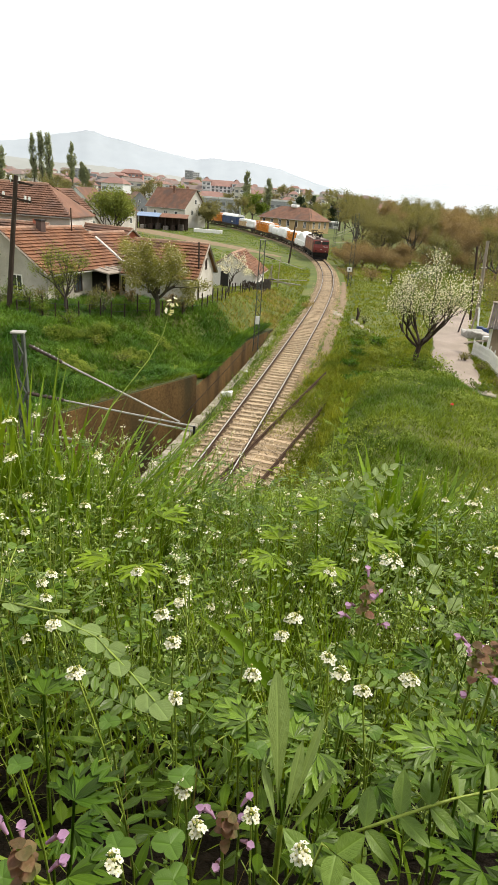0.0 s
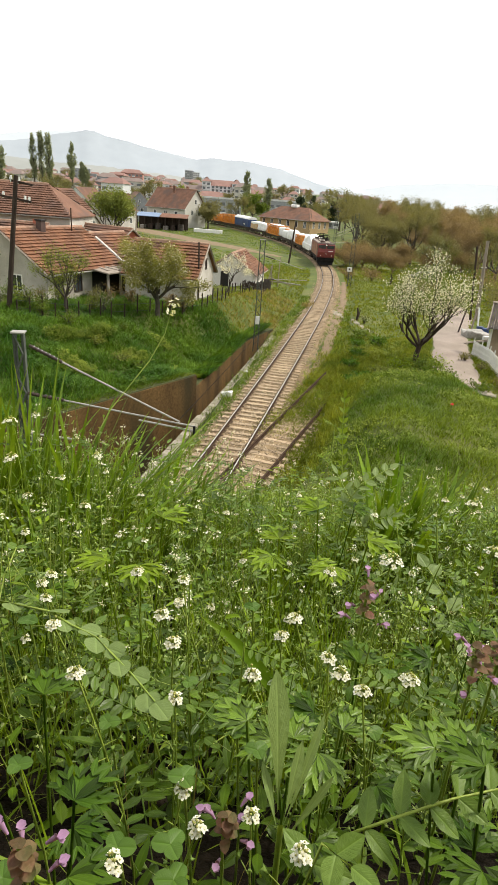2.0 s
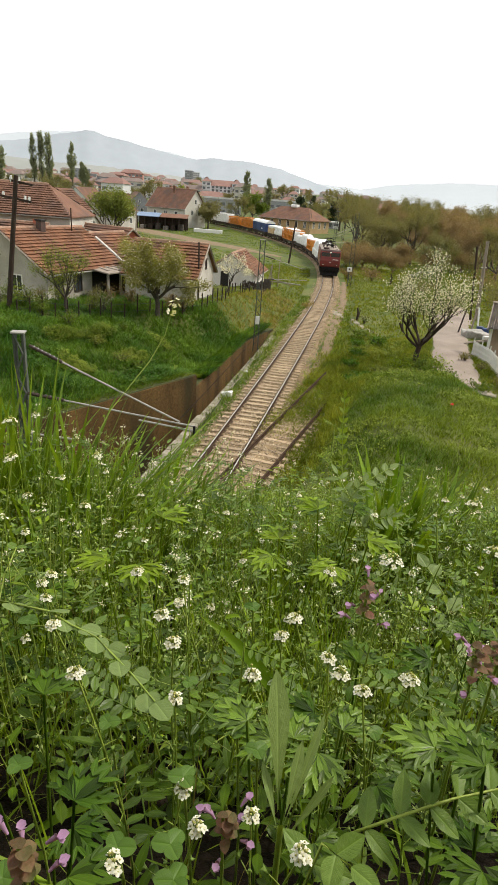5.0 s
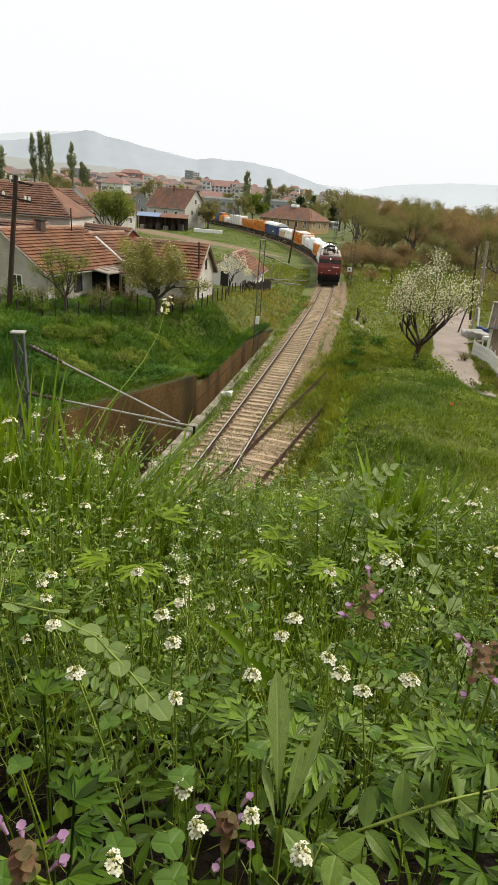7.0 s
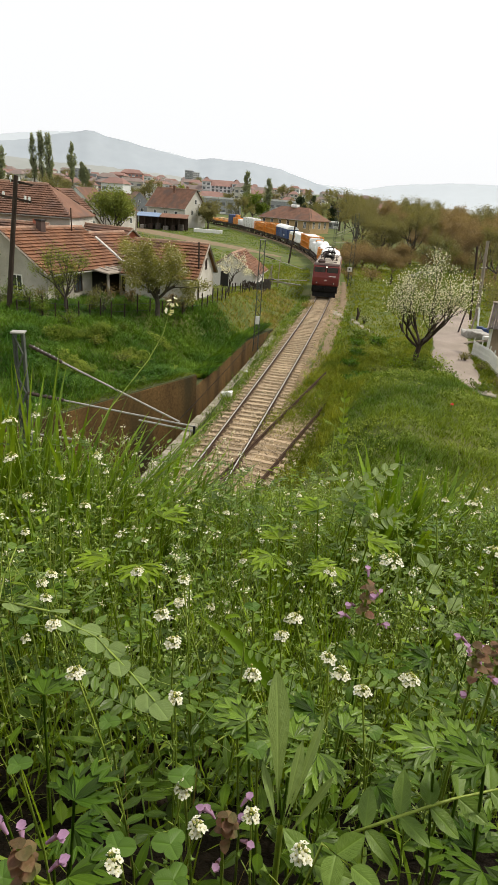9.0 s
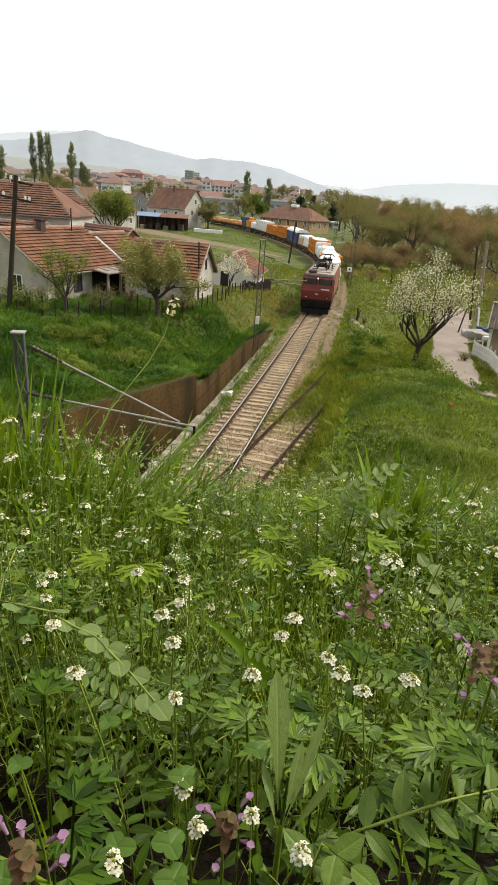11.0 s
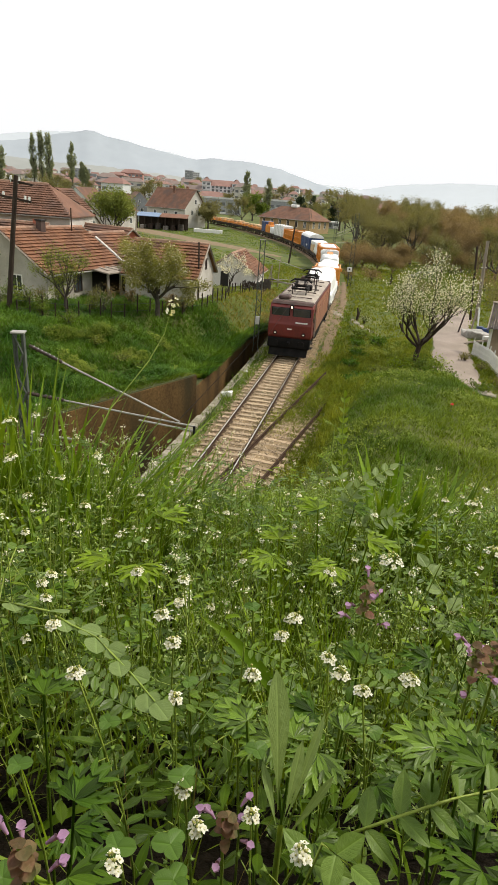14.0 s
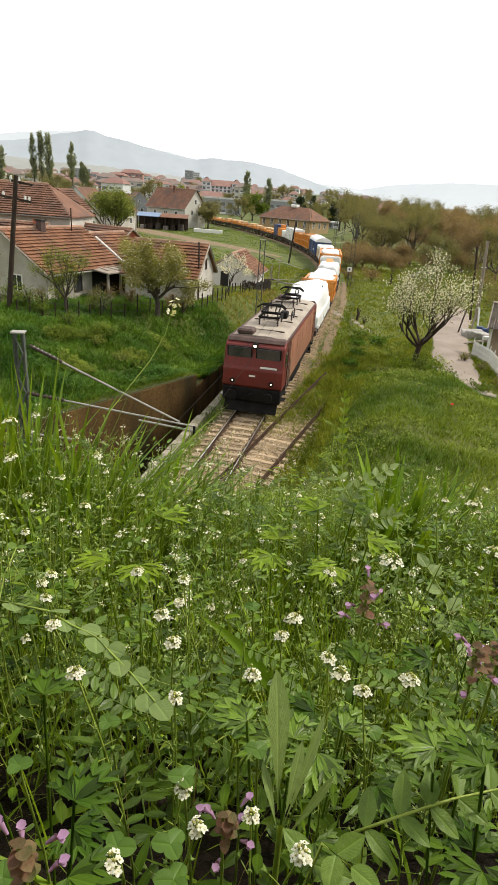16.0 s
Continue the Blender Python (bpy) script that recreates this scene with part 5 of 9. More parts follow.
# ---------------------------------------------------------------- plants: pieces
class Soup:
    """Gathers loose faces for one mesh."""

    def __init__(self):
        self.v, self.f, self.co = [], [], {}

    def fine_leaf(self, base, along, up, length, width, fold=0.10, curl=0.12, blunt=1.0, n=6):
        """A smooth oval leaf with a sunken midrib, for plants close to the eye."""
        along = along.normalized()
        side = along.cross(up)
        side = side.normalized() if side.length > 1e-4 else along.orthogonal().normalized()
        up = side.cross(along)
        k, b = len(self.v), Vector(base)
        self.v.append(b)
        for i in range(1, n):
            t = i / n
            w = width * 0.5 * math.sin(math.pi * t ** (0.85 * blunt)) ** (0.5 if width > length * 0.7 else 0.8)
            c = b + along * (length * t) - up * (curl * length * t * t)
            self.co[len(self.v) + 1] = (1.0, t, 0.0)
            self.co[len(self.v)] = self.co[len(self.v) + 2] = (0.02, t, 0.0)
            self.v += [c + side * w + up * (fold * w), c, c - side * w + up * (fold * w)]
        self.co[k], self.co[len(self.v)] = (1.0, 0.0, 0.0), (0.6, 1.0, 0.0)
        self.v.append(b + along * length - up * (curl * length))
        self.f += [(k, k + 1, k + 2), (k, k + 2, k + 3)]
        for i in range(n - 2):
            a = k + 1 + 3 * i
            self.f += [(a, a + 3, a + 4, a + 1), (a + 1, a + 4, a + 5, a + 2)]
        a, e = k + 1 + 3 * (n - 2), len(self.v) - 1
        self.f += [(a, e, a + 1), (a + 1, e, a + 2)]

    def leaflet(self, base, along, up, length, width, fold=0.18, curl=0.12):
        along = along.normalized()
        side = along.cross(up)
        if side.length < 1e-4:
            side = along.orthogonal()
        side.normalize()
        up = side.cross(along)
        k = len(self.v)
        b = Vector(base)
        m1 = b + along * (length * 0.36) - up * (fold * width)
        m2 = b + along * (length * 0.74) - up * (fold * width + curl * length * 0.5)
        t = b + along * length - up * (curl * length)
        l1, r1 = m1 + side * width * 0.5 + up * fold * width, m1 - side * width * 0.5 + up * fold * width
        l2, r2 = m2 + side * width * 0.42 + up * fold * width * 0.8, m2 - side * width * 0.42 + up * fold * width * 0.8
        self.v += [b, m1, m2, t, l1, l2, r1, r2]
        self.f += [(k, k + 4, k + 1), (k + 4, k + 5, k + 2, k + 1), (k + 5, k + 3, k + 2), (k, k + 1, k + 6), (k + 1, k + 2, k + 7, k + 6), (k + 2, k + 3, k + 7)]

    def blade(self, base, lean, length, width, droop=0.5, n=4, twist=0.0):
        """A grass blade: rises along z, leans towards the level vector lean and droops at its tip."""
        b = Vector(base)
        ln = Vector((lean[0], lean[1], 0))
        side = Vector((-ln.y, ln.x, 0))
        side = side.normalized() if side.length > 1e-5 else Vector((1, 0, 0))
        k = len(self.v)
        d = (Vector((0, 0, 1)) + ln * 0.35).normalized()
        p = b
        for i in range(n + 1):
            t = i / n
            w = width * (0.75 + 0.5 * t) * (1 - t ** 2.2) * 0.5
            s = (side + d.cross(side) * twist * t).normalized()
            if i < n:
                self.v += [p + s * w, p - s * w]
            else:
                self.v.append(p)
            d = (d + (ln * 0.55 - Vector((0, 0, 1)) * droop * t) * (1.0 / n)).normalized()
            p = p + d * (length / n)
        for i in range(n - 1):
            a = k + 2 * i
            self.f.append((a, a + 2, a + 3, a + 1))
        a = k + 2 * (n - 1)
        self.f.append((a, a + 2, a + 1))

    def stem(self, pts, r0, r1, n=4):
        k = len(self.v)
        m = len(pts)
        for i, p in enumerate(pts):
            p = Vector(p)
            d = (Vector(pts[min(i + 1, m - 1)]) - Vector(pts[max(i - 1, 0)])).normalized()
            a = d.orthogonal().normalized()
            c = d.cross(a)
            r = r0 + (r1 - r0) * i / (m - 1)
            for j in range(n):
                t = 2 * math.pi * j / n
                self.v.append(p + a * (r * math.cos(t)) + c * (r * math.sin(t)))
        for i in range(m - 1):
            for j in range(n):
                a, b = k + i * n + j, k + i * n + (j + 1) % n
                self.f.append((a, b, b + n, a + n))

    def purse(self, p, out, size):
        """A flat heart-shaped pod that widens away from its stalk."""
        d = Vector(out).normalized()
        c = d.cross(Vector((0, 0, 1))).normalized()
        k, p = len(self.v), Vector(p)
        u = c.cross(d) * size * 0.16
        self.v += [p, p + d * size + c * size * 0.42, p + d * size * 0.86 + u, p + d * size - c * size * 0.42, p + d * size * 0.6 - u]
        self.f += [(k, k + 1, k + 2), (k, k + 2, k + 3), (k, k + 4, k + 1), (k, k + 3, k + 4), (k + 1, k + 4, k + 2), (k + 2, k + 4, k + 3)]

    def bead(self, p, r):
        k, p = len(self.v), Vector(p)
        self.v += [p + Vector(o) * r for o in ((1, 0, 0), (0, 1, 0), (-1, 0, 0), (0, -1, 0), (0, 0, 1.2), (0, 0, -1))]
        self.f += [(k + i, k + (i + 1) % 4, k + 4) for i in range(4)] + [(k + (i + 1) % 4, k + i, k + 5) for i in range(4)]

    def chip(self, p, size, rnd, flat=0.0):
        """A small leaf or petal of four corners, turned at random."""
        a = Vector((rnd.gauss(0, 1), rnd.gauss(0, 1), rnd.gauss(0, 1) * (1 - flat))).normalized()
        c = a.orthogonal().normalized()
        c = (c * math.cos(rnd.uniform(0, 6.28)) + a.cross(c) * math.sin(rnd.uniform(0, 6.28))).normalized()
        k = len(self.v)
        p = Vector(p)
        self.v += [p - a * size, p + c * size * 0.55, p + a * size, p - c * size * 0.55]
        self.f.append((k, k + 1, k + 2, k + 3))

    def mesh(self, name, material, smooth=True):
        me = mesh_of(name, self.v, self.f, material, smooth)
        if self.co:
            # how near a place lies to the leaf's midrib, and how far along the leaf
            at = me.attributes.new("leaf_place", "FLOAT_VECTOR", "POINT")
            flat = np.zeros(len(self.v) * 3, dtype=np.float32)
            for i, c in self.co.items():
                flat[3 * i:3 * i + 3] = c
            at.data.foreach_set("vector", flat)
        return me

    def part(self, name, material, parent, label="", stuff=False):
        ob = share(name, self.mesh(name, material), parent, None, label)
        if stuff:
            ob["kind"] = "stuff"
        return ob


# ---------------------------------------------------------------- poles, masts and wires
def lattice_mast(label, x, y, z0, z1, turn, w=0.42, arm=None, lean=0.0):
    m = thing("catenary_mast", pose(x, y, z0, 0, lean, turn), label, "mast", "masts of the overhead line")
    h = z1 - z0
    for sx in (-1, 1):
        part("upright", box(sx * w / 2 - 0.028, -0.08, -0.5, sx * w / 2 + 0.028, 0.08, h, 0.01), M_STEEL_GREY, m)
    n = int(h / 0.42)
    for i in range(n):
        a, b = i * h / n, (i + 1) * h / n
        s = 1 if i % 2 else -1
        part("lacing_bar", rod((s * w / 2, -0.10, a), (-s * w / 2, -0.10, b), 0.022, n=4), M_STEEL_GREY, m)
    part("cap_plate", box(-w / 2 - 0.05, -0.12, h, w / 2 + 0.05, 0.12, h + 0.03), M_GALV, m)
    return m


def wire(a, b, sag, r=0.006, label="thin dark overhead line wire", name="overhead_wire", material=None):
    bm = bmesh.new()
    a, b = Vector(a), Vector(b)
    pts = [a.lerp(b, i / 10) - Vector((0, 0, sag * 4 * (i / 10) * (1 - i / 10))) for i in range(11)]
    w = Soup()
    w.stem(pts, r, r, 4)
    bm.from_mesh(w.mesh(name, M_STEEL_GREY))
    return tagged(part(name, bm, material or M_BLACK), label, "wire", "wires of the overhead line")


def dark_insulator(parent, a, b):
    bm = bmesh.new()
    a, b = Vector(a), Vector(b)
    add_rod(bm, a, b, 0.035, n=8)
    for i in range(7):
        p = a.lerp(b, 0.12 + 0.12 * i)
        add_rod(bm, p, p + (b - a).normalized() * 0.03, 0.048, 0.036, n=10)
    part("insulator", bm, M_BROWNPORC, parent, "dark ribbed insulator")


def cantilever(parent, root_hi, root_lo, tip, end):
    """Tubes of a catenary bracket, in the parent's space: a tie from root_hi and a strut from root_lo meet near tip; the steady arm ends at end."""
    hi, lo, tip = Vector(root_hi), Vector(root_lo), Vector(tip)
    for r, t in ((hi, tip), (lo, Vector(end))):
        k = r.lerp(t, min(0.75 / (t - r).length, 0.4))
        dark_insulator(parent, r, k)
        part("tube", rod(k, t, 0.021, n=8), M_GALV, parent, "pale galvanised tube")


# mast beside the bank on which the camera stands; its foot is in the cutting
NEAR_MAST = lattice_mast("grey lattice steel mast with a bracket over the track", -4.86, 11.8, 0.2, 6.93, 8.0, 0.17)
NEAR_INV = NEAR_MAST.matrix_basis.inverted()
T1, T2 = Vector((-1.45, 11.24, 5.46)), Vector((-1.10, 11.18, 5.40))
cantilever(NEAR_MAST, NEAR_INV @ Vector((-4.62, 11.72, 6.70)), NEAR_INV @ Vector((-4.58, 11.36, 5.80)), NEAR_INV @ T1, NEAR_INV @ T2)
part("steady_tube", rod(NEAR_INV @ Vector((-2.28, 11.2, 5.45)), NEAR_INV @ Vector((-1.16, 11.15, 5.32)), 0.022, n=8), M_GALV, NEAR_MAST, "pale steady tube")
part("steady_clamp", rod(NEAR_INV @ Vector((-1.14, 11.16, 5.42)), NEAR_INV @ Vector((-1.14, 11.16, 5.22)), 0.03, n=6), M_BLACK, NEAR_MAST)
part("lower_tube", rod(NEAR_INV @ Vector((-4.55, 11.05, 5.05)), NEAR_INV @ Vector((-3.6, 11.05, 4.98)), 0.025, n=8), M_GALV, NEAR_MAST)

MID_MAST = lattice_mast("grey lattice steel mast at the foot of the bank", -0.05, 43.1, -0.2, 7.2, 5.0, 0.34)
MI = MID_MAST.matrix_basis.inverted()
cantilever(MID_MAST, (0.25, 0, 6.35), (0.25, 0, 4.75), (3.0, 0.1, 5.6), (3.35, 0.1, 4.85))
part("steady_tube", rod((1.6, 0.1, 4.62), (3.0, 0.1, 4.5), 0.025), M_GALV, MID_MAST)
part("lamp_plate", box(-0.16, -0.16, 1.55, 0.14, -0.11, 2.15, 0.02), M_WHITE, MID_MAST, "small white plate")
FAR_MAST = lattice_mast("grey lattice steel mast beside the bend", 11.9, 82.0, -0.3, 8.9, -5.0, 0.5)
cantilever(FAR_MAST, (-0.28, 0, 7.2), (-0.28, 0, 5.6), (-2.3, 0, 6.3), (-2.6, 0, 5.5))
part("stay", rod((-0.25, 0, 7.6), (-2.4, 0, 6.6), 0.03), M_GALV, FAR_MAST)
for x, y, h in ((15.4, 136.0, 8.5), (17.6, 140.0, 8.5), (12.5, 176.0, 8.5), (22.0, 190.0, 9.0)):
    lattice_mast("grey lattice steel mast near the station", x, y, gz(x, y), gz(x, y) + h, 0, 0.5)
wire((-1.12, 11.16, 5.22), (3.25, 43.4, 4.75), 0.12)
wire((-1.45, 11.24, 5.52), (2.95, 43.4, 5.45), 0.45)
wire((3.25, 43.4, 4.75), (9.35, 82.1, 5.25), 0.12)
wire((2.95, 43.4, 5.45), (9.6, 82.1, 6.1), 0.5)
wire((9.35, 82.1, 5.25), (12.6, 136.0, 5.6), 0.15)

# added props and rails beside the bend, standing in for the middle mast's arms
ARM_PROPS = thing("timber_frame", pose(1.6, 70.5, gz(1.6, 70.5)), "pale leaning timber props with cross rails beside the bank", "timber frame")
for a, b, r in (((-0.9, 0, -0.2), (-0.35, 0, 2.3), 0.07), ((-0.2, 0.1, -0.2), (-0.55, 0, 2.2), 0.06), ((-2.6, 0, 0.6), (3.0, 0.3, 0.25), 0.06), ((-0.6, 0.1, 0.9), (2.0, 0.2, 0.1), 0.05), ((0.4, 0.2, -0.2), (0.45, 0.2, 3.2), 0.05)):
    part("pole", rod(a, b, r), M_WOOD_PALE, ARM_PROPS)


def telegraph_pole(label, x, y, z, h, lean, r=0.15, arms=0, material=None):
    p = thing("telegraph_pole", pose(x, y, z, 0, lean, 0), label, "pole", "wooden poles")
    bm = bmesh.new()
    add_rod(bm, (0, 0, -0.6), (0, 0, h), r, r * 0.72, n=10)
    part("shaft", bm, material or M_WOOD, p)
    for i in range(arms):
        z1 = h - 0.35 - 0.95 * i
        part("cross_arm", box(-0.9 if i else -0.3, 0.08, z1 - 0.06, 0.95, 0.2, z1 + 0.06, 0.01), M_WOOD, p)
        for x1 in ((-0.75, 0.55, 0.8) if i else (-0.35, 0.1)):
            bm = bmesh.new()
            add_rod(bm, (x1, 0.14, z1 - 0.1), (x1, 0.14, z1 + 0.12), 0.03, n=6)
            add_rod(bm, (x1, 0.14, z1 + 0.08), (x1, 0.14, z1 + 0.27), 0.085, 0.06, n=10)
            part("insulator", bm, M_PORC, p, "white porcelain insulator")
    return p


POLE = telegraph_pole("dark wooden telegraph pole with white insulators on two arms", -15.9, 37.4, 2.1, 8.1, 8.0, 0.17, 2)
telegraph_pole("thin dark wooden post at the house corner", -4.75, 46.4, 1.5, 5.0, -1.0, 0.08)
telegraph_pole("dark wooden pole beside the bend", 4.6, 106.5, gz(4.6, 106.5), 6.9, 5.0, 0.17, 0)
telegraph_pole("grey pole by the garden", -24.5, 118.0, gz(-24.5, 118.0), 8.0, 2.0, 0.14, 0, M_WOOD_PALE)
telegraph_pole("bare wooden pole beside the lane", 21.9, 60.0, -0.1, 7.7, -3.5, 0.19, 0, M_WOOD_PALE)
telegraph_pole("bare wooden pole beside the lane", 21.2, 59.6, -0.1, 7.2, -6.5, 0.12, 0, M_WOOD)
part("bracket", box(-0.25, -0.05, 5.2, 0.25, 0.05, 5.3), M_WHITE, bpy.data.objects["telegraph_pole.004"])
wire((-16.0, 37.6, 9.6), (-40, 18, 10.5), 0.4, 0.01, "thin dark telegraph wire", "telegraph_wire")
wire((-15.4, 37.7, 9.0), (-4.9, 46.4, 6.4), 0.35, 0.008, "thin dark telegraph wire", "telegraph_wire")
wire((-23.6, 117.5, 7.2), (-30.5, 112.0, 0.3), 0.1, 0.02, "stay wire of a pole", "stay_wire")

# signal board and stumps beyond the track
SIGN = thing("track_sign", pose(11.6, 81.0, gz(11.6, 81.0)), "small square white track sign with a dark centre", "sign")
part("post", rod((0, 0, -0.3), (0, 0, 2.1), 0.04), M_STEEL_GREY, SIGN)
part("board", box(-0.30, -0.03, 2.1, 0.30, 0.03, 2.7, 0.02), M_WHITE, SIGN)
part("mark", box(-0.11, -0.04, 2.28, 0.11, -0.032, 2.52), M_BLACK, SIGN)
for x, y, h in ((9.2, 55.2, 1.15), (17.9, 84.0, 1.3)):
    s = thing("tree_stump", pose(x, y, gz(x, y)), "dark dead stump standing in the grass", "stump", "dark stumps")
    bm = bmesh.new()
    add_rod(bm, (0, 0, -0.2), (0.06, 0, h * 0.6), 0.17, 0.13, n=9)
    add_rod(bm, (0.05, 0, h * 0.5), (-0.08, 0.05, h), 0.11, 0.07, n=8)
    add_rod(bm, (0.05, 0, h * 0.45), (0.22, 0.05, h * 0.8), 0.06, 0.03, n=6)
    part("trunk", bm, M_WOOD, s)


# ---------------------------------------------------------------- the lane, its yard and the shed
def strip(name, line, widths, material, label, category, lift=0.03, n=40, wob=0.08):
    """A ribbon laid on the ground along line, with uneven edges."""
    pts = [Vector(p) for p in line]
    seg = [0]
    for a, b in zip(pts[:-1], pts[1:]):
        seg.append(seg[-1] + (b - a).length)
    bm = bmesh.new()
    last = None
    for i in range(n + 1):
        d = seg[-1] * i / n
        x, y = np.interp(d, seg, [p.x for p in pts]), np.interp(d, seg, [p.y for p in pts])
        w = np.interp(d, seg, widths)
        x2, y2 = np.interp(min(d + 0.5, seg[-1]), seg, [p.x for p in pts]), np.interp(min(d + 0.5, seg[-1]), seg, [p.y for p in pts])
        x1, y1 = np.interp(max(d - 0.5, 0), seg, [p.x for p in pts]), np.interp(max(d - 0.5, 0), seg, [p.y for p in pts])
        t = Vector((x2 - x1, y2 - y1)).normalized()
        nrm = Vector((t.y, -t.x))
        ring = []
        for k in range(7):
            o = (k / 6 - 0.5) * w + (wob * noise.noise(Vector((d * 0.8, k, w))) if k in (0, 6) else 0)
            px, py = x + nrm.x * o, y + nrm.y * o
            ring.append(bm.verts.new((px, py, gz(px, py) + lift + (0.02 if 0 < k < 6 else -0.03))))
        if last:
            for k in range(6):
                bm.faces.new((last[k], last[k + 1], ring[k + 1], ring[k]))
        last = ring
    return tagged(part(name, bm, material, smooth=True), label, category, kind="structure")


strip("lane", [(12.7, 34.0), (13.1, 37.0), (14.5, 43.0), (16.3, 49.7), (18.2, 55.5), (20.2, 61.8), (22.0, 68.0)], [4.0, 2.9, 2.7, 2.7, 3.0, 3.7, 2.4], M_ROAD, "pale worn asphalt lane with ragged grassy edges", "lane", 0.06, 60, 0.35)
strip("lane_crossing", [(11.2, 34.6), (13.5, 33.7), (16.5, 33.0), (22, 32.5)], [0.9, 1.1, 1.2, 1.2], M_CONC, "pale concrete strip across the lane's end", "pavement", 0.10, 30, 0.15)
strip("footpath", [(6.5, 62.5), (7.9, 60.8), (8.5, 56.0), (9.3, 52.0), (10.2, 49.0)], [1.5, 1.0, 0.5, 0.35, 0.3], M_CONC, "narrow trodden path through the grass", "path", 0.04, 30, 0.25)
strip("trodden_verge", [on_line(d, 2.25)[:2] for d in np.arange(16, 76, 2.0)], [0.5] + [0.9] * 24 + [0.7] * 5, M_DIRT, "trodden bare dirt beside the ballast", "path", 0.03, 90, 0.6)
strip("ploughed_strip", [(3.5, 118), (-9, 137), (-21, 152), (-37, 172), (-52, 190)], [2, 5, 7, 7, 6], M_DIRT, "ploughed brown garden strip between meadows", "field", 0.05, 40, 0.8)

SHEDR = thing("lane_shed", pose(20.6, 44.9, 0.0, 0, 0, -22), "brown plastered shed with a corrugated sheet roof", "shed")
part("walls", box(-2.6, -3.0, -0.8, 4.5, 3.0, 2.3), M_SHEDWALL, SHEDR)
part("gable_post", box(-2.75, -3.15, -0.5, -2.55, -2.95, 2.4), M_WHITE, SHEDR, "white corner board")
rf = bmesh.new()
mr = Matrix.Translation((-2.9, -3.5, 2.3)) @ Matrix.Rotation(0.42, 4, "X")
for i in range(46):
    z = 0.05 * math.sin(i * 2.1)
    add_box(rf, i * 0.17, 0, z, i * 0.17 + 0.155, 3.5, z + 0.035, 0, mr)
part("roof", rf, M_SHEET, SHEDR, "grey corrugated sheet roof")
part("barge_board", box(-0.08, -0.05, -0.06, 0.0, 3.5, 0.08, 0, mr), M_WOOD_PALE, SHEDR, "weathered edge board")
part("ridge_board", box(-0.1, 3.38, -0.02, 7.8, 3.6, 0.14, 0, mr), M_WOOD_PALE, SHEDR, "weathered ridge board")
for i in range(3):
    part("stub_post", box(1.0 + i * 1.6, 3.2, 0.03, 1.2 + i * 1.6, 3.37, 0.5, 0, mr), M_WHITE, SHEDR)
window(SHEDR, Matrix(((1, 0, 0, 1.2), (0, 0, -1, -3.0), (0, 1, 0, 1.2), (0, 0, 0, 1))), 0.9, 0.9, frame_mat=M_WOOD)

FENCE = thing("metal_fence", pose(0, 0, 0), "white painted metal picket fence along the yard", "fence")
fl = [(16.25, 43.9), (16.5, 41.2), (15.95, 37.3), (15.6, 34.5)]
for a, b in zip(fl[:-1], fl[1:]):
    va, vb = Vector((*a, 0)), Vector((*b, 0))
    n = max(4, int((vb - va).length / 0.16))
    for i in range(n):
        p = va.lerp(vb, i / n)
        part("picket", box(p.x - 0.03, p.y - 0.03, 0.1, p.x + 0.03, p.y + 0.03, 1.12 + (0.25 if i % 8 == 0 else 0)), M_WHITE, FENCE)
    for z in (0.25, 1.0):
        part("rail", rod((va.x, va.y, z), (vb.x, vb.y, z), 0.03, n=4), M_WHITE, FENCE)
PLINTH = strip("yard_edge", [(16.25, 44.2), (16.5, 41.2), (15.95, 37.3), (15.6, 34.2)], [0.3, 0.3, 0.3, 0.3], M_CONC, "low concrete footing under a fence", "kerb", 0.12, 24, 0.0)
JUNK = thing("junk_heap", pose(18.7, 50.4, 0.02), "heap of pale sheets, boards and barrels beside the lane", "junk")
part("pale_sheet", lumpy(-1.1, -0.8, 0.05, 0.9, 0.7, 0.75, 41, 0.22), M_GALV, JUNK, "crumpled pale sheet", True)
for k, (a, b) in enumerate((((-0.2, 1.0, 0), (0.1, 1.4, 2.0)), ((0.5, 1.2, 0), (0.4, 1.7, 2.4)), ((-1.0, 1.8, 0), (-0.6, 1.9, 2.2)), ((-1.8, -2.6, 0.1), (0.4, -1.9, 0.25)), ((-1.5, -2.2, 0.1), (0.6, -1.5, 0.3)))):
    part("board", box(-0.07, -0.03, 0, 0.07, 0.03, (Vector(b) - Vector(a)).length, 0, Matrix.Translation(a) @ (Vector(b) - Vector(a)).to_track_quat("Z", "Y").to_matrix().to_4x4()), (M_WOOD_PALE, M_WHITE, M_WOOD, M_WOOD_PALE, M_WOOD_PALE)[k], JUNK)
for x, y in ((0.8, 0.3), (0.55, 1.0)):
    part("barrel", rod((x, y, 0), (x, y, 0.9), 0.3, n=14), M_BLUE, JUNK, "dark blue barrel")
part("white_box", box(0.2, -1.3, 0, 0.8, -0.8, 0.5, 0.04), M_WHITE, JUNK)
CARR = thing("parked_car", pose(24.6, 93.0, gz(24.6, 93.0), 0, 0, 60), "pale blue-grey parked car half hidden behind blossom", "car")
part("body", side_prism([(2.1, 0.35), (2.1, 0.75), (1.2, 0.9), (0.6, 1.4), (-1.2, 1.42), (-1.9, 0.95), (-2.1, 0.9), (-2.1, 0.35)], -0.85, 0.85, 0.06), M_GALV, CARR)
for x in (-0.75, 0.75):
    for y in (-1.3, 1.3):
        part("wheel", rod((x - 0.1, y, 0.32), (x + 0.1, y, 0.32), 0.32, n=14), M_BLACK, CARR)

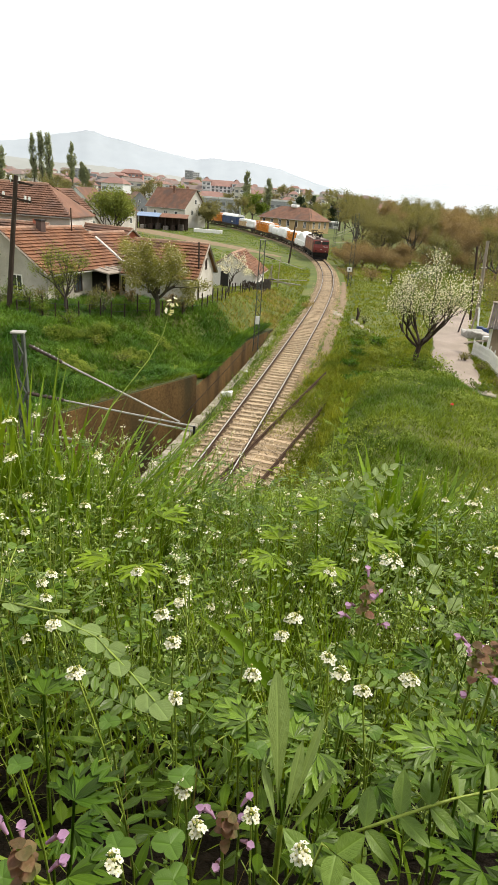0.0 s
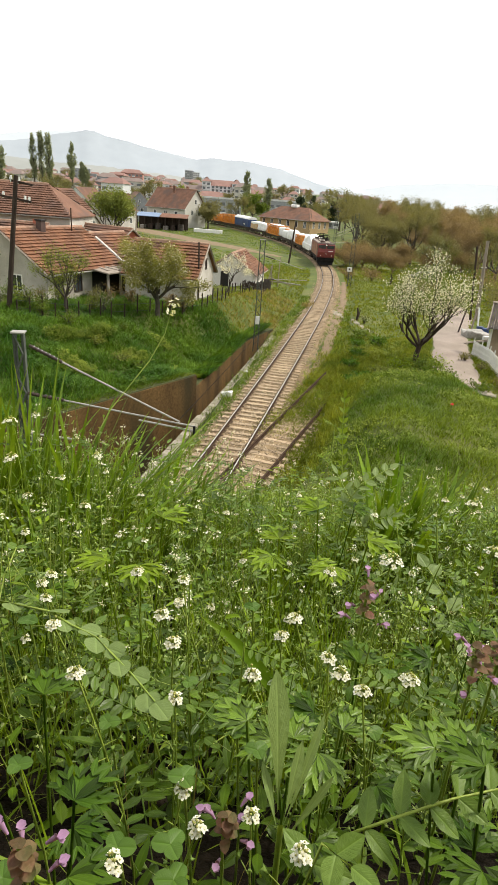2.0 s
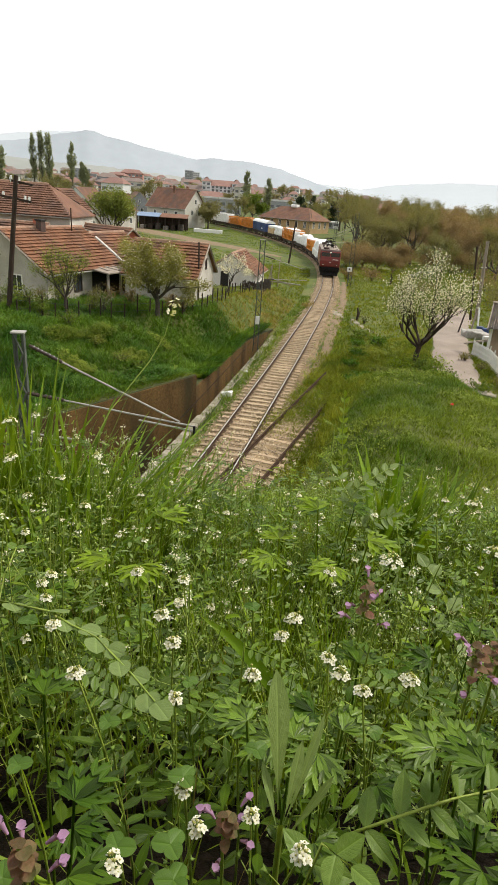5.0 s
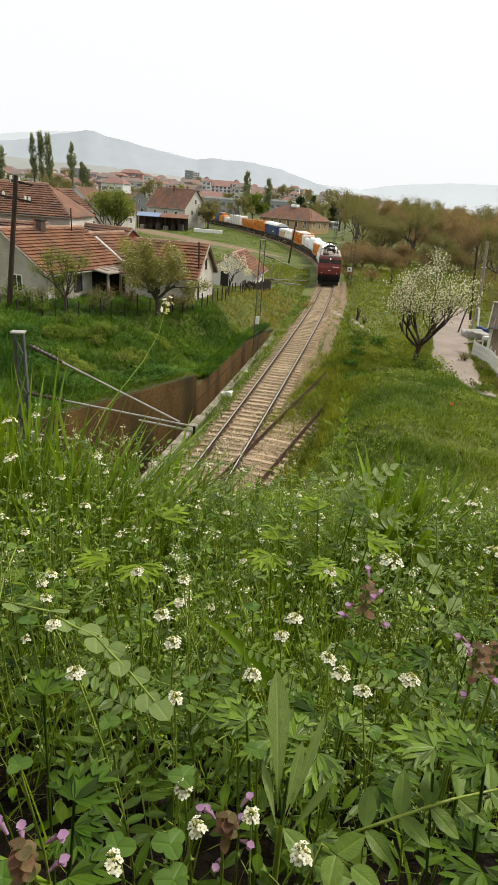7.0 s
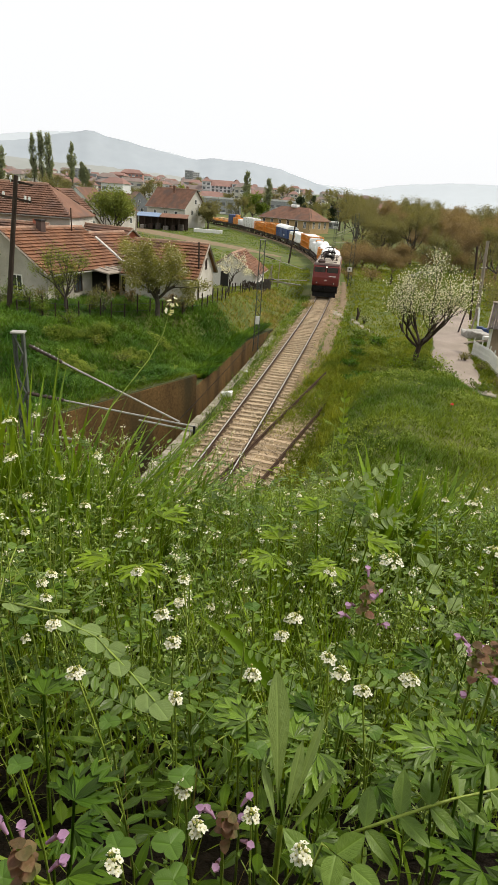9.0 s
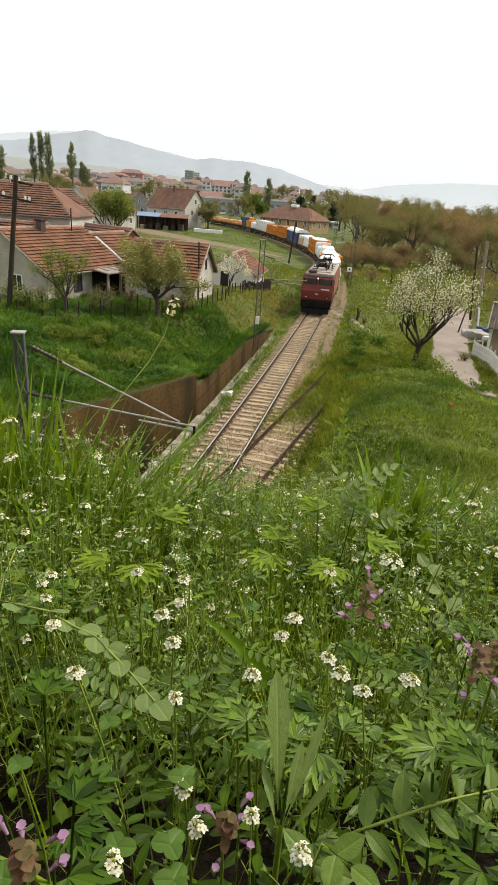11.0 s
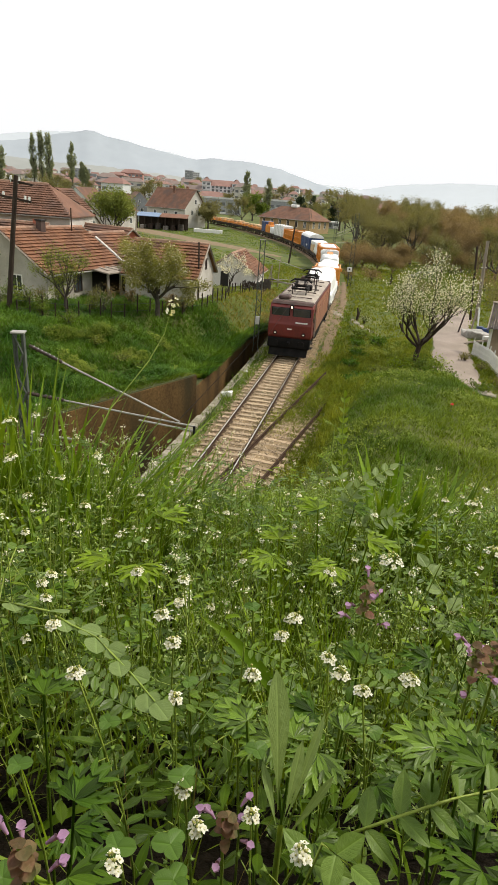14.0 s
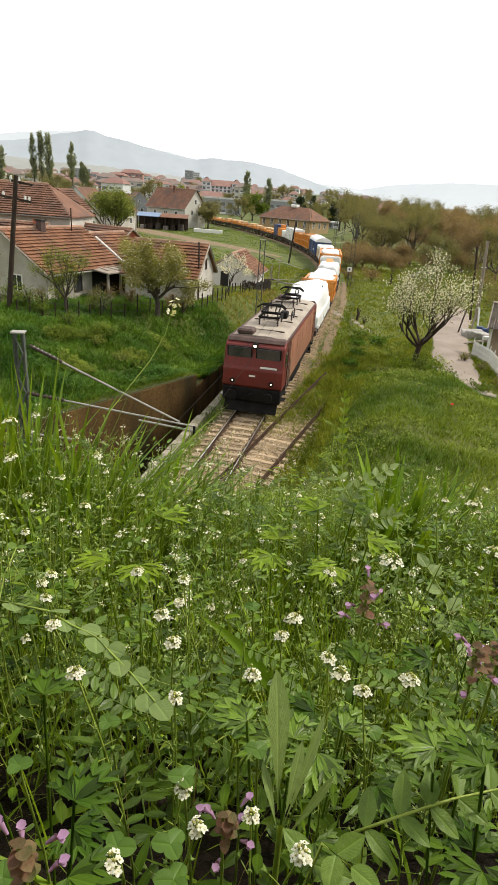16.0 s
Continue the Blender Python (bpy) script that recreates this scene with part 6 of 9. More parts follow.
# a poppy on the mound, pale stones by the kerb
POPPY = thing("poppy", pose(8.72, 24.6, gz(8.72, 24.6)), "single red poppy in the grass", "wild flower")
part("stalk", rod((0, 0, 0), (0.02, 0, 0.34), 0.006, n=5), M_STEEL_GREY, POPPY)
pm = bmesh.new()
for i in range(4):
    add_rod(pm, (0.02, 0, 0.33), (0.02 + 0.055 * math.cos(i * 1.57), 0.055 * math.sin(i * 1.57), 0.37), 0.012, 0.05, n=7)
part("petal_cup", pm, mat("red_poppy_petal", (0.55, 0.035, 0.015), (0.68, 0.06, 0.025), 8, 0.6), POPPY, "red petals")
for x, y, k, seed in ((-1.44, 30.96, 0.30, 71), (-0.55, 36.2, 0.16, 72), (-1.0, 28.6, 0.15, 73)):
    st = tagged(part("stone", lumpy(-k, -k * 0.6, -0.1, k, k * 0.6, k * 0.8, seed, 0.2), M_WHITE, smooth=True), "pale rounded stone lying on the verge", "stone", "stones of the verge")
    st.matrix_basis = pose(x, y, -0.33)

# garden fence on the crest of the bank
GF = thing("garden_fence", Matrix(), "old dark garden fence of thin posts and wire", "fence")
gl = [(-14.8, 36.0), (-12.0, 37.0), (-9.5, 38.0), (-6.6, 40.4), (-4.2, 43.6), (-3.0, 47.5), (-2.2, 52.5), (-0.6, 57.5), (0.6, 62.0)]
for (ax, ay), (bx, by) in zip(gl[:-1], gl[1:]):
    n = 4
    for i in range(n):
        x, y = ax + (bx - ax) * i / n, ay + (by - ay) * i / n
        z = gz(x, y)
        h = 1.15 + 0.2 * math.sin(i * 2.3 + ax)
        part("post", rod((x, y, z - 0.2), (x + 0.03, y, z + h), 0.045, n=6), M_WOOD, GF)
    for hh in (0.5, 0.95):
        part("fence_wire", rod((ax, ay, gz(ax, ay) + hh), (bx, by, gz(bx, by) + hh), 0.012, n=4), M_STEEL_GREY, GF)
PF = thing("picket_fence", Matrix(), "dark grey board fence beside the white outhouse", "fence")
for i in range(26):
    x, y = -1.7 + i * 0.11, 57.5 + i * 0.30
    z = gz(x, y)
    part("board", box(x - 0.05, y - 0.02, z - 0.1, x + 0.06, y + 0.02, z + 1.1 + 0.08 * math.sin(i * 1.7)), M_WOOD if i < 12 else M_SHEET, PF)


# ---------------------------------------------------------------- plants: materials
def leaf_mat(name, a, b, scale=6.0, sub=0.35, spread=0.35, rough=0.5, spec=0.25, veins=0.0):
    return mat(name, a, b, scale, rough, fine=scale * 12, bump=0.3 if veins else 0.15, spread=spread, island=True, sub=sub, spec=spec, veins=veins, grain=0.12 if veins else 0.34)


M_GRASS = leaf_mat("fresh_grass_blade", (0.092, 0.172, 0.008), (0.240, 0.332, 0.017), sub=0.36, spread=0.5, rough=0.38, spec=0.32)
M_GRASS_BANK = leaf_mat("deep_green_bank_grass", (0.074, 0.138, 0.011), (0.198, 0.262, 0.022), 0.3, 0.3, 0.42, 0.6, 0.2)
M_GRASS_LUSH = leaf_mat("lush_bank_grass", (0.036, 0.105, 0.008), (0.118, 0.210, 0.015), 0.35, 0.3, 0.45, 0.6, 0.2)
M_GRASS_MID = leaf_mat("meadow_grass", (0.110, 0.152, 0.014), (0.235, 0.262, 0.030), 0.55, 0.35, 0.40, 0.7, 0.12)
M_GRASS_DRY = leaf_mat("dry_straw_grass", (0.24, 0.19, 0.055), (0.36, 0.29, 0.09), 1.0, 0.25, 0.3, 0.7, 0.12)
M_LEAF = leaf_mat("weed_leaf", (0.036, 0.080, 0.003), (0.098, 0.160, 0.007), sub=0.30, spread=0.5, rough=0.46, spec=0.18, veins=0.3)
M_VETCH = leaf_mat("waxy_vetch_leaflet", (0.066, 0.128, 0.008), (0.150, 0.232, 0.021), 8, 0.3, 0.5, 0.38, 0.35, veins=0.25)
M_YOUNG = leaf_mat("young_yellow_green_leaf", (0.120, 0.200, 0.006), (0.215, 0.300, 0.012), 8, 0.42, 0.42, 0.42, 0.25, veins=0.2)
M_STEM = leaf_mat("green_stem", (0.165, 0.245, 0.026), (0.300, 0.370, 0.060), 10, 0.15, 0.35, 0.4, 0.35)
M_POD_GREEN = leaf_mat("green_seed_pod", (0.110, 0.180, 0.024), (0.190, 0.265, 0.050), 30, 0.25, 0.3, 0.45, 0.35)
# downy leaves' own silver green; on trailing plants and vetches it paints highlights
M_DOWNY = leaf_mat("downy_and_highlight_leaf", (0.150, 0.215, 0.055), (0.200, 0.270, 0.080), 14, 0.3, 0.1, 0.45, 0.35, veins=0.25)
M_PETAL = leaf_mat("small_white_petal", (0.76, 0.75, 0.62), (0.84, 0.83, 0.74), 30, 0.3, 0.05, 0.6)
M_BUD = leaf_mat("pale_yellow_bud", (0.42, 0.42, 0.12), (0.54, 0.52, 0.20), 30, 0.2, 0.2, 0.6)
M_PURPLE = leaf_mat("mauve_lipped_flower", (0.34, 0.19, 0.33), (0.46, 0.28, 0.43), 30, 0.3, 0.15, 0.6)
M_REDLEAF = leaf_mat("reddish_nettle_leaf", (0.095, 0.105, 0.028), (0.235, 0.098, 0.068), 60, 0.35, 0.35, 0.6)
M_BARK = mat("rough_dark_bark", (0.045, 0.036, 0.028), (0.095, 0.078, 0.062), 5, 0.9, fine=40, bump=0.7)
M_BARK_TWIG = mat("brown_twig_bark", (0.16, 0.105, 0.062), (0.24, 0.165, 0.10), 5, 0.9, spread=0.25, island=True)
M_TREE = leaf_mat("spring_tree_leaf", (0.085, 0.135, 0.020), (0.150, 0.205, 0.034), 0.8, 0.35, 0.4, 0.6, 0.15)
M_TREE_PALE = leaf_mat("young_willow_leaf", (0.160, 0.200, 0.045), (0.225, 0.260, 0.065), 0.8, 0.35, 0.35, 0.6, 0.15)
M_TREE_BROWN = leaf_mat("budding_brown_leaf", (0.205, 0.155, 0.100), (0.272, 0.210, 0.136), 0.8, 0.45, 0.35, 0.7, 0.12)
M_TREE_OLIVE = leaf_mat("budding_olive_leaf", (0.160, 0.158, 0.080), (0.222, 0.214, 0.108), 0.8, 0.45, 0.35, 0.7, 0.12)
M_PEAR = leaf_mat("young_pear_leaf", (0.185, 0.190, 0.045), (0.280, 0.275, 0.075), 0.8, 0.3, 0.4, 0.6, 0.15)
# poplar green with distance haze painted in, paler and greyer
M_POPLAR = leaf_mat("haze_paled_poplar_leaf", (0.195, 0.225, 0.150), (0.265, 0.295, 0.205), 0.8, 0.4, 0.3, 0.7, 0.12)
M_CONIFER = leaf_mat("dark_conifer_needle", (0.030, 0.045, 0.024), (0.050, 0.068, 0.038), 0.8, 0.15, 0.3, 0.7, 0.12)
M_BLOSSOM = leaf_mat("white_fruit_blossom", (0.74, 0.72, 0.63), (0.86, 0.84, 0.76), 4, 0.25, 0.1, 0.7, 0.15)


# ---------------------------------------------------------------- trees
def grow(rnd, base, direction, length, radius, depth, wood, tips, spread=0.6, lift=0.15, splits=(2, 3), shrink=0.72, wiggle=0.14):
    """Limbs that fork and thin out; the thin ends are gathered in tips."""
    p, d = Vector(base), Vector(direction).normalized()
    pts = [p.copy()]
    n = 4
    for i in range(n):
        d = (d + Vector((rnd.gauss(0, wiggle), rnd.gauss(0, wiggle), rnd.gauss(0, wiggle) + lift * 0.3))).normalized()
        p = p + d * (length / n)
        pts.append(p.copy())
    wood.stem(pts, radius, radius * 0.62, 6 if depth > 2 else 4 if depth > 1 else 3)
    if depth == 0:
        tips += [(pts[j].lerp(pts[j + 1], rnd.random()), d) for j in range(n)]
        return
    if depth <= 2:
        tips += [(pts[j], d) for j in (2, 3)]
    for _ in range(rnd.randint(*splits)):
        a = Vector((rnd.gauss(0, 1), rnd.gauss(0, 1), rnd.gauss(0, 1) * 0.7 + lift))
        nd = (d + a.normalized() * spread * rnd.uniform(0.7, 1.3)).normalized()
        st = pts[rnd.choice((2, 3, 4))] if depth > 1 else pts[rnd.choice((1, 2, 3, 4))]
        grow(rnd, st, nd, length * shrink * rnd.uniform(0.8, 1.15), radius * 0.55, depth - 1, wood, tips, spread, lift, splits, shrink, wiggle)


def tree(label, x, y, trunk_h, limb, radius, depth, seed, leaf, per_tip, leaf_size, cloud, blossom=None, per_bloom=0, bloom_size=0.05, limbs=4, spread=0.6, lift=0.2, lean=(0.0, 0.0), z=None, bark=None, name="tree", group="", category="tree", splits=(2, 3), shrink=0.72, outward=0.75):
    rnd = random.Random(seed)
    z = gz(x, y) if z is None else z
    t = thing(name, pose(x, y, z - 0.05), label, category, group)
    wood, tips = Soup(), []
    top = Vector((lean[0], lean[1], trunk_h))
    mid = top * 0.5 + Vector((rnd.gauss(0, 0.05), rnd.gauss(0, 0.05), 0))
    wood.stem([Vector((0, 0, -0.2)), mid * 0.4, mid, top], radius * 1.25, radius * 0.85, 9)
    for i in range(limbs):
        a = 2 * math.pi * (i + rnd.uniform(-0.3, 0.3)) / limbs
        d = Vector((math.cos(a) * outward, math.sin(a) * outward, rnd.uniform(0.55, 1.1)))
        grow(rnd, top - Vector((0, 0, rnd.uniform(0, 0.25) * trunk_h)), d, limb * rnd.uniform(0.85, 1.15), radius * 0.55, depth, wood, tips, spread, lift, splits, shrink)
    wood.part("trunk", bark or M_BARK, t, "trunk and bare limbs")
    if per_tip:
        s = Soup()
        for p, d in tips:
            for _ in range(per_tip):
                s.chip(p + Vector((rnd.gauss(0, cloud), rnd.gauss(0, cloud), rnd.gauss(0, cloud * 0.8))), leaf_size * rnd.uniform(0.6, 1.3), rnd)
        s.part("crown", leaf, t, "small spring leaves")
    if blossom:
        s = Soup()
        for p, d in tips:
            if rnd.random() < 0.8:
                for _ in range(per_bloom):
                    s.chip(p + Vector((rnd.gauss(0, cloud * 0.6), rnd.gauss(0, cloud * 0.6), rnd.gauss(0, cloud * 0.6))), bloom_size * rnd.uniform(0.6, 1.3), rnd)
        s.part("blossom", blossom, t, "white blossom clusters")
    return t


def poplar(label, x, y, h, w, seed, z=None, leaf=None, n=2600, name="poplar_tree"):
    rnd = random.Random(seed)
    z = gz(x, y) if z is None else z
    t = thing(name, pose(x, y, z), label, "tree", "poplars before the town")
    wood, s = Soup(), Soup()
    wood.stem([(0, 0, -0.5), (0, 0, h * 0.5), (0, 0, h * 0.96)], w * 0.10, 0.05, 7)
    for i in range(46):
        f = rnd.uniform(0.08, 0.92)
        a = rnd.uniform(0, 6.28)
        rr = w * 0.5 * math.sin(math.pi * min(1, (f * 0.9 + 0.12))) ** 0.7 * rnd.uniform(0.6, 1.1)
        b0 = Vector((0, 0, f * h))
        b1 = b0 + Vector((math.cos(a) * rr, math.sin(a) * rr, h * 0.13))
        wood.stem([b0, b0.lerp(b1, 0.5), b1], 0.09, 0.03, 3)
        for _ in range(n // 46):
            q = b0.lerp(b1, rnd.uniform(0.3, 1.15))
            s.chip(q + Vector((rnd.gauss(0, w * 0.07), rnd.gauss(0, w * 0.07), rnd.gauss(0, h * 0.03))), w * rnd.uniform(0.04, 0.10), rnd)
    wood.part("trunk", M_BARK, t)
    s.part("crown", leaf or M_POPLAR, t, "narrow upright crown")
    return t


def bush(label, x, y, w, h, seed, leaf, n=500, size=0.07, bloom=None, nb=0, z=None, name="bush", group="bushes"):
    """A shrub: bent stems from one foot and leaves gathered round them in uneven clumps."""
    rnd = random.Random(seed)
    z = gz(x, y) if z is None else z
    t = thing(name, pose(x, y, z), label, "bush", group)
    wood, s, fl = Soup(), Soup(), Soup()
    ends = []
    for i in range(12):
        a, r = rnd.uniform(0, 6.28), w * 0.5 * rnd.uniform(0.2, 1.0)
        e = Vector((math.cos(a) * r, math.sin(a) * r, h * rnd.uniform(0.55, 1.0)))
        m = Vector((e.x * 0.35, e.y * 0.35, e.z * 0.6))
        wood.stem([Vector((0, 0, -0.1)), m, e], 0.025, 0.008, 3)
        ends += [m, e, m.lerp(e, 0.6), e * 0.75 + Vector((0, 0, -h * 0.1))]
    for _ in range(n):
        c = rnd.choice(ends)
        s.chip(c + Vector((rnd.gauss(0, w * 0.11), rnd.gauss(0, w * 0.11), rnd.gauss(0, h * 0.12))), size * rnd.uniform(0.6, 1.4), rnd)
    for _ in range(nb):
        c = rnd.choice(ends)
        fl.chip(c + Vector((rnd.gauss(0, w * 0.12), rnd.gauss(0, w * 0.12), rnd.gauss(0, h * 0.12))), size * 0.6 * rnd.uniform(0.7, 1.3), rnd)
    wood.part("stems", M_BARK, t)
    s.part("foliage", leaf, t)
    if nb:
        fl.part("blossom", bloom, t, "white blossom")
    return t


tree("blossoming apple tree with a leaning dark trunk", 11.1, 40.1, 1.5, 2.3, 0.19, 4, 12, M_TREE, 4, 0.055, 0.28, M_BLOSSOM, 6, 0.058, limbs=7, spread=0.80, lift=0.45, lean=(0.12, 0.0), name="apple_tree", outward=1.15, shrink=0.76, bark=M_WOOD)
tree("old pear tree with pale young leaves and dark limbs", -6.9, 40.2, 1.2, 1.45, 0.17, 4, 21, M_PEAR, 25, 0.050, 0.24, M_BLOSSOM, 5, 0.05, limbs=7, spread=0.58, lift=0.25, name="pear_tree", z=2.0, outward=0.72)
tree("small blossoming plum tree with a crooked stem", -3.0, 53.0, 1.6, 1.0, 0.07, 3, 31, M_TREE_OLIVE, 1, 0.05, 0.14, M_BLOSSOM, 5, 0.055, limbs=5, spread=0.6, lift=0.1, lean=(0.5, 0.0), name="plum_tree")
tree("young bright green tree before a house wall", -12.6, 38.6, 1.1, 1.35, 0.12, 3, 41, M_TREE_PALE, 7, 0.055, 0.22, limbs=6, spread=0.5, lift=0.5, name="young_tree", z=2.1, outward=0.8)
tree("blossoming shrub tree beside a house", -19.8, 42.0, 1.6, 1.2, 0.08, 3, 43, M_TREE, 2, 0.05, 0.14, M_BLOSSOM, 9, 0.06, limbs=5, spread=0.6, name="fruit_tree", z=2.1)
tree("broad pale green willow behind the gardens", -31.0, 127.5, 1.8, 3.6, 0.30, 4, 51, M_TREE_PALE, 10, 0.17, 0.7, limbs=7, spread=0.55, lift=0.5, name="willow_tree", outward=0.9)
tree("pale green round tree among houses", -41.5, 132.0, 2.2, 2.0, 0.25, 3, 52, M_TREE_PALE, 12, 0.22, 0.5, limbs=6, spread=0.6, name="garden_tree")
tree("green tree beside the white house", -17.2, 190.0, 2.5, 2.6, 0.25, 3, 53, M_TREE_OLIVE, 12, 0.25, 0.6, limbs=6, name="garden_tree", group="trees round the station")
tree("green tree beside the industrial hall", -5.5, 262.0, 2.5, 3.6, 0.3, 3, 54, M_TREE, 14, 0.32, 0.8, limbs=6, name="garden_tree", group="trees round the station")
tree("pale tree behind a roof", -29.0, 222.0, 4.5, 2.6, 0.25, 3, 55, M_TREE_PALE, 12, 0.26, 0.6, limbs=6, name="garden_tree", group="trees round the station")
tree("low green trees by the garden", -37.5, 126.0, 1.2, 1.6, 0.2, 3, 56, M_TREE_PALE, 12, 0.2, 0.5, limbs=6, name="garden_tree", group="trees round the station")

for i, (x, y, h, w) in enumerate(((-103.6, 283, 18, 3.2), (-100.4, 284, 19.5, 3.4), (-96.4, 282, 18.5, 3.8), (-80.2, 262, 14.5, 3.2), (-76.0, 266, 7.5, 3.0), (-78.4, 270, 9.0, 3.0), (-105.5, 250, 15.5, 5.0), (-10.5, 326, 14.5, 4.0), (0.4, 281, 14.5, 3.6))):
    poplar("tall narrow dark poplar", x, y, h, w, 60 + i, z={0: 12.0, 1: 12.0, 2: 12.0, 3: 12.0, 4: 11.5, 5: 11.5, 6: 9.5, 7: 8.6, 8: 5.0}[i] - 2.0, n=5200)
for i, (x, y, h, w) in enumerate(((14.0, 262, 10, 5.0), (29.0, 270, 9, 6.0), (21, 285, 11, 3.4))):
    poplar("dark conifer behind the station", x, y, h, w, 80 + i, leaf=M_CONIFER, n=2200, name="conifer_tree")

# the thicket beyond the meadow: a few grown trees, repeated
TEMPL = [
    tree("bare-limbed tree with first olive leaves", 28.8, 120.5, 3.0, 3.3, 0.28, 4, 91, M_TREE_OLIVE, 9, 0.12, 0.45, limbs=5, spread=0.6, lift=0.2, name="thicket_tree", group="trees of the thicket", bark=M_BARK),
    tree("brown budding tree with fine twigs", 39.5, 113.0, 2.2, 3.0, 0.24, 4, 92, M_TREE_BROWN, 10, 0.11, 0.45, limbs=6, spread=0.65, lift=0.15, name="thicket_tree", group="trees of the thicket", bark=M_BARK_TWIG),
    tree("greening tree at the wood's edge", 22.5, 118.0, 1.6, 2.6, 0.2, 4, 93, M_TREE_OLIVE, 9, 0.11, 0.42, limbs=5, spread=0.6, name="thicket_tree", group="trees of the thicket"),
    tree("low brown bush tree", 19.5, 104.0, 0.5, 1.6, 0.1, 3, 94, M_TREE_BROWN, 14, 0.09, 0.36, limbs=7, spread=0.7, lift=0.3, name="thicket_tree", group="trees of the thicket", bark=M_BARK_TWIG),
]
rnd = random.Random(5)
PLACES = [(34, 118, 1), (44, 118, 1), (48, 108, 1), (52, 116, 1), (36, 108, 3), (31, 110, 3), (43, 102, 3), (26, 112, 3), (18, 108, 3), (16, 103, 3), (22, 100, 3), (14.5, 112, 3),
          (48, 98, 3), (38, 98, 2), (29, 104, 2), (24, 128, 2), (18, 124, 3), (20, 136, 0), (27, 140, 0), (33, 136, 1), (41, 134, 1), (49, 132, 1), (57, 128, 0), (62, 118, 1),
          (24, 158, 0), (31, 162, 1), (38, 158, 0), (46, 156, 1), (54, 152, 1), (62, 148, 0), (72, 140, 1), (28, 186, 0), (35, 182, 2), (43, 186, 0), (52, 180, 1), (62, 176, 0), (74, 168, 1),
          (36, 215, 0), (46, 220, 2), (58, 212, 0), (70, 204, 0), (84, 196, 1), (33, 250, 0), (44, 262, 2), (58, 258, 0), (74, 246, 0), (92, 232, 0), (20, 240, 2), (26, 228, 0),
          (40, 310, 2), (62, 320, 0), (88, 300, 0), (115, 290, 2), (14, 300, 0), (26, 320, 2), (55, 380, 0), (95, 380, 2), (135, 350, 0), (-20, 345, 2), (0, 360, 0), (-60, 300, 2), (-48, 255, 0), (-70, 245, 2), (-58, 160, 2), (-66, 210, 0),
          (-46, 108, 2), (-52, 118, 0), (-88, 262, 0), (-118, 300, 2), (-110, 330, 0), (-30, 262, 2), (-8, 236, 2)]
for x, y, k in PLACES:
    sc = rnd.uniform(0.8, 1.15) * (1.0 if y < 150 else 1.15)
    x, y = x + rnd.uniform(-1.2, 1.2), y + rnd.uniform(-1.5, 1.5)
    copy_thing(TEMPL[k], pose(x, y, gz(x, y) - 0.1, 0, 0, rnd.uniform(0, 360)) @ Matrix.Diagonal((sc, sc, sc * rnd.uniform(0.9, 1.1), 1)))

for _ in range(26):
    y = rnd.uniform(330, 900)
    x = y * rnd.uniform(-0.45, 0.28)
    sc = rnd.uniform(1.0, 1.6)
    copy_thing(TEMPL[rnd.choice((0, 2, 2))], pose(x, y, gz(x, y) - 0.5, 0, 0, rnd.uniform(0, 360)) @ Matrix.Diagonal((sc, sc, sc, 1)))

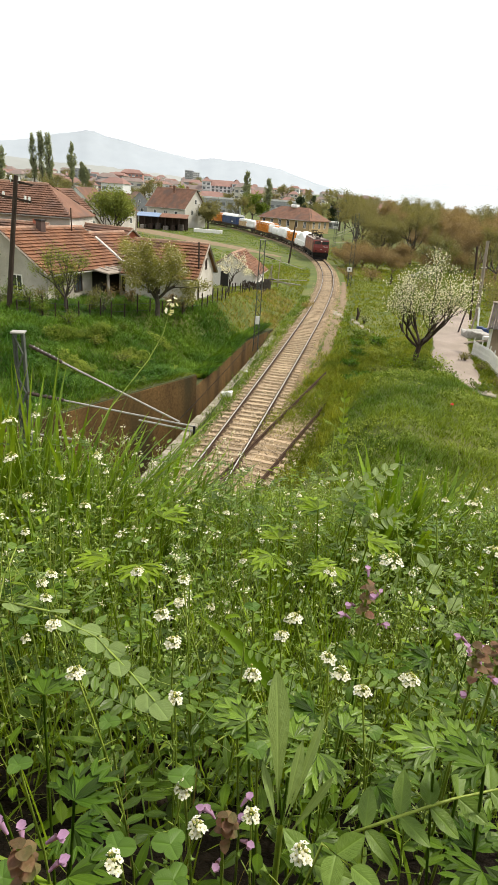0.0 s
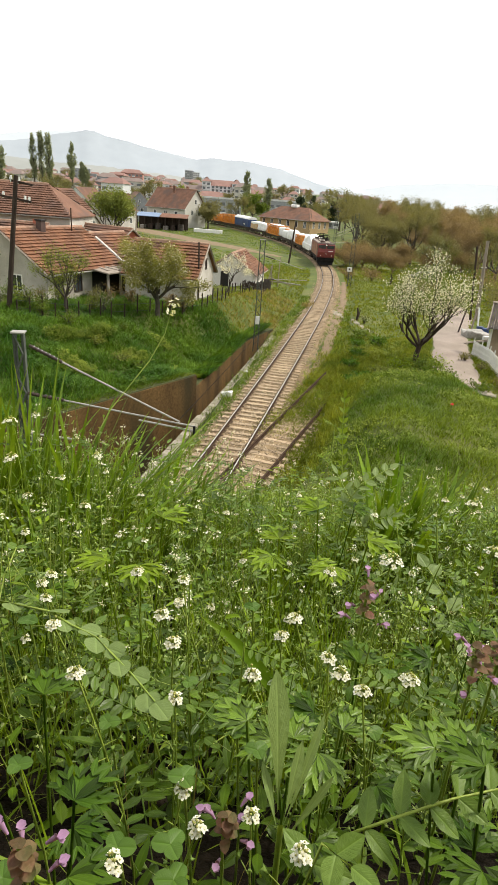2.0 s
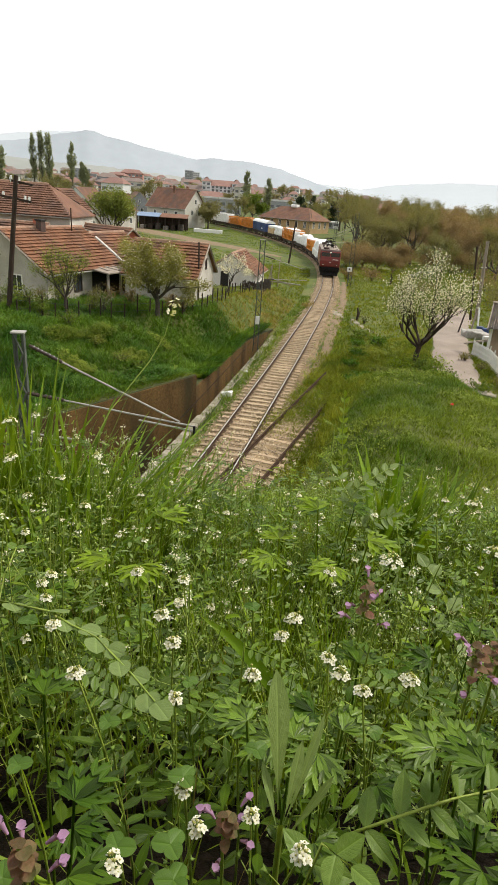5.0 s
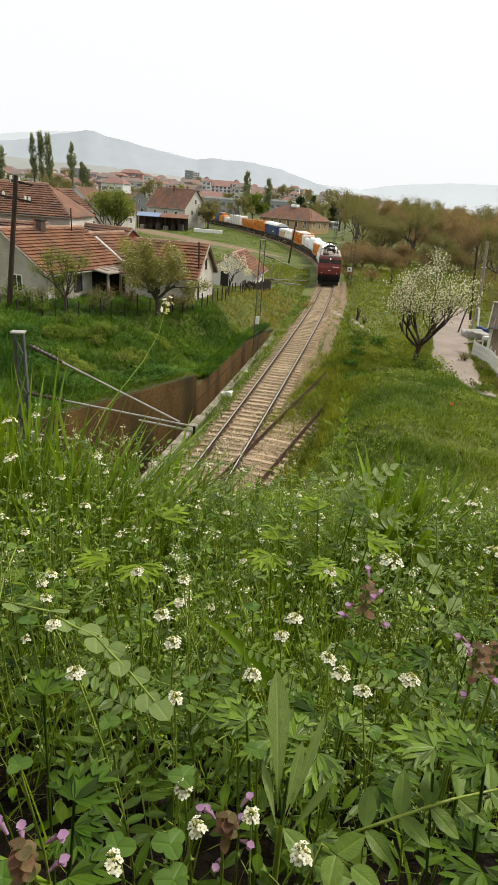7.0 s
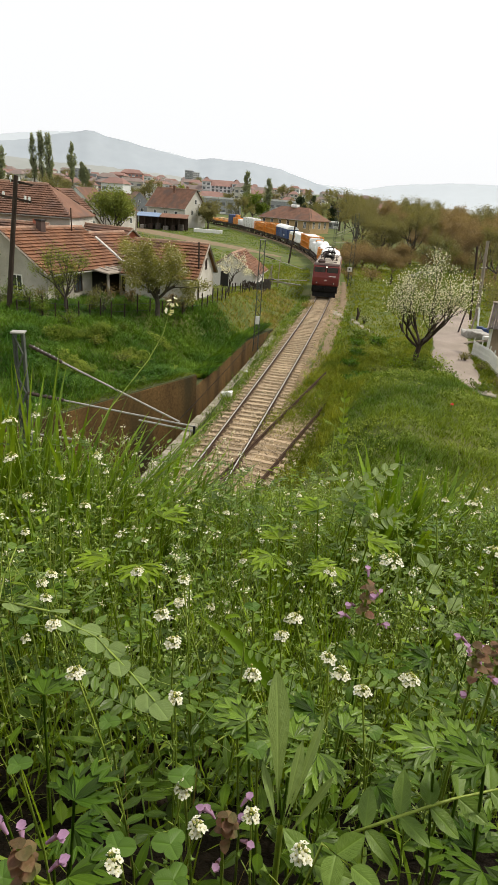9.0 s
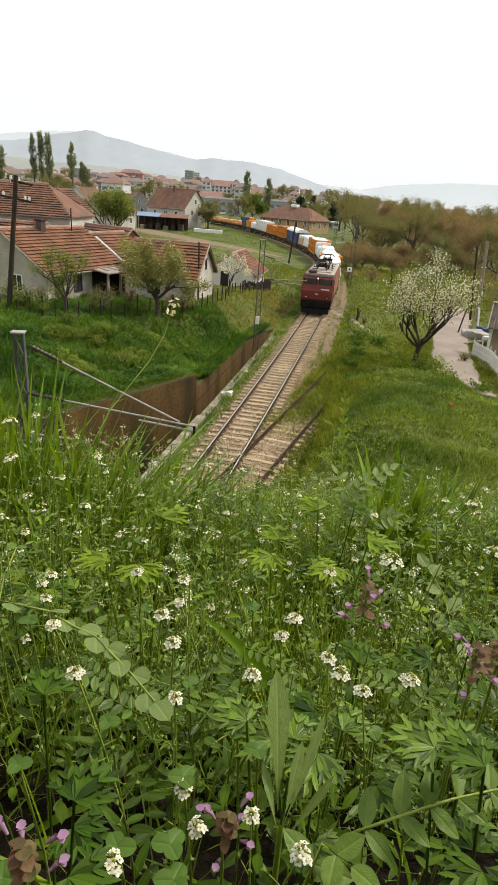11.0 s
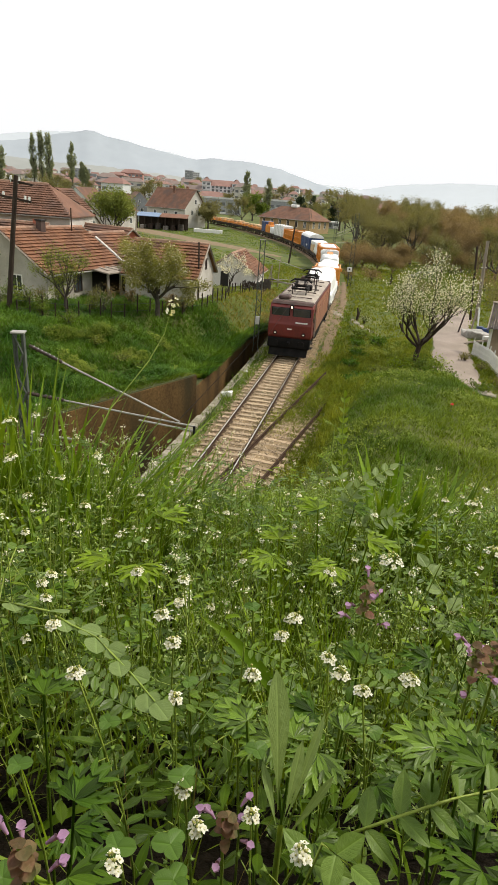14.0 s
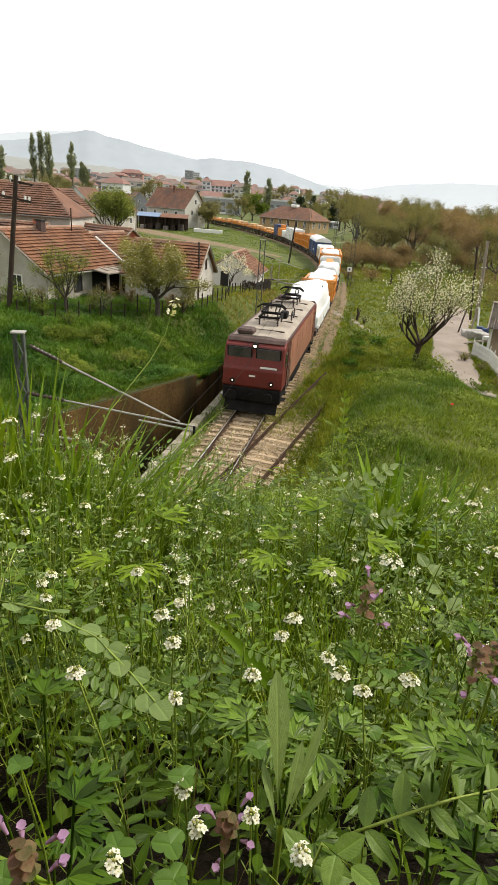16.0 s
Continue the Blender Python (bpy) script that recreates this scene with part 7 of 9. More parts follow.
# shrubs on the banks, by the gardens and round the lane
rnd = random.Random(11)
for x, y, w, h, lf, n, sz in ((10.6, 36.9, 2.6, 1.1, M_TREE, 900, 0.07), (9.2, 37.4, 2.4, 0.9, M_YOUNG, 700, 0.06), (11.6, 35.6, 2.2, 0.8, M_TREE, 700, 0.07), (8.0, 36.0, 2.0, 0.7, M_TREE_PALE, 500, 0.06), (12.0, 38.2, 1.6, 1.2, M_YOUNG, 500, 0.06),
                              (13.6, 33.9, 1.6, 0.7, M_TREE, 500, 0.07), (15.4, 35.4, 1.5, 0.8, M_TREE_OLIVE, 400, 0.06), (15.0, 41.5, 1.0, 0.6, M_TREE_OLIVE, 300, 0.05), (15.3, 39.0, 0.9, 0.5, M_TREE_OLIVE, 260, 0.05), (8.2, 47.0, 2.4, 0.9, M_TREE, 600, 0.07),
                              (16.5, 70.0, 4.0, 1.6, M_TREE_PALE, 700, 0.10), (20.5, 76.0, 4.0, 1.8, M_TREE_OLIVE, 700, 0.10), (24.0, 72.0, 4.5, 2.2, M_TREE_PALE, 800, 0.10), (26.5, 66.0, 4.0, 2.4, M_TREE_OLIVE, 800, 0.10), (29.0, 74.0, 5.0, 2.6, M_TREE_OLIVE, 800, 0.11), (24, 86, 5, 2.4, M_TREE, 800, 0.11), (16, 88, 4, 1.8, M_TREE_BROWN, 700, 0.11), (31, 84, 5, 3.0, M_TREE_BROWN, 800, 0.11), (13.0, 92, 3.5, 1.5, M_TREE_BROWN, 600, 0.1), (36, 80, 6, 4.0, M_TREE_BROWN, 900, 0.13),
                              (25.5, 56.0, 3.0, 2.2, M_TREE_OLIVE, 600, 0.09), (-9.3, 33.5, 1.5, 0.7, M_TREE_PALE, 420, 0.055), (-7.4, 31.8, 1.4, 0.6, M_TREE_PALE, 380, 0.055), (-6.4, 31.2, 1.1, 0.5, M_TREE, 300, 0.05), (-8.3, 36.2, 0.8, 0.5, M_TREE, 260, 0.05), (-11.3, 35.0, 1.6, 0.8, M_TREE, 420, 0.06), (-13.5, 36.6, 2.0, 1.1, M_TREE, 520, 0.06), (-15.0, 38.4, 1.8, 1.3, M_TREE_PALE, 460, 0.06),
                              (-11.0, 39.2, 1.3, 1.0, M_TREE_PALE, 380, 0.06), (-5.4, 42.4, 1.6, 1.2, M_TREE_OLIVE, 420, 0.06), (-9.0, 41.6, 1.4, 1.2, M_TREE_BROWN, 420, 0.06), (-6.2, 41.6, 1.5, 1.3, M_TREE_BROWN, 420, 0.06), (-0.7, 41.0, 1.0, 0.9, M_TREE, 300, 0.06), (-1.4, 37.4, 1.2, 0.9, M_TREE, 340, 0.06), (-2.3, 34.6, 1.0, 0.8, M_TREE, 300, 0.06),
                              (-13.6, 40.4, 1.6, 1.4, M_TREE_PALE, 480, 0.06), (-11.6, 42.0, 1.3, 1.2, M_TREE_OLIVE, 420, 0.06), (-16.6, 39.6, 1.6, 1.6, M_TREE, 520, 0.06), (-14.6, 39.4, 1.2, 1.1, M_TREE_BROWN, 380, 0.06), (-10.4, 41.0, 1.0, 1.3, M_TREE_BROWN, 380, 0.05), (-44, 120, 5, 2.2, M_TREE, 500, 0.15), (-36, 140, 6, 2.4, M_TREE_OLIVE, 500, 0.16), (5.0, 62.0, 1.4, 0.7, M_GRASS_DRY, 300, 0.06)):
    bush("leafy green shrub growing wild", x, y, w, h, rnd.randint(0, 9999), lf, n, sz)
# dark shrubs; those added behind the mound stand in for a shaded hollow
for x, y, w, h in ((9.3, 33.7, 1.6, 1.0), (10.3, 34.0, 1.7, 1.1), (11.2, 34.3, 1.5, 0.9), (8.3, 33.9, 1.3, 0.7), (6.6, 34.6, 1.2, 0.6), (7.2, 40.5, 1.4, 0.6), (6.3, 37.5, 1.2, 0.6), (5.6, 33.0, 1.0, 0.5), (7.6, 44.0, 1.5, 0.7), (9.4, 44.5, 1.6, 0.8)):
    bush("dark green bramble shrub in a hollow", x, y, w, h, rnd.randint(0, 9999), M_GRASS_LUSH, 520, 0.065, group="brambles of the meadow", name="bramble_bush")
for x, y, w, h in ((-10.2, 38.9, 1.5, 1.6), (-13.9, 37.6, 1.6, 1.3), (9.6, 53.5, 1.2, 0.8), (-17.4, 39.4, 2.0, 1.8)):
    bush("shrub in white blossom beside a fence", x, y, w, h, rnd.randint(0, 9999), M_TREE, 320, 0.05, M_BLOSSOM, 260, group="blossoming shrubs", name="blossom_bush")


# ---------------------------------------------------------------- grass of the banks and meadows
M_YOUNG_WEED = leaf_mat("light_meadow_weed", (0.125, 0.175, 0.016), (0.215, 0.265, 0.030), 0.4, 0.3, 0.4, 0.6, 0.15)


def meadow(name, label, spots, hgt, wid, material, seed, blades=4, lean=0.5):
    """Tufts of a few broad blades at the given places."""
    rnd = random.Random(seed)
    s = Soup()
    zs = ground_z([p[0] for p in spots], [p[1] for p in spots])
    for (x, y), z in zip(spots, zs):
        k = rnd.uniform(0.6, 1.35) * (1 + 0.7 * noise.noise(Vector((x * 0.45, y * 0.45, seed))) + 0.4 * noise.noise(Vector((x * 1.6, y * 1.6, seed))))
        for _ in range(blades):
            a, r = rnd.uniform(0, 6.28), rnd.uniform(0.1, 1) * lean
            h = hgt * k * rnd.uniform(0.6, 1.2)
            b = Vector((x + rnd.gauss(0, 0.07), y + rnd.gauss(0, 0.07), z - 0.03))
            d = Vector((math.cos(a) * r, math.sin(a) * r, 1)) * h
            w = wid * rnd.uniform(0.7, 1.3)
            sd = Vector((-math.sin(a + 0.7), math.cos(a + 0.7), 0)) * w * 0.5
            i = len(s.v)
            m = b + d * 0.6
            t = b + d + Vector((math.cos(a), math.sin(a), -0.3)) * h * 0.25
            s.v += [b - sd, b + sd, m + sd * 0.8, m - sd * 0.8, t]
            s.f += [(i, i + 1, i + 2, i + 3), (i + 3, i + 2, i + 4)]
    return tagged(new(name, s.mesh(name, material)), label, "grass", kind="stuff")


def scatter(seed, n, x0, x1, y0, y1, keep):
    r = np.random.RandomState(seed)
    x, y = r.uniform(x0, x1, n), r.uniform(y0, y1, n)
    m = keep(x, y, offset_of(x, y), r)
    return list(zip(x[m].tolist(), y[m].tolist()))


def off_lane(x, y):
    lx = np.interp(y, [32, 36, 39.5, 45, 52, 59, 64, 69], [12.6, 12.9, 13.6, 15.0, 17.0, 19.3, 20.9, 22.2])
    return (np.abs(x - lx) > 1.55) | (y > 69) | (y < 32.5)


LEFT = scatter(1, 42000, -17, 1.5, 20, 46, lambda x, y, u, r: (x < np.interp(y, WLY, WLX) - 0.35) & (u < -2.6))
LEFT2 = scatter(2, 16000, -12, 8, 44, 100, lambda x, y, u, r: (u < -2.7) & ((y > 50) | (x < np.interp(y, WLY, WLX) - 0.35)))
RIGHT = scatter(3, 52000, 1, 21, 12, 48, lambda x, y, u, r: (u > np.interp(y, [18, 28, 34, 40], [3.9, 3.8, 3.0, 2.6])) & off_lane(x, y) & ((u > 4.6) | (r.uniform(size=len(x)) < 0.6)))
RIGHT2 = scatter(4, 26000, 5, 40, 46, 105, lambda x, y, u, r: (u > 2.5) & off_lane(x, y))
VERGE = scatter(5, 30000, -5, 9, 18, 70, lambda x, y, u, r: ((u < -1.12) & (u > np.where(y > 32.5, -2.55, -2.12)) | (u > 1.25) & (u < 3.6) & (y > 26)) & (r.uniform(size=len(x)) < np.where((u > 0) & (u < 2.6), 0.18, 0.75)))
SIDING = scatter(6, 5000, 0, 8, 24, 42, lambda x, y, u, r: (u > 1.9) & (u < 4.5) & (r.uniform(size=len(x)) < np.interp(y, [25, 36], [0.05, 0.9])))
FAR = scatter(7, 26000, -60, 10, 95, 200, lambda x, y, u, r: (u < -2.7) & (np.abs((y - 118) - (3.5 - x) * 1.31) > 9))
FAR2 = scatter(8, 14000, 8, 60, 90, 150, lambda x, y, u, r: u > 2.7)
DRY = scatter(9, 5200, -5, 4, 44, 66, lambda x, y, u, r: (u < -2.7) & (u > -6.5) & (r.uniform(size=len(x)) < 0.8))
meadow("bank_grass", "lush green grass on a bank", LEFT, 0.30, 0.034, M_GRASS_LUSH, 1, 4, 0.9)
meadow("bank_grass", "rough green grass along the cutting", LEFT2, 0.26, 0.045, M_GRASS_MID, 2, 3)
meadow("meadow_grass", "fresh green grass over a mound", [p for p in RIGHT if p[1] < 33.2], 0.22, 0.028, M_GRASS_BANK, 3, 4, 0.9)
meadow("meadow_grass", "dull green meadow grass in uneven tufts", [p for p in RIGHT if p[1] >= 33.2], 0.22, 0.032, M_GRASS_MID, 13, 4, 0.9)
meadow("meadow_grass", "green meadow grass in uneven tufts", RIGHT2, 0.26, 0.05, M_GRASS_MID, 4, 3)
meadow("verge_weeds", "low weeds on the ballast's edge", VERGE, 0.27, 0.028, M_GRASS_BANK, 5, 4, 0.9)
meadow("siding_weeds", "weeds growing through a siding", SIDING, 0.34, 0.03, M_GRASS_MID, 6, 4, 0.8)
meadow("field_grass", "green grass of the far fields", FAR, 0.12, 0.16, M_GRASS_BANK, 7, 3)
meadow("field_grass", "green grass of the far fields", FAR2, 0.20, 0.15, M_GRASS_MID, 8, 2)
HILL = scatter(10, 15000, -6, 11, 3.2, 15, lambda x, y, u, r: (u > 3.0) | (y < 6.4))
DRY2 = scatter(12, 1500, 4, 22, 26, 75, lambda x, y, u, r: (u > 2.6) & (np.sin(x * 0.9 + y * 0.37) + np.cos(y * 0.6 - x * 0.5) > 0.7) & off_lane(x, y))
meadow("bank_grass", "green grass on the camera's bank", HILL, 0.26, 0.014, M_GRASS_BANK, 10, 5, 0.8)
meadow("dry_grass", "yellowed grass patches in the meadow", DRY2, 0.16, 0.03, M_GRASS_DRY, 12, 3, 0.9)
meadow("dry_grass", "patch of yellowed grass on the bank", DRY, 0.26, 0.04, M_GRASS_DRY, 9, 3, 0.8)


def stones(name, label, spots, size, seed):
    rnd = random.Random(seed)
    s = Soup()
    for x, y, z in spots:
        k = len(s.v)
        r = size * rnd.uniform(0.5, 1.4)
        for dx, dy, dz in ((1, 0, 0), (-1, 0, 0), (0, 1, 0), (0, -1, 0), (0, 0, 0.9), (0, 0, -0.6)):
            s.v.append(Vector((x + dx * r * rnd.uniform(0.6, 1.2), y + dy * r * rnd.uniform(0.6, 1.2), z + dz * r * rnd.uniform(0.5, 1.0))))
        s.f += [(k + a, k + b, k + c) for a, b, c in ((0, 2, 4), (2, 1, 4), (1, 3, 4), (3, 0, 4), (2, 0, 5), (1, 2, 5), (3, 1, 5), (0, 3, 5))]
    return tagged(new(name, s.mesh(name, M_BALLAST, False)), label, "stones", kind="stuff")


rnd = random.Random(17)
pts = []
for _ in range(15000):
    s = rnd.random() ** 1.7 * 70
    u = rnd.gauss(0, 1.0)
    if abs(u) > 2.0:
        u = rnd.uniform(-1.6, 1.6)
    x, y, _h = on_line(s, u)
    pts.append((x, y, -0.17 - max(0, abs(u) - 1.3) * 0.22))
stones("ballast_stones", "loose pale ballast stones", pts, 0.045, 3)
pts = []
for _ in range(2600):
    d, u = rnd.uniform(-4, 10), rnd.uniform(-0.6, 2.2)
    x, y, _h = side_line(d, u)
    pts.append((x, y, -0.19))
stones("ballast_stones", "loose pale stones round the siding", pts, 0.05, 4)


# weeds that creep over the siding and its edge
EDGE = []
for _ in range(13000):
    d, u = rnd.uniform(-6, 20), rnd.uniform(-0.7, 3.2)
    thin = 1.0 if u > 1.68 else min(1, max(0.0, (d - 2.5) / 4)) * 0.8
    if rnd.random() < thin and abs(u - 1.5) > 0.12:
        EDGE.append(side_line(d, u)[:2])
meadow("siding_weeds", "rough weeds creeping over the siding's edge", EDGE, 0.33, 0.026, M_GRASS_MID, 21, 4, 0.9)
MOUND = scatter(22, 7000, 3, 20, 14, 46, lambda x, y, u, r: (u > 4.2) & off_lane(x, y) & (np.sin(x * 0.55 + 1.2 * np.sin(y * 0.31)) + np.sin(y * 0.42 + x * 0.2) > 0.25))
meadow("meadow_weeds", "lighter leafy weeds in patches over the meadow", MOUND, 0.24, 0.034, M_GRASS_BANK, 23, 4, 1.0)


def overhang(n, seed):
    """Grass that hangs over the edge of the drain's wall."""
    rnd = random.Random(seed)
    s = Soup()
    for _ in range(n):
        y = rnd.uniform(17, 50)
        x = float(np.interp(y, WLY, WLX)) - rnd.uniform(0.02, 0.9)
        z = gz(float(np.interp(y, WLY, WLX)) - 0.8, y)
        a = rnd.gauss(-0.6, 0.7)
        s.blade(Vector((x, y, z - 0.05)), (math.cos(a) * rnd.uniform(0.4, 1.6), math.sin(a)), rnd.uniform(0.15, 0.42), rnd.uniform(0.02, 0.035), rnd.uniform(0.4, 1.6), 4, rnd.uniform(-0.5, 0.5))
    return tagged(new("bank_grass", s.mesh("bank_grass", M_GRASS_BANK)), "green grass hanging over the wall's top", "grass", kind="stuff")


overhang(9000, 31)


def hanging(n, seed):
    """Longer grass and weeds that hide the top of the wall past its corner."""
    rnd = random.Random(seed)
    s = Soup()
    for _ in range(n):
        y = rnd.uniform(33.0, 49)
        x = float(np.interp(y, WLY, WLX)) - rnd.uniform(-0.10, 0.8)
        z = gz(float(np.interp(y, WLY, WLX)) - 0.8, y)
        a = rnd.gauss(-0.3, 0.6)
        s.blade(Vector((x, y, z - 0.05)), (math.cos(a) * rnd.uniform(0.6, 2.0), math.sin(a)), rnd.uniform(0.3, 0.85), rnd.uniform(0.03, 0.06), rnd.uniform(1.0, 2.4), 6, rnd.uniform(-0.5, 0.5))
    return tagged(new("bank_grass", s.mesh("bank_grass", M_GRASS_LUSH)), "long dark green grass hanging down a wall", "grass", kind="stuff")


hanging(8000, 33)


def herbs(name, label, spots, size, tall, material, seed, per=9):
    """Small leafy plants: a handful of short broad leaves at each place."""
    rnd = random.Random(seed)
    s = Soup()
    zs = ground_z([p[0] for p in spots], [p[1] for p in spots])
    for (x, y), z in zip(spots, zs):
        h = tall * rnd.uniform(0.5, 1.3)
        for _ in range(per):
            a = rnd.uniform(0, 6.28)
            f = rnd.random()
            c = Vector((x + math.cos(a) * 0.10 * rnd.random(), y + math.sin(a) * 0.10 * rnd.random(), z + 0.10 + h * f))
            s.leaflet(c, Vector((math.cos(a), math.sin(a), rnd.uniform(0.0, 0.7))), Vector((0, 0, 1)), size * rnd.uniform(0.6, 1.3), size * rnd.uniform(0.3, 0.6), 0.1, 0.2)
    return tagged(new(name, s.mesh(name, material)), label, "wild plants", kind="stuff")


def patches(x, y, f, cut):
    return np.sin(x * f + 1.7 * np.sin(y * f * 0.6)) + np.sin(y * f * 0.8 + 1.3 * np.sin(x * f * 0.5)) > cut


HERB_R = scatter(41, 9000, 3, 20, 14, 46, lambda x, y, u, r: (u > 4.0) & off_lane(x, y) & patches(x, y, 0.8, 0.1))
herbs("meadow_herbs", "pale leafy weeds in patches over the meadow", HERB_R, 0.10, 0.14, M_YOUNG_WEED, 42, 6)
HERB_L = scatter(43, 9000, -16, 1.0, 20, 46, lambda x, y, u, r: (x < np.interp(y, WLY, WLX) - 0.4) & patches(x, y, 1.1, 0.5))
herbs("bank_herbs", "dark leafy weed clumps on the bank", HERB_L, 0.12, 0.26, M_GRASS_LUSH, 44, 7)
HERB_P = scatter(47, 6000, -12, -4.5, 29, 37, lambda x, y, u, r: (x < np.interp(y, WLY, WLX) - 0.4) & patches(x, y, 1.7, 0.9))
herbs("bank_herbs", "pale broad-leaved weeds in clumps on the bank", HERB_P, 0.12, 0.34, M_YOUNG_WEED, 48, 7)
HERB_S = scatter(45, 2600, -1, 8, 20, 40, lambda x, y, u, r: (u > 1.4) & (u < 5.0) & (y > 27) & patches(x, y, 2.3, 0.0))
herbs("siding_weeds", "leafy weeds in tufts beside the siding", HERB_S, 0.09, 0.20, M_GRASS_MID, 46, 7)


# ---------------------------------------------------------------- the flowering bank at the camera's feet
M_GRASS_TALL = leaf_mat("tall_grass_blade", (0.110, 0.205, 0.012), (0.215, 0.315, 0.024), sub=0.35, rough=0.40, spec=0.3)
M_PALE = leaf_mat("pale_downy_leaf", (0.088, 0.154, 0.016), (0.145, 0.220, 0.032), 14, 0.24, 0.2, 0.45, 0.30, veins=0.3)
M_CLOVER = leaf_mat("waxy_clover_leaf", (0.052, 0.114, 0.010), (0.090, 0.160, 0.018), 9, 0.25, 0.2, 0.45, 0.26, veins=0.2)
M_POD = leaf_mat("pale_green_seed_pod", (0.24, 0.32, 0.08), (0.40, 0.47, 0.16), 30, 0.25, 0.3, 0.45, 0.4)


def ease(a, b, v):
    t = min(1.0, max(0.0, (v - a) / (b - a)))
    return t * t * (3 - 2 * t)


def turf_z(x, y):
    """The bank at the camera's feet, with a brow before it falls to the track."""
    return 9.31 - 0.5 * y + 0.02 * x + 0.20 * ease(0.7, 1.3, y) * (1 - ease(1.6, 2.5, y))


def spread_near(seed, n, y1=2.5, clear=0.30):
    """Places on the near slope, thinning out with distance, none right under the lens."""
    rnd = random.Random(seed)
    out = []
    while len(out) < n:
        y = 0.06 + (y1 - 0.06) * rnd.random() ** 1.15
        w = 0.34 + 0.50 * y
        x = rnd.uniform(-w, w)
        if math.hypot(x, y) > clear * 0.6:
            out.append((x, y))
    return out


def pinnate(s, rs, rnd, base, along, up, length, pairs, lw, ll):
    """A compound leaf: a stalk with opposite leaflets and a tendril."""
    along, up = along.normalized(), up.normalized()
    side = along.cross(up).normalized()
    pts = [base + along * (length * t) - up * (0.20 * length * t * t) for t in (0, 0.35, 0.7, 1.0)]
    rs.stem(pts, 0.0011, 0.0006, 3)
    for i in range(pairs):
        t = 0.14 + 0.82 * i / pairs
        p = base + along * (length * t) - up * (0.20 * length * t * t)
        k = 1 - 0.45 * abs(t - 0.45)
        for q in (-1, 1):
            d = (side * q + along * rnd.uniform(0.25, 0.55) + up * rnd.uniform(-0.15, 0.3)).normalized()
            s.fine_leaf(p, d, up + Vector((rnd.gauss(0, 0.25), rnd.gauss(0, 0.25), 0)), ll * k * rnd.uniform(0.9, 1.1), lw * k, 0.12, rnd.uniform(0.0, 0.25))
    d = (along - up * 0.4).normalized()
    s.fine_leaf(base + along * length - up * 0.2 * length, d, up, ll * 0.8, lw * 0.8, 0.08, 0.1)


def vetch_plant(seed, h, leaves, ll=0.021, lw=0.0095, length=0.085, young=False):
    rnd = random.Random(seed)
    t = thing("vetch", Matrix(), "vetch with paired grey-green leaflets among grass" if not young else "young yellow-green vetch shoot among grass", "wild plant", "vetches of the bank")
    st = Soup()
    a0 = rnd.uniform(0, 6.28)
    ln = Vector((math.cos(a0), math.sin(a0), 0)) * rnd.uniform(0.05, 0.3)
    pts = [Vector((0, 0, -0.02))]
    for i in range(1, 7):
        f = i / 6
        pts.append(Vector((ln.x * f * h + rnd.gauss(0, 0.006), ln.y * f * h + rnd.gauss(0, 0.006), h * f)))
    st.stem(pts, 0.0018, 0.0010, 4)
    st.part("stem", M_STEM, t)
    for i in range(leaves):
        s = Soup()
        f = 0.2 + 0.78 * i / max(1, leaves - 1)
        p = pts[0].lerp(pts[-1], f)
        a = a0 + i * 2.4 + rnd.gauss(0, 0.3)
        d = Vector((math.cos(a), math.sin(a), rnd.uniform(0.1, 0.7)))
        k = 1.0 - 0.35 * max(0, f - 0.6) / 0.4
        pinnate(s, s, rnd, p, d, Vector((0, 0, 1)) - d * 0.3, length * k, rnd.choice((4, 5, 6)), lw * k, ll * k)
        s.part("leaf", M_YOUNG if young else M_VETCH, t)
    return t


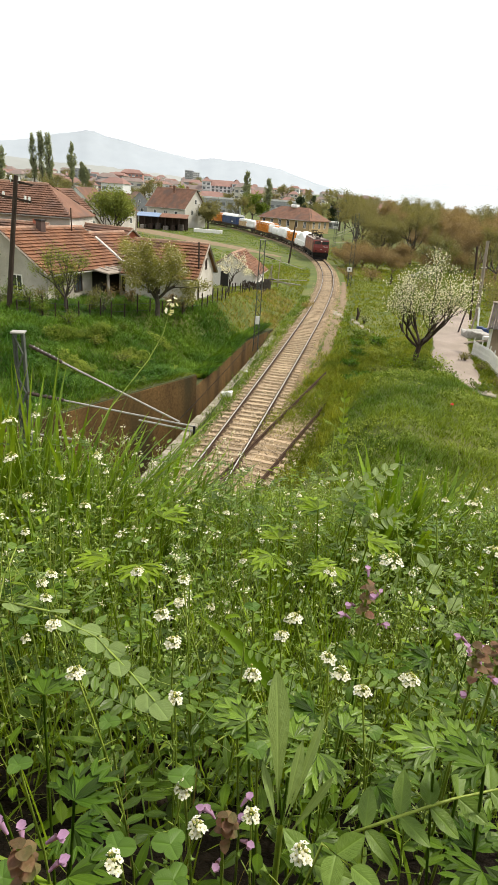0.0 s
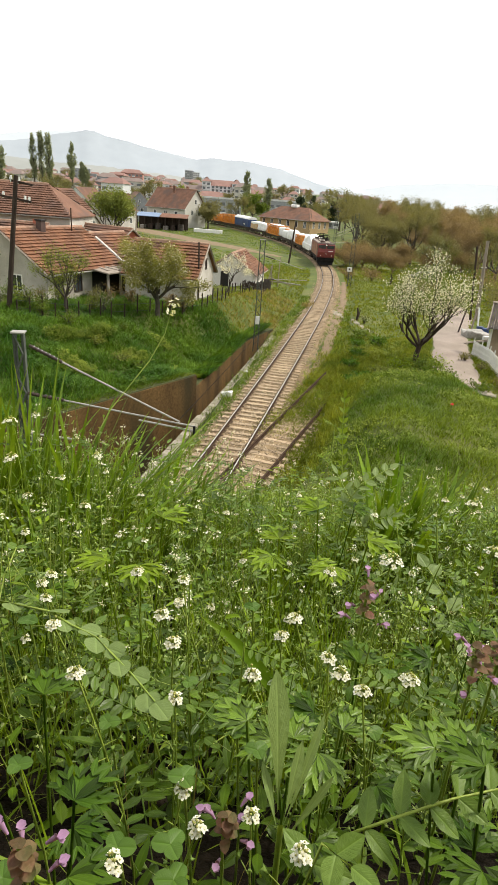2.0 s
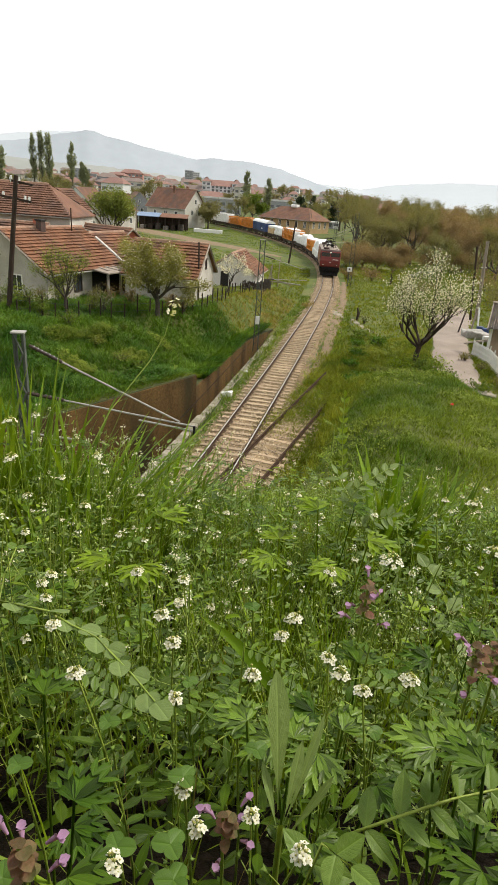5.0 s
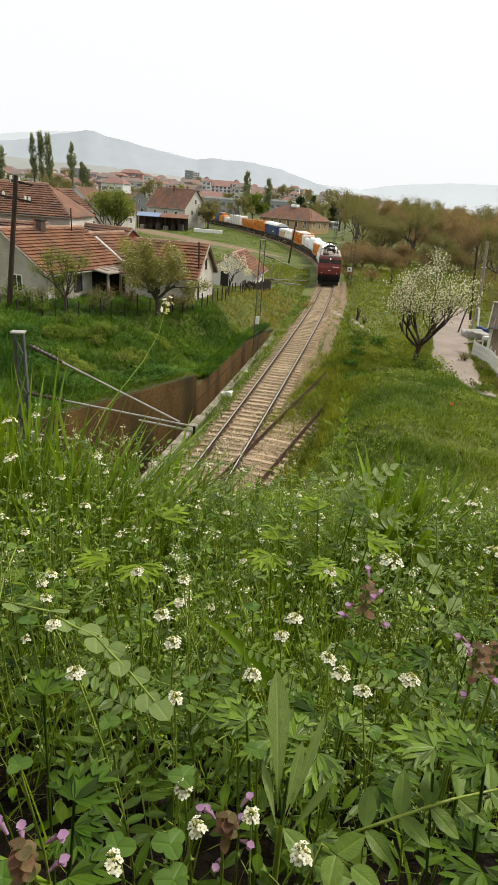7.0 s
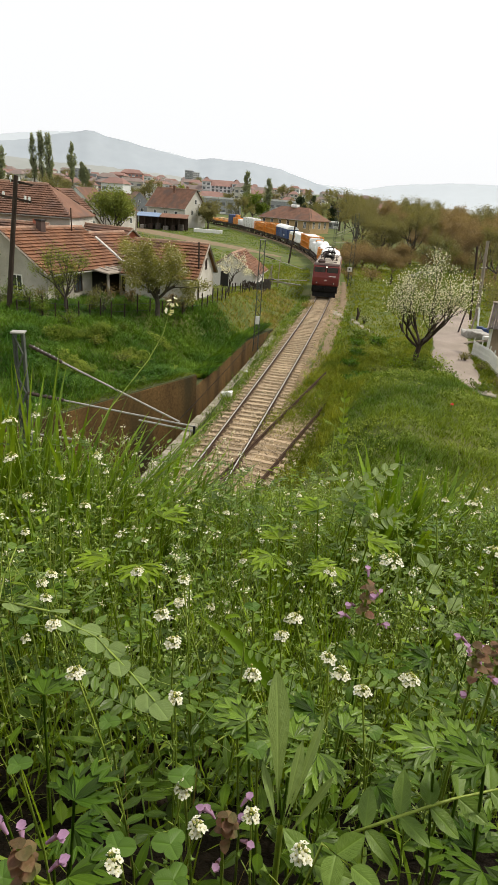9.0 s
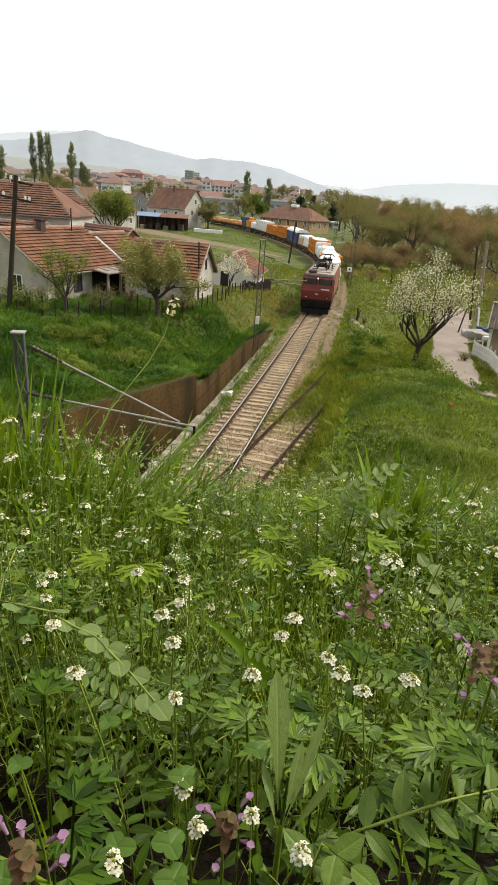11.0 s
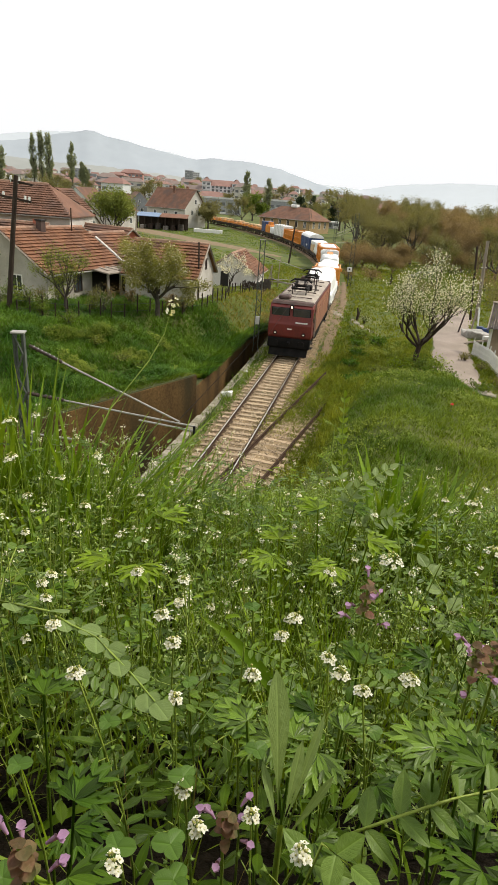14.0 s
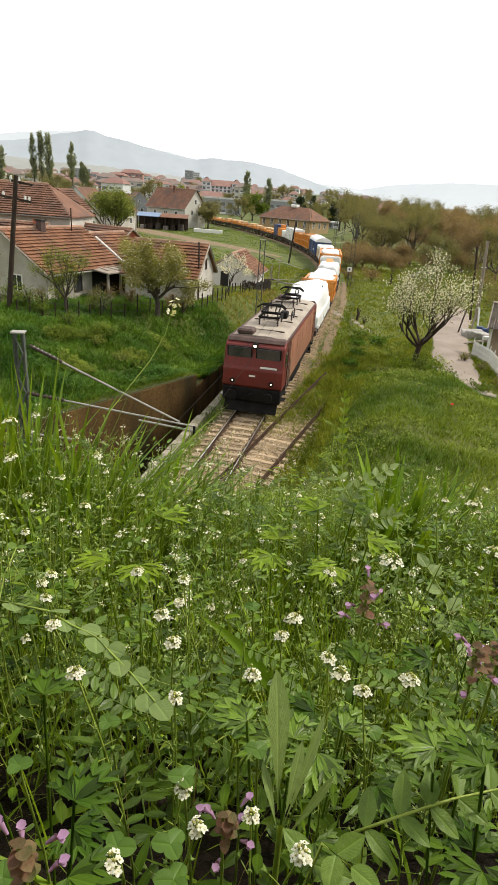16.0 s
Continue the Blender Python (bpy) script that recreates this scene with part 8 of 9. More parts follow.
def purse_plant(seed, h, size=0.010, pods=18):
    """A thin stalk with small heart-shaped pods below and a tight head of white flowers on top; gives the plant and its tip."""
    rnd = random.Random(seed)
    t = thing("white_flower", Matrix(), "thin wild flower stalk with a white flower cluster and small pods", "wild flower", "white flowers of the bank")
    st, pod, fl, bud, lf = Soup(), Soup(), Soup(), Soup(), Soup()
    a = rnd.uniform(0, 6.28)
    ln = Vector((math.cos(a), math.sin(a), 0)) * rnd.uniform(0.03, 0.14)

    def at(f):
        return Vector((ln.x * h * f * f + 0.004 * math.sin(f * 5 + seed), ln.y * h * f * f, h * f))
    st.stem([at(f) for f in (-0.06, 0.2, 0.4, 0.6, 0.8, 1.0)], 0.0011, 0.0007, 5)
    for i in range(pods):
        f = 0.40 + 0.54 * i / pods
        p, b = at(f), a + i * 2.4
        out = Vector((math.cos(b), math.sin(b), 0.5))
        e = p + out * (0.014 - 0.006 * f) * rnd.uniform(0.8, 1.1)
        st.stem([p, e], 0.0005, 0.0004, 3)
        pod.purse(e, out, 0.0055 * rnd.uniform(0.8, 1.15))
    top = at(1.0)
    n = 17
    for i in range(n):
        r, b = math.sqrt((i + 0.4) / n), i * 2.4 + rnd.gauss(0, 0.2)
        c = top + Vector((math.cos(b) * r * size, math.sin(b) * r * size, 0.004 - 0.65 * r * r * size + rnd.gauss(0, 0.0012)))
        nrm = Vector((math.cos(b) * r * 0.9, math.sin(b) * r * 0.9, 1)).normalized()
        st.stem([top - Vector((0, 0, 0.006)), c], 0.0004, 0.0003, 3)
        if i < 5:
            bud.bead(c + Vector((0, 0, 0.0015)), 0.0011)
            continue
        e1 = nrm.orthogonal().normalized()
        e2 = nrm.cross(e1)
        g0 = rnd.uniform(0, 1.57)
        for j in range(4):
            g = j * 1.57 + g0
            fl.leaflet(c, e1 * math.cos(g) + e2 * math.sin(g) + nrm * rnd.uniform(0.25, 0.8), nrm, 0.0026, 0.0022, -0.05, 0.15)
        bud.bead(c + nrm * 0.0008, 0.0006)
    for i in range(4):
        b = rnd.uniform(0, 6.28)
        f = rnd.uniform(0.15, 0.6)
        lf.fine_leaf(at(f), Vector((math.cos(b), math.sin(b), 0.8)), Vector((0, 0, 1)), rnd.uniform(0.025, 0.042), 0.008, 0.2, 0.25)
    st.part("stalk", M_STEM, t)
    pod.part("raceme", M_POD_GREEN, t, "pale green heart-shaped pods", True)
    fl.part("flower_head", M_PETAL, t, "small white petals", True)
    bud.part("bud_tip", M_BUD, t, "pale yellow buds", True)
    lf.part("stalk_leaf", M_LEAF, t, stuff=True)
    return t, top


def nettle_plant(seed, h):
    """A dead-nettle: square stem, drooping toothed leaves, reddish at the top, mauve flowers."""
    rnd = random.Random(seed)
    t = thing("dead_nettle", Matrix(), "dead-nettle with reddish top leaves and mauve flowers", "wild flower", "dead-nettles of the bank")
    st, lo, up, fl = Soup(), Soup(), Soup(), Soup()
    st.stem([Vector((0, 0, -0.02)), Vector((0.004, 0, h * 0.5)), Vector((0, 0.003, h))], 0.0015, 0.0012, 4)
    for i in range(8):
        f = (0.40, 0.70, 0.92, 0.945, 0.962, 0.976, 0.988, 1.0)[i]
        for q in (0, 1):
            a = i * 1.57 + q * math.pi + rnd.gauss(0, 0.2)
            d = Vector((math.cos(a), math.sin(a), 0.2 - 0.6 * (1 - f) if f > 0.7 else -0.1))
            (up if f > 0.7 else lo).fine_leaf(Vector((0, 0, h * f)), d, Vector((rnd.gauss(0, 0.3), rnd.gauss(0, 0.3), 1)), rnd.uniform(0.0085, 0.011) * (1.25 - 0.6 * max(0, f - 0.7) / 0.3), 0.0072, 0.25, 0.35)
    for j in range(6):
        a = j * 1.05 + rnd.gauss(0, 0.3)
        p = Vector((math.cos(a) * 0.010, math.sin(a) * 0.010, h * (0.90 + 0.10 * (j % 3) / 2)))
        o = Vector((math.cos(a), math.sin(a), 0.7))
        fl.stem([p, p + o * 0.0025, p + o * 0.0045], 0.0007, 0.0014, 7)
        fl.leaflet(p + o * 0.0045, Vector((math.cos(a), math.sin(a), 0.5)), Vector((0, 0, 1)), 0.0052, 0.0046, 0.2, 0.4)
        fl.leaflet(p + o * 0.0045, Vector((math.cos(a), math.sin(a), -0.6)), Vector((0, 0, 1)), 0.0048, 0.0052, 0.1, 0.2)
    st.part("stem", M_STEM, t)
    lo.part("leaf_whorl", M_LEAF, t, stuff=True)
    up.part("leaf_crown", M_REDLEAF, t, "dull red top leaves", True)
    fl.part("flower_head", M_PURPLE, t, "mauve lipped flowers", True)
    return t


def lance_plant(seed, h, n=6, w=0.017):
    rnd = random.Random(seed)
    t = thing("lance_leaf_plant", Matrix(), "plant with upright downy lance-shaped leaves", "wild plant", "broad-leaved plants of the bank")
    for i in range(n):
        s = Soup()
        a = i * 2.4 + rnd.gauss(0, 0.2)
        k = 1 - 0.09 * i
        ln = 0.12 + 0.11 * i
        pts, L = [], h * k
        d0 = Vector((math.cos(a) * ln, math.sin(a) * ln, 1)).normalized()
        sd = Vector((-math.sin(a), math.cos(a), 0))
        m = 9
        for j in range(m):
            f = j / (m - 1)
            p = d0 * (L * f) + Vector((math.cos(a), math.sin(a), 0)) * (0.12 * L * f * f)
            ww = w * (0.28 + 0.9 * math.sin(math.pi * min(1, f * 0.72 + 0.16)) ** 1.6) * (1 - max(0, f - 0.86) * 6.4)
            s.v += [p + sd * ww, p - Vector((math.cos(a), math.sin(a), 0)) * ww * 0.25, p - sd * ww]
        for j in range(m - 1):
            b = 3 * j
            s.f += [(b, b + 3, b + 4, b + 1), (b + 1, b + 4, b + 5, b + 2)]
        s.part("leaf", M_PALE, t)
    return t


def palm_plant(seed, h, r=0.045, material=None):
    """A stalk with deeply cut, many-fingered leaves."""
    rnd = random.Random(seed)
    t = thing("cut_leaf_plant", Matrix(), "plant with deeply cut many-fingered leaves", "wild plant", "broad-leaved plants of the bank")
    lead = None
    for q in range(3):
        s = Soup()
        a = q * 2.1 + rnd.uniform(0, 1)
        tip = Vector((math.cos(a) * 0.035, math.sin(a) * 0.035, h * (1.0 if q == 0 else rnd.uniform(0.75, 0.95))))
        s.stem([Vector((0, 0, -0.02)), tip * 0.5, tip], 0.0014, 0.001, 4)
        for i in range(7):
            b = a + (i - 3) * 0.46
            d = Vector((math.cos(b), math.sin(b), 0.12 + rnd.gauss(0, 0.08)))
            L = r * (1 - 0.10 * abs(i - 3)) * rnd.uniform(0.9, 1.1)
            s.fine_leaf(tip, d, Vector((rnd.gauss(0, 0.15), rnd.gauss(0, 0.15), 1)), L, L * 0.24, 0.25, 0.2)
            for e in (-1, 1):
                d2 = Vector((math.cos(b + e * 0.45), math.sin(b + e * 0.45), 0.1))
                s.fine_leaf(tip + d.normalized() * L * 0.5, d2, Vector((0, 0, 1)), L * 0.42, L * 0.12, 0.2, 0.2, n=4)
        s.part("leaf", material or M_LEAF, t)
        lead = lead or tip.copy()
    return t, lead


def round_plant(seed, h, n=9, size=0.026):
    """Opposite pairs of roundish leaves on a trailing stalk."""
    rnd = random.Random(seed)
    t = thing("round_leaf_plant", Matrix(), "trailing plant with pairs of round matt leaves", "wild plant", "broad-leaved plants of the bank")
    st = Soup()
    a = rnd.uniform(0, 6.28)
    pts = [Vector((math.cos(a) * 0.16 * f * f, math.sin(a) * 0.16 * f * f, h * math.sin(f * 1.7))) for f in np.linspace(0, 1, n)]
    st.stem(pts, 0.0017, 0.0009, 4)
    st.part("stalk", M_STEM, t)
    for i in range(1, n):
        for q in (-1, 1):
            s = Soup()
            d = Vector((math.cos(a + q * 1.4), math.sin(a + q * 1.4), rnd.uniform(0.1, 0.5)))
            s.fine_leaf(pts[i], d, Vector((rnd.gauss(0, 0.3), rnd.gauss(0, 0.3), 1)), size * (1.1 - 0.04 * i), size * 0.78, 0.10, rnd.uniform(0.0, 0.3), 0.9)
            s.part("leaf", M_VETCH, t)
    return t


def put(ob, x, y, turn=0, k=1.0, tilt=0.0):
    return copy_thing(ob, pose(x, y, turf_z(x, y), tilt, 0, turn) @ Matrix.Diagonal((k, k, k, 1)))


def first(ob, x, y, turn=0):
    ob.matrix_basis = pose(x, y, turf_z(x, y), 0, 0, turn)
    return ob


# soil sheet whose near-black colour paints the shade between the plants
M_SOIL = mat("shade_darkened_crumbly_soil", (0.008, 0.006, 0.004), (0.018, 0.013, 0.008), 9, 0.95, fine=90, bump=0.8, spec=0.1)
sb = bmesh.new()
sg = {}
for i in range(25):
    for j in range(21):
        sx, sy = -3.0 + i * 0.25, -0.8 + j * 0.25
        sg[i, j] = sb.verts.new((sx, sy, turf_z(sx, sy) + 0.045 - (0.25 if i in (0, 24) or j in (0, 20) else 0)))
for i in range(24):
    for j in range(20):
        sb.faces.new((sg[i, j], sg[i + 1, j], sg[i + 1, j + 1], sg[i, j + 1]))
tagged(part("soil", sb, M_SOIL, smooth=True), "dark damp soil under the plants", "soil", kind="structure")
FORE_RND = random.Random(77)


def reach(plant, tip, x, y, z, turn=0.0, lead=False):
    """Stands a plant in the turf so that its tip comes to the given place; lead: the plant itself, else a copy."""
    a, k, fx, fy = radians(turn), 1.0, x, y
    for _ in range(4):
        fx = x - k * (tip.x * math.cos(a) - tip.y * math.sin(a))
        fy = y - k * (tip.x * math.sin(a) + tip.y * math.cos(a))
        k = (z - turf_z(fx, fy)) / tip.z
    m = pose(fx, fy, turf_z(fx, fy), 0, 0, turn) @ Matrix.Diagonal((k, k, k, 1))
    if lead:
        plant.matrix_basis = m
        return plant
    return copy_thing(plant, m)


# flower stalks that stand out singly, by the places of their heads
HEADS_NEAR = [(0.113, 0.376, 9.527), (0.112, 0.287, 9.497), (0.085, 0.294, 9.486), (0.075, 0.313, 9.481), (0.068, 0.333, 9.476), (0.040, 0.402, 9.434), (-0.046, 0.350, 9.465), (-0.061, 0.390, 9.458), (-0.055, 0.485, 9.424), (-0.155, 0.398, 9.424),
              (-0.100, 0.298, 9.445), (0.042, 0.197, 9.462), (-0.025, 0.247, 9.424), (-0.014, 0.218, 9.434), (0.018, 0.235, 9.423), (-0.053, 0.184, 9.455), (0.053, 0.397, 9.421), (0.014, 0.341, 9.416), (-0.041, 0.335, 9.403)]
HEADS_BACK = [(0.242, 0.554, 9.489), (0.223, 0.448, 9.494), (0.103, 0.559, 9.396), (-0.108, 0.520, 9.405), (-0.199, 0.516, 9.396), (-0.230, 0.743, 9.342), (-0.256, 0.907, 9.346), (-0.190, 0.474, 9.398), (-0.251, 0.573, 9.534), (-0.308, 0.710, 9.525), (-0.408, 1.039, 9.404),
              (0.264, 0.764, 9.262), (0.376, 0.988, 9.281), (0.489, 1.089, 9.263), (0.243, 0.962, 9.218), (-0.345, 0.984, 9.271), (-0.195, 0.976, 9.252), (-0.132, 1.166, 9.187), (-0.350, 0.834, 9.302), (0.116, 0.763, 9.260), (-0.032, 0.956, 9.204)]
PURSE = [purse_plant(s, h, z, n) for s, h, z, n in ((1, 0.24, 0.0042, 10), (2, 0.30, 0.0050, 16), (3, 0.34, 0.0056, 18), (4, 0.40, 0.0080, 20), (5, 0.50, 0.0085, 24))]
lead = [True] * 5
for x, y, z in HEADS_NEAR + HEADS_BACK:
    h = z - turf_z(x, y)
    k = min(range(5), key=lambda i: abs(PURSE[i][1].z - h))
    reach(PURSE[k][0], PURSE[k][1], x, y, z, FORE_RND.uniform(0, 360), lead[k])
    lead[k] = False
for x, y in spread_near(5, 120, 1.8, 0.45):
    if y > 0.5:
        put(PURSE[FORE_RND.randrange(3)][0], x, y, FORE_RND.uniform(0, 360), FORE_RND.uniform(0.75, 1.05), FORE_RND.uniform(-10, 6))
VETCH = [first(vetch_plant(10 + i, h, n, ll, lw, L, yg), x, y, 0) for i, (h, n, ll, lw, L, yg, x, y) in enumerate((
    (0.26, 6, 0.019, 0.0085, 0.080, False, 0.20, 0.44), (0.34, 9, 0.018, 0.0065, 0.080, False, 0.02, 1.12), (0.28, 7, 0.018, 0.0080, 0.08, False, -0.20, 0.62),
    (0.40, 12, 0.017, 0.0062, 0.055, True, 0.205, 1.20), (0.30, 8, 0.016, 0.0056, 0.075, False, -0.02, 0.78), (0.25, 6, 0.020, 0.0095, 0.08, False, -0.14, 0.50)))]
for x, y in spread_near(6, 150, 1.9, 0.4):
    if y > 0.40:
        put(VETCH[FORE_RND.choice((0, 2, 4, 5, 4, 2, 4, 1, 1) if y > 0.8 else (0, 2, 4, 5))], x, y, FORE_RND.uniform(0, 360), FORE_RND.uniform(0.75, 1.15), FORE_RND.uniform(-14, 8))
NETTLE = [nettle_plant(21, 0.235), nettle_plant(22, 0.325)]
NTIP = (Vector((0, 0, 0.235)), Vector((0, 0, 0.325)))
for i, (k, x, y, z) in enumerate(((0, 0.004, 0.239, 9.428), (1, 0.177, 0.336, 9.486), (0, -0.094, 0.182, 9.474), (1, 0.110, 0.413, 9.461), (1, 0.195, 0.349, 9.464))):
    reach(NETTLE[k], NTIP[k], x, y, z, FORE_RND.uniform(0, 360), i < 2)
LANCE = [first(lance_plant(32, 0.26, 7, 0.009), 0.44, 0.98, 0)]
for x, y in ((0.15, 0.64), (-0.36, 0.9), (0.62, 1.5), (0.36, 0.80), (-0.16, 1.2), (0.10, 1.05), (-0.62, 1.4), (0.02, 1.5)):
    put(LANCE[0], x, y, FORE_RND.uniform(0, 360), FORE_RND.uniform(0.9, 1.2))
PALM = [palm_plant(41, 0.28, 0.034), palm_plant(42, 0.33, 0.036, M_YOUNG), palm_plant(43, 0.26, 0.030, M_VETCH)]
for i, (k, x, y, z, turn) in enumerate(((0, 0.155, 0.255, 9.466, 120), (1, 0.039, 0.639, 9.352, 200), (2, 0.127, 0.264, 9.468, 160), (1, -0.103, 0.636, 9.346, 20), (0, -0.135, 0.320, 9.440, 80), (2, 0.062, 0.286, 9.412, 250), (2, 0.015, 0.307, 9.410, 140), (0, 0.141, 0.206, 9.455, 200),
                                        (0, -0.069, 0.174, 9.480, 300), (0, 0.108, 0.398, 9.420, 60), (1, 0.108, 0.733, 9.319, 90), (0, 0.208, 0.979, 9.259, 0), (0, -0.24, 0.62, 9.30, 10), (0, 0.26, 0.52, 9.36, 40))):
    reach(PALM[k][0], PALM[k][1], x, y, z, turn, i < 3)
ROUND = [first(round_plant(51, 0.24, 7, 0.016), -0.30, 0.62, 20), first(round_plant(52, 0.26, 6, 0.015), -0.10, 0.62, 200)]
for x, y in ((0.34, 0.66), (0.16, 0.80), (-0.34, 0.80), (-0.10, 0.84), (0.42, 0.9), (0.30, 1.0), (0.05, 1.0), (-0.25, 1.0), (-0.40, 1.1), (0.20, 0.60), (0.08, 0.52), (-0.28, 0.50), (0.30, 0.50)):
    put(ROUND[FORE_RND.randrange(2)], x, y, FORE_RND.uniform(0, 360), FORE_RND.uniform(0.8, 1.1))


def near_grass(n, seed, lo, hi, w0, w1, y1, name, label, material, droop=0.5):
    rnd = random.Random(seed)
    s = Soup()
    for x, y in spread_near(seed, n, y1, 0.42):
        clump = 0.75 + 0.5 * noise.noise(Vector((x * 3.0, y * 3.0, seed)))
        L = rnd.uniform(lo, hi) * clump * (1 + 0.10 * min(y, 3)) * (1.0 + 0.45 * max(-0.3, min(1, -x / (0.25 + 0.4 * y))))
        if y < 0.6:
            if rnd.random() < (0.93 if y < 0.45 else 0.7 if w0 > 0.004 or x < 0 else 0.3):
                continue
            L = min(L, 0.10 + 0.30 * y)
        a = rnd.uniform(0, 6.28)
        r = rnd.uniform(0.1, 1.1)
        s.blade(Vector((x, y, turf_z(x, y) - 0.02)), (math.cos(a) * r, math.sin(a) * r), L, rnd.uniform(w0, w1), droop * rnd.uniform(0.4, 1.6), 4, rnd.uniform(-0.6, 0.6))
    return tagged(new(name, s.mesh(name, material)), label, "grass", kind="stuff")


near_grass(15000, 61, 0.16, 0.35, 0.0022, 0.0050, 2.4, "near_grass", "dense fresh grass on the bank", M_GRASS)
near_grass(2200, 62, 0.20, 0.37, 0.005, 0.009, 2.2, "tall_grass", "tall broad grass blades", M_GRASS_TALL, 0.35)
near_grass(900, 63, 0.22, 0.40, 0.0010, 0.0019, 2.2, "dry_stalks", "thin dry straw stalks", M_GRASS_DRY, 0.6)
near_grass(2800, 64, 0.20, 0.36, 0.0010, 0.0018, 2.0, "thin_stems", "thin pale green flower stems", M_STEM, 0.45)


def racemes(n, seed):
    """Thin flower stalks past counting: pods all along them, a few white petals at the tip."""
    rnd = random.Random(seed)
    st, pod, fl = Soup(), Soup(), Soup()
    for x, y in spread_near(seed, n, 2.0, 0.45):
        if y < 0.40:
            continue
        b = Vector((x, y, turf_z(x, y)))
        h = rnd.uniform(0.20, 0.36) * (0.85 if y < 0.5 else 1.0) * (1.0 + 0.3 * max(-0.3, min(1, -x / (0.25 + 0.4 * y))))
        a = rnd.uniform(0, 6.28)
        ln = Vector((math.cos(a), math.sin(a), 0)) * rnd.uniform(0.03, 0.3) * h
        pts = [b + ln * f * f + Vector((0, 0, h * f)) for f in (0, 0.35, 0.7, 1.0)]
        st.stem(pts, 0.0011, 0.0006, 3)
        m = rnd.randint(8, 18)
        for i in range(m):
            f = 0.45 + 0.53 * i / m
            p = b + ln * f * f + Vector((0, 0, h * f))
            g = a + i * 2.4
            out = Vector((math.cos(g), math.sin(g), 0.5))
            e = p + out * (0.013 - 0.006 * f)
            st.stem([p, e], 0.0004, 0.0003, 3)
            pod.purse(e, out, rnd.uniform(0.0035, 0.0058))
        if rnd.random() < (0.7 if x < 0 else 0.35) and y > 0.6:
            for i in range(rnd.randint(6, 14)):
                fl.chip(pts[-1] + Vector((rnd.gauss(0, 0.0032), rnd.gauss(0, 0.0032), rnd.gauss(0.001, 0.0025))), rnd.uniform(0.0018, 0.0028), rnd, 0.5)
    tagged(new("pod_stalks", st.mesh("pod_stalks", M_STEM)), "thin green stalks of small wild flowers", "wild flower", kind="stuff")
    tagged(new("seed_pods", pod.mesh("seed_pods", M_POD, False)), "tiny pale heart-shaped seed pods along thin stalks", "wild flower", kind="stuff")
    tagged(new("tiny_blossom", fl.mesh("tiny_blossom", M_PETAL)), "tiny white blossom at the tips of thin stalks", "wild flower", kind="stuff")


racemes(1500, 75)


def tuft(label, x, y, n, h, w, seed, lean=(0, 0)):
    rnd = random.Random(seed)
    s = Soup()
    for _ in range(n):
        a, r = rnd.uniform(0, 6.28), rnd.uniform(0.05, 0.9)
        b = Vector((rnd.gauss(0, 0.03), rnd.gauss(0, 0.03), -0.02))
        s.blade(b, (math.cos(a) * r + lean[0], math.sin(a) * r + lean[1]), h * rnd.uniform(0.6, 1.1), w * rnd.uniform(0.7, 1.3), rnd.uniform(0.1, 0.8), 6, rnd.uniform(-0.5, 0.5))
    t = tagged(new("grass_tuft", s.mesh("grass_tuft", M_GRASS_TALL if abs(x) > 0.15 else M_GRASS)), label, "grass", "grass tufts of the bank", "stuff")
    t.matrix_basis = pose(x, y, turf_z(x, y))
    return t


for i, (x, y, n, h, w, lx) in enumerate(((-0.42, 1.22, 30, 0.44, 0.009, 0.5), (-0.26, 1.36, 26, 0.36, 0.009, 0.6), (-0.33, 1.20, 26, 0.40, 0.009, 0.6), (-0.54, 1.30, 30, 0.48, 0.010, 0.3), (-0.20, 1.30, 22, 0.32, 0.009, 0.7), (-0.62, 1.22, 30, 0.46, 0.010, 0.3),
                                         (0.355, 1.22, 34, 0.36, 0.012, -0.05), (0.40, 1.28, 30, 0.36, 0.012, 0.1), (0.50, 1.30, 22, 0.32, 0.010, 0.1), (0.30, 1.30, 22, 0.30, 0.011, -0.1), (-0.36, 0.95, 20, 0.36, 0.009, 0.3), (-0.12, 1.40, 20, 0.26, 0.009, 0.3),
                                         (0.02, 0.60, 8, 0.26, 0.010, -0.2), (-0.03, 0.76, 9, 0.30, 0.009, 0.0), (-0.16, 0.44, 6, 0.20, 0.011, 0.8), (-0.24, 0.40, 6, 0.20, 0.013, 1.0), (0.62, 1.4, 20, 0.34, 0.009, 0), (0.10, 1.42, 18, 0.24, 0.008, 0))):
    tuft("tuft of tall green grass blades", x, y, int(n * 1.3), h * (1.18 if x < -0.15 and y > 0.9 else 1.0), w * (1.8 if abs(x) > 0.15 and y > 0.9 else 1.1), 100 + i, (lx, 0))


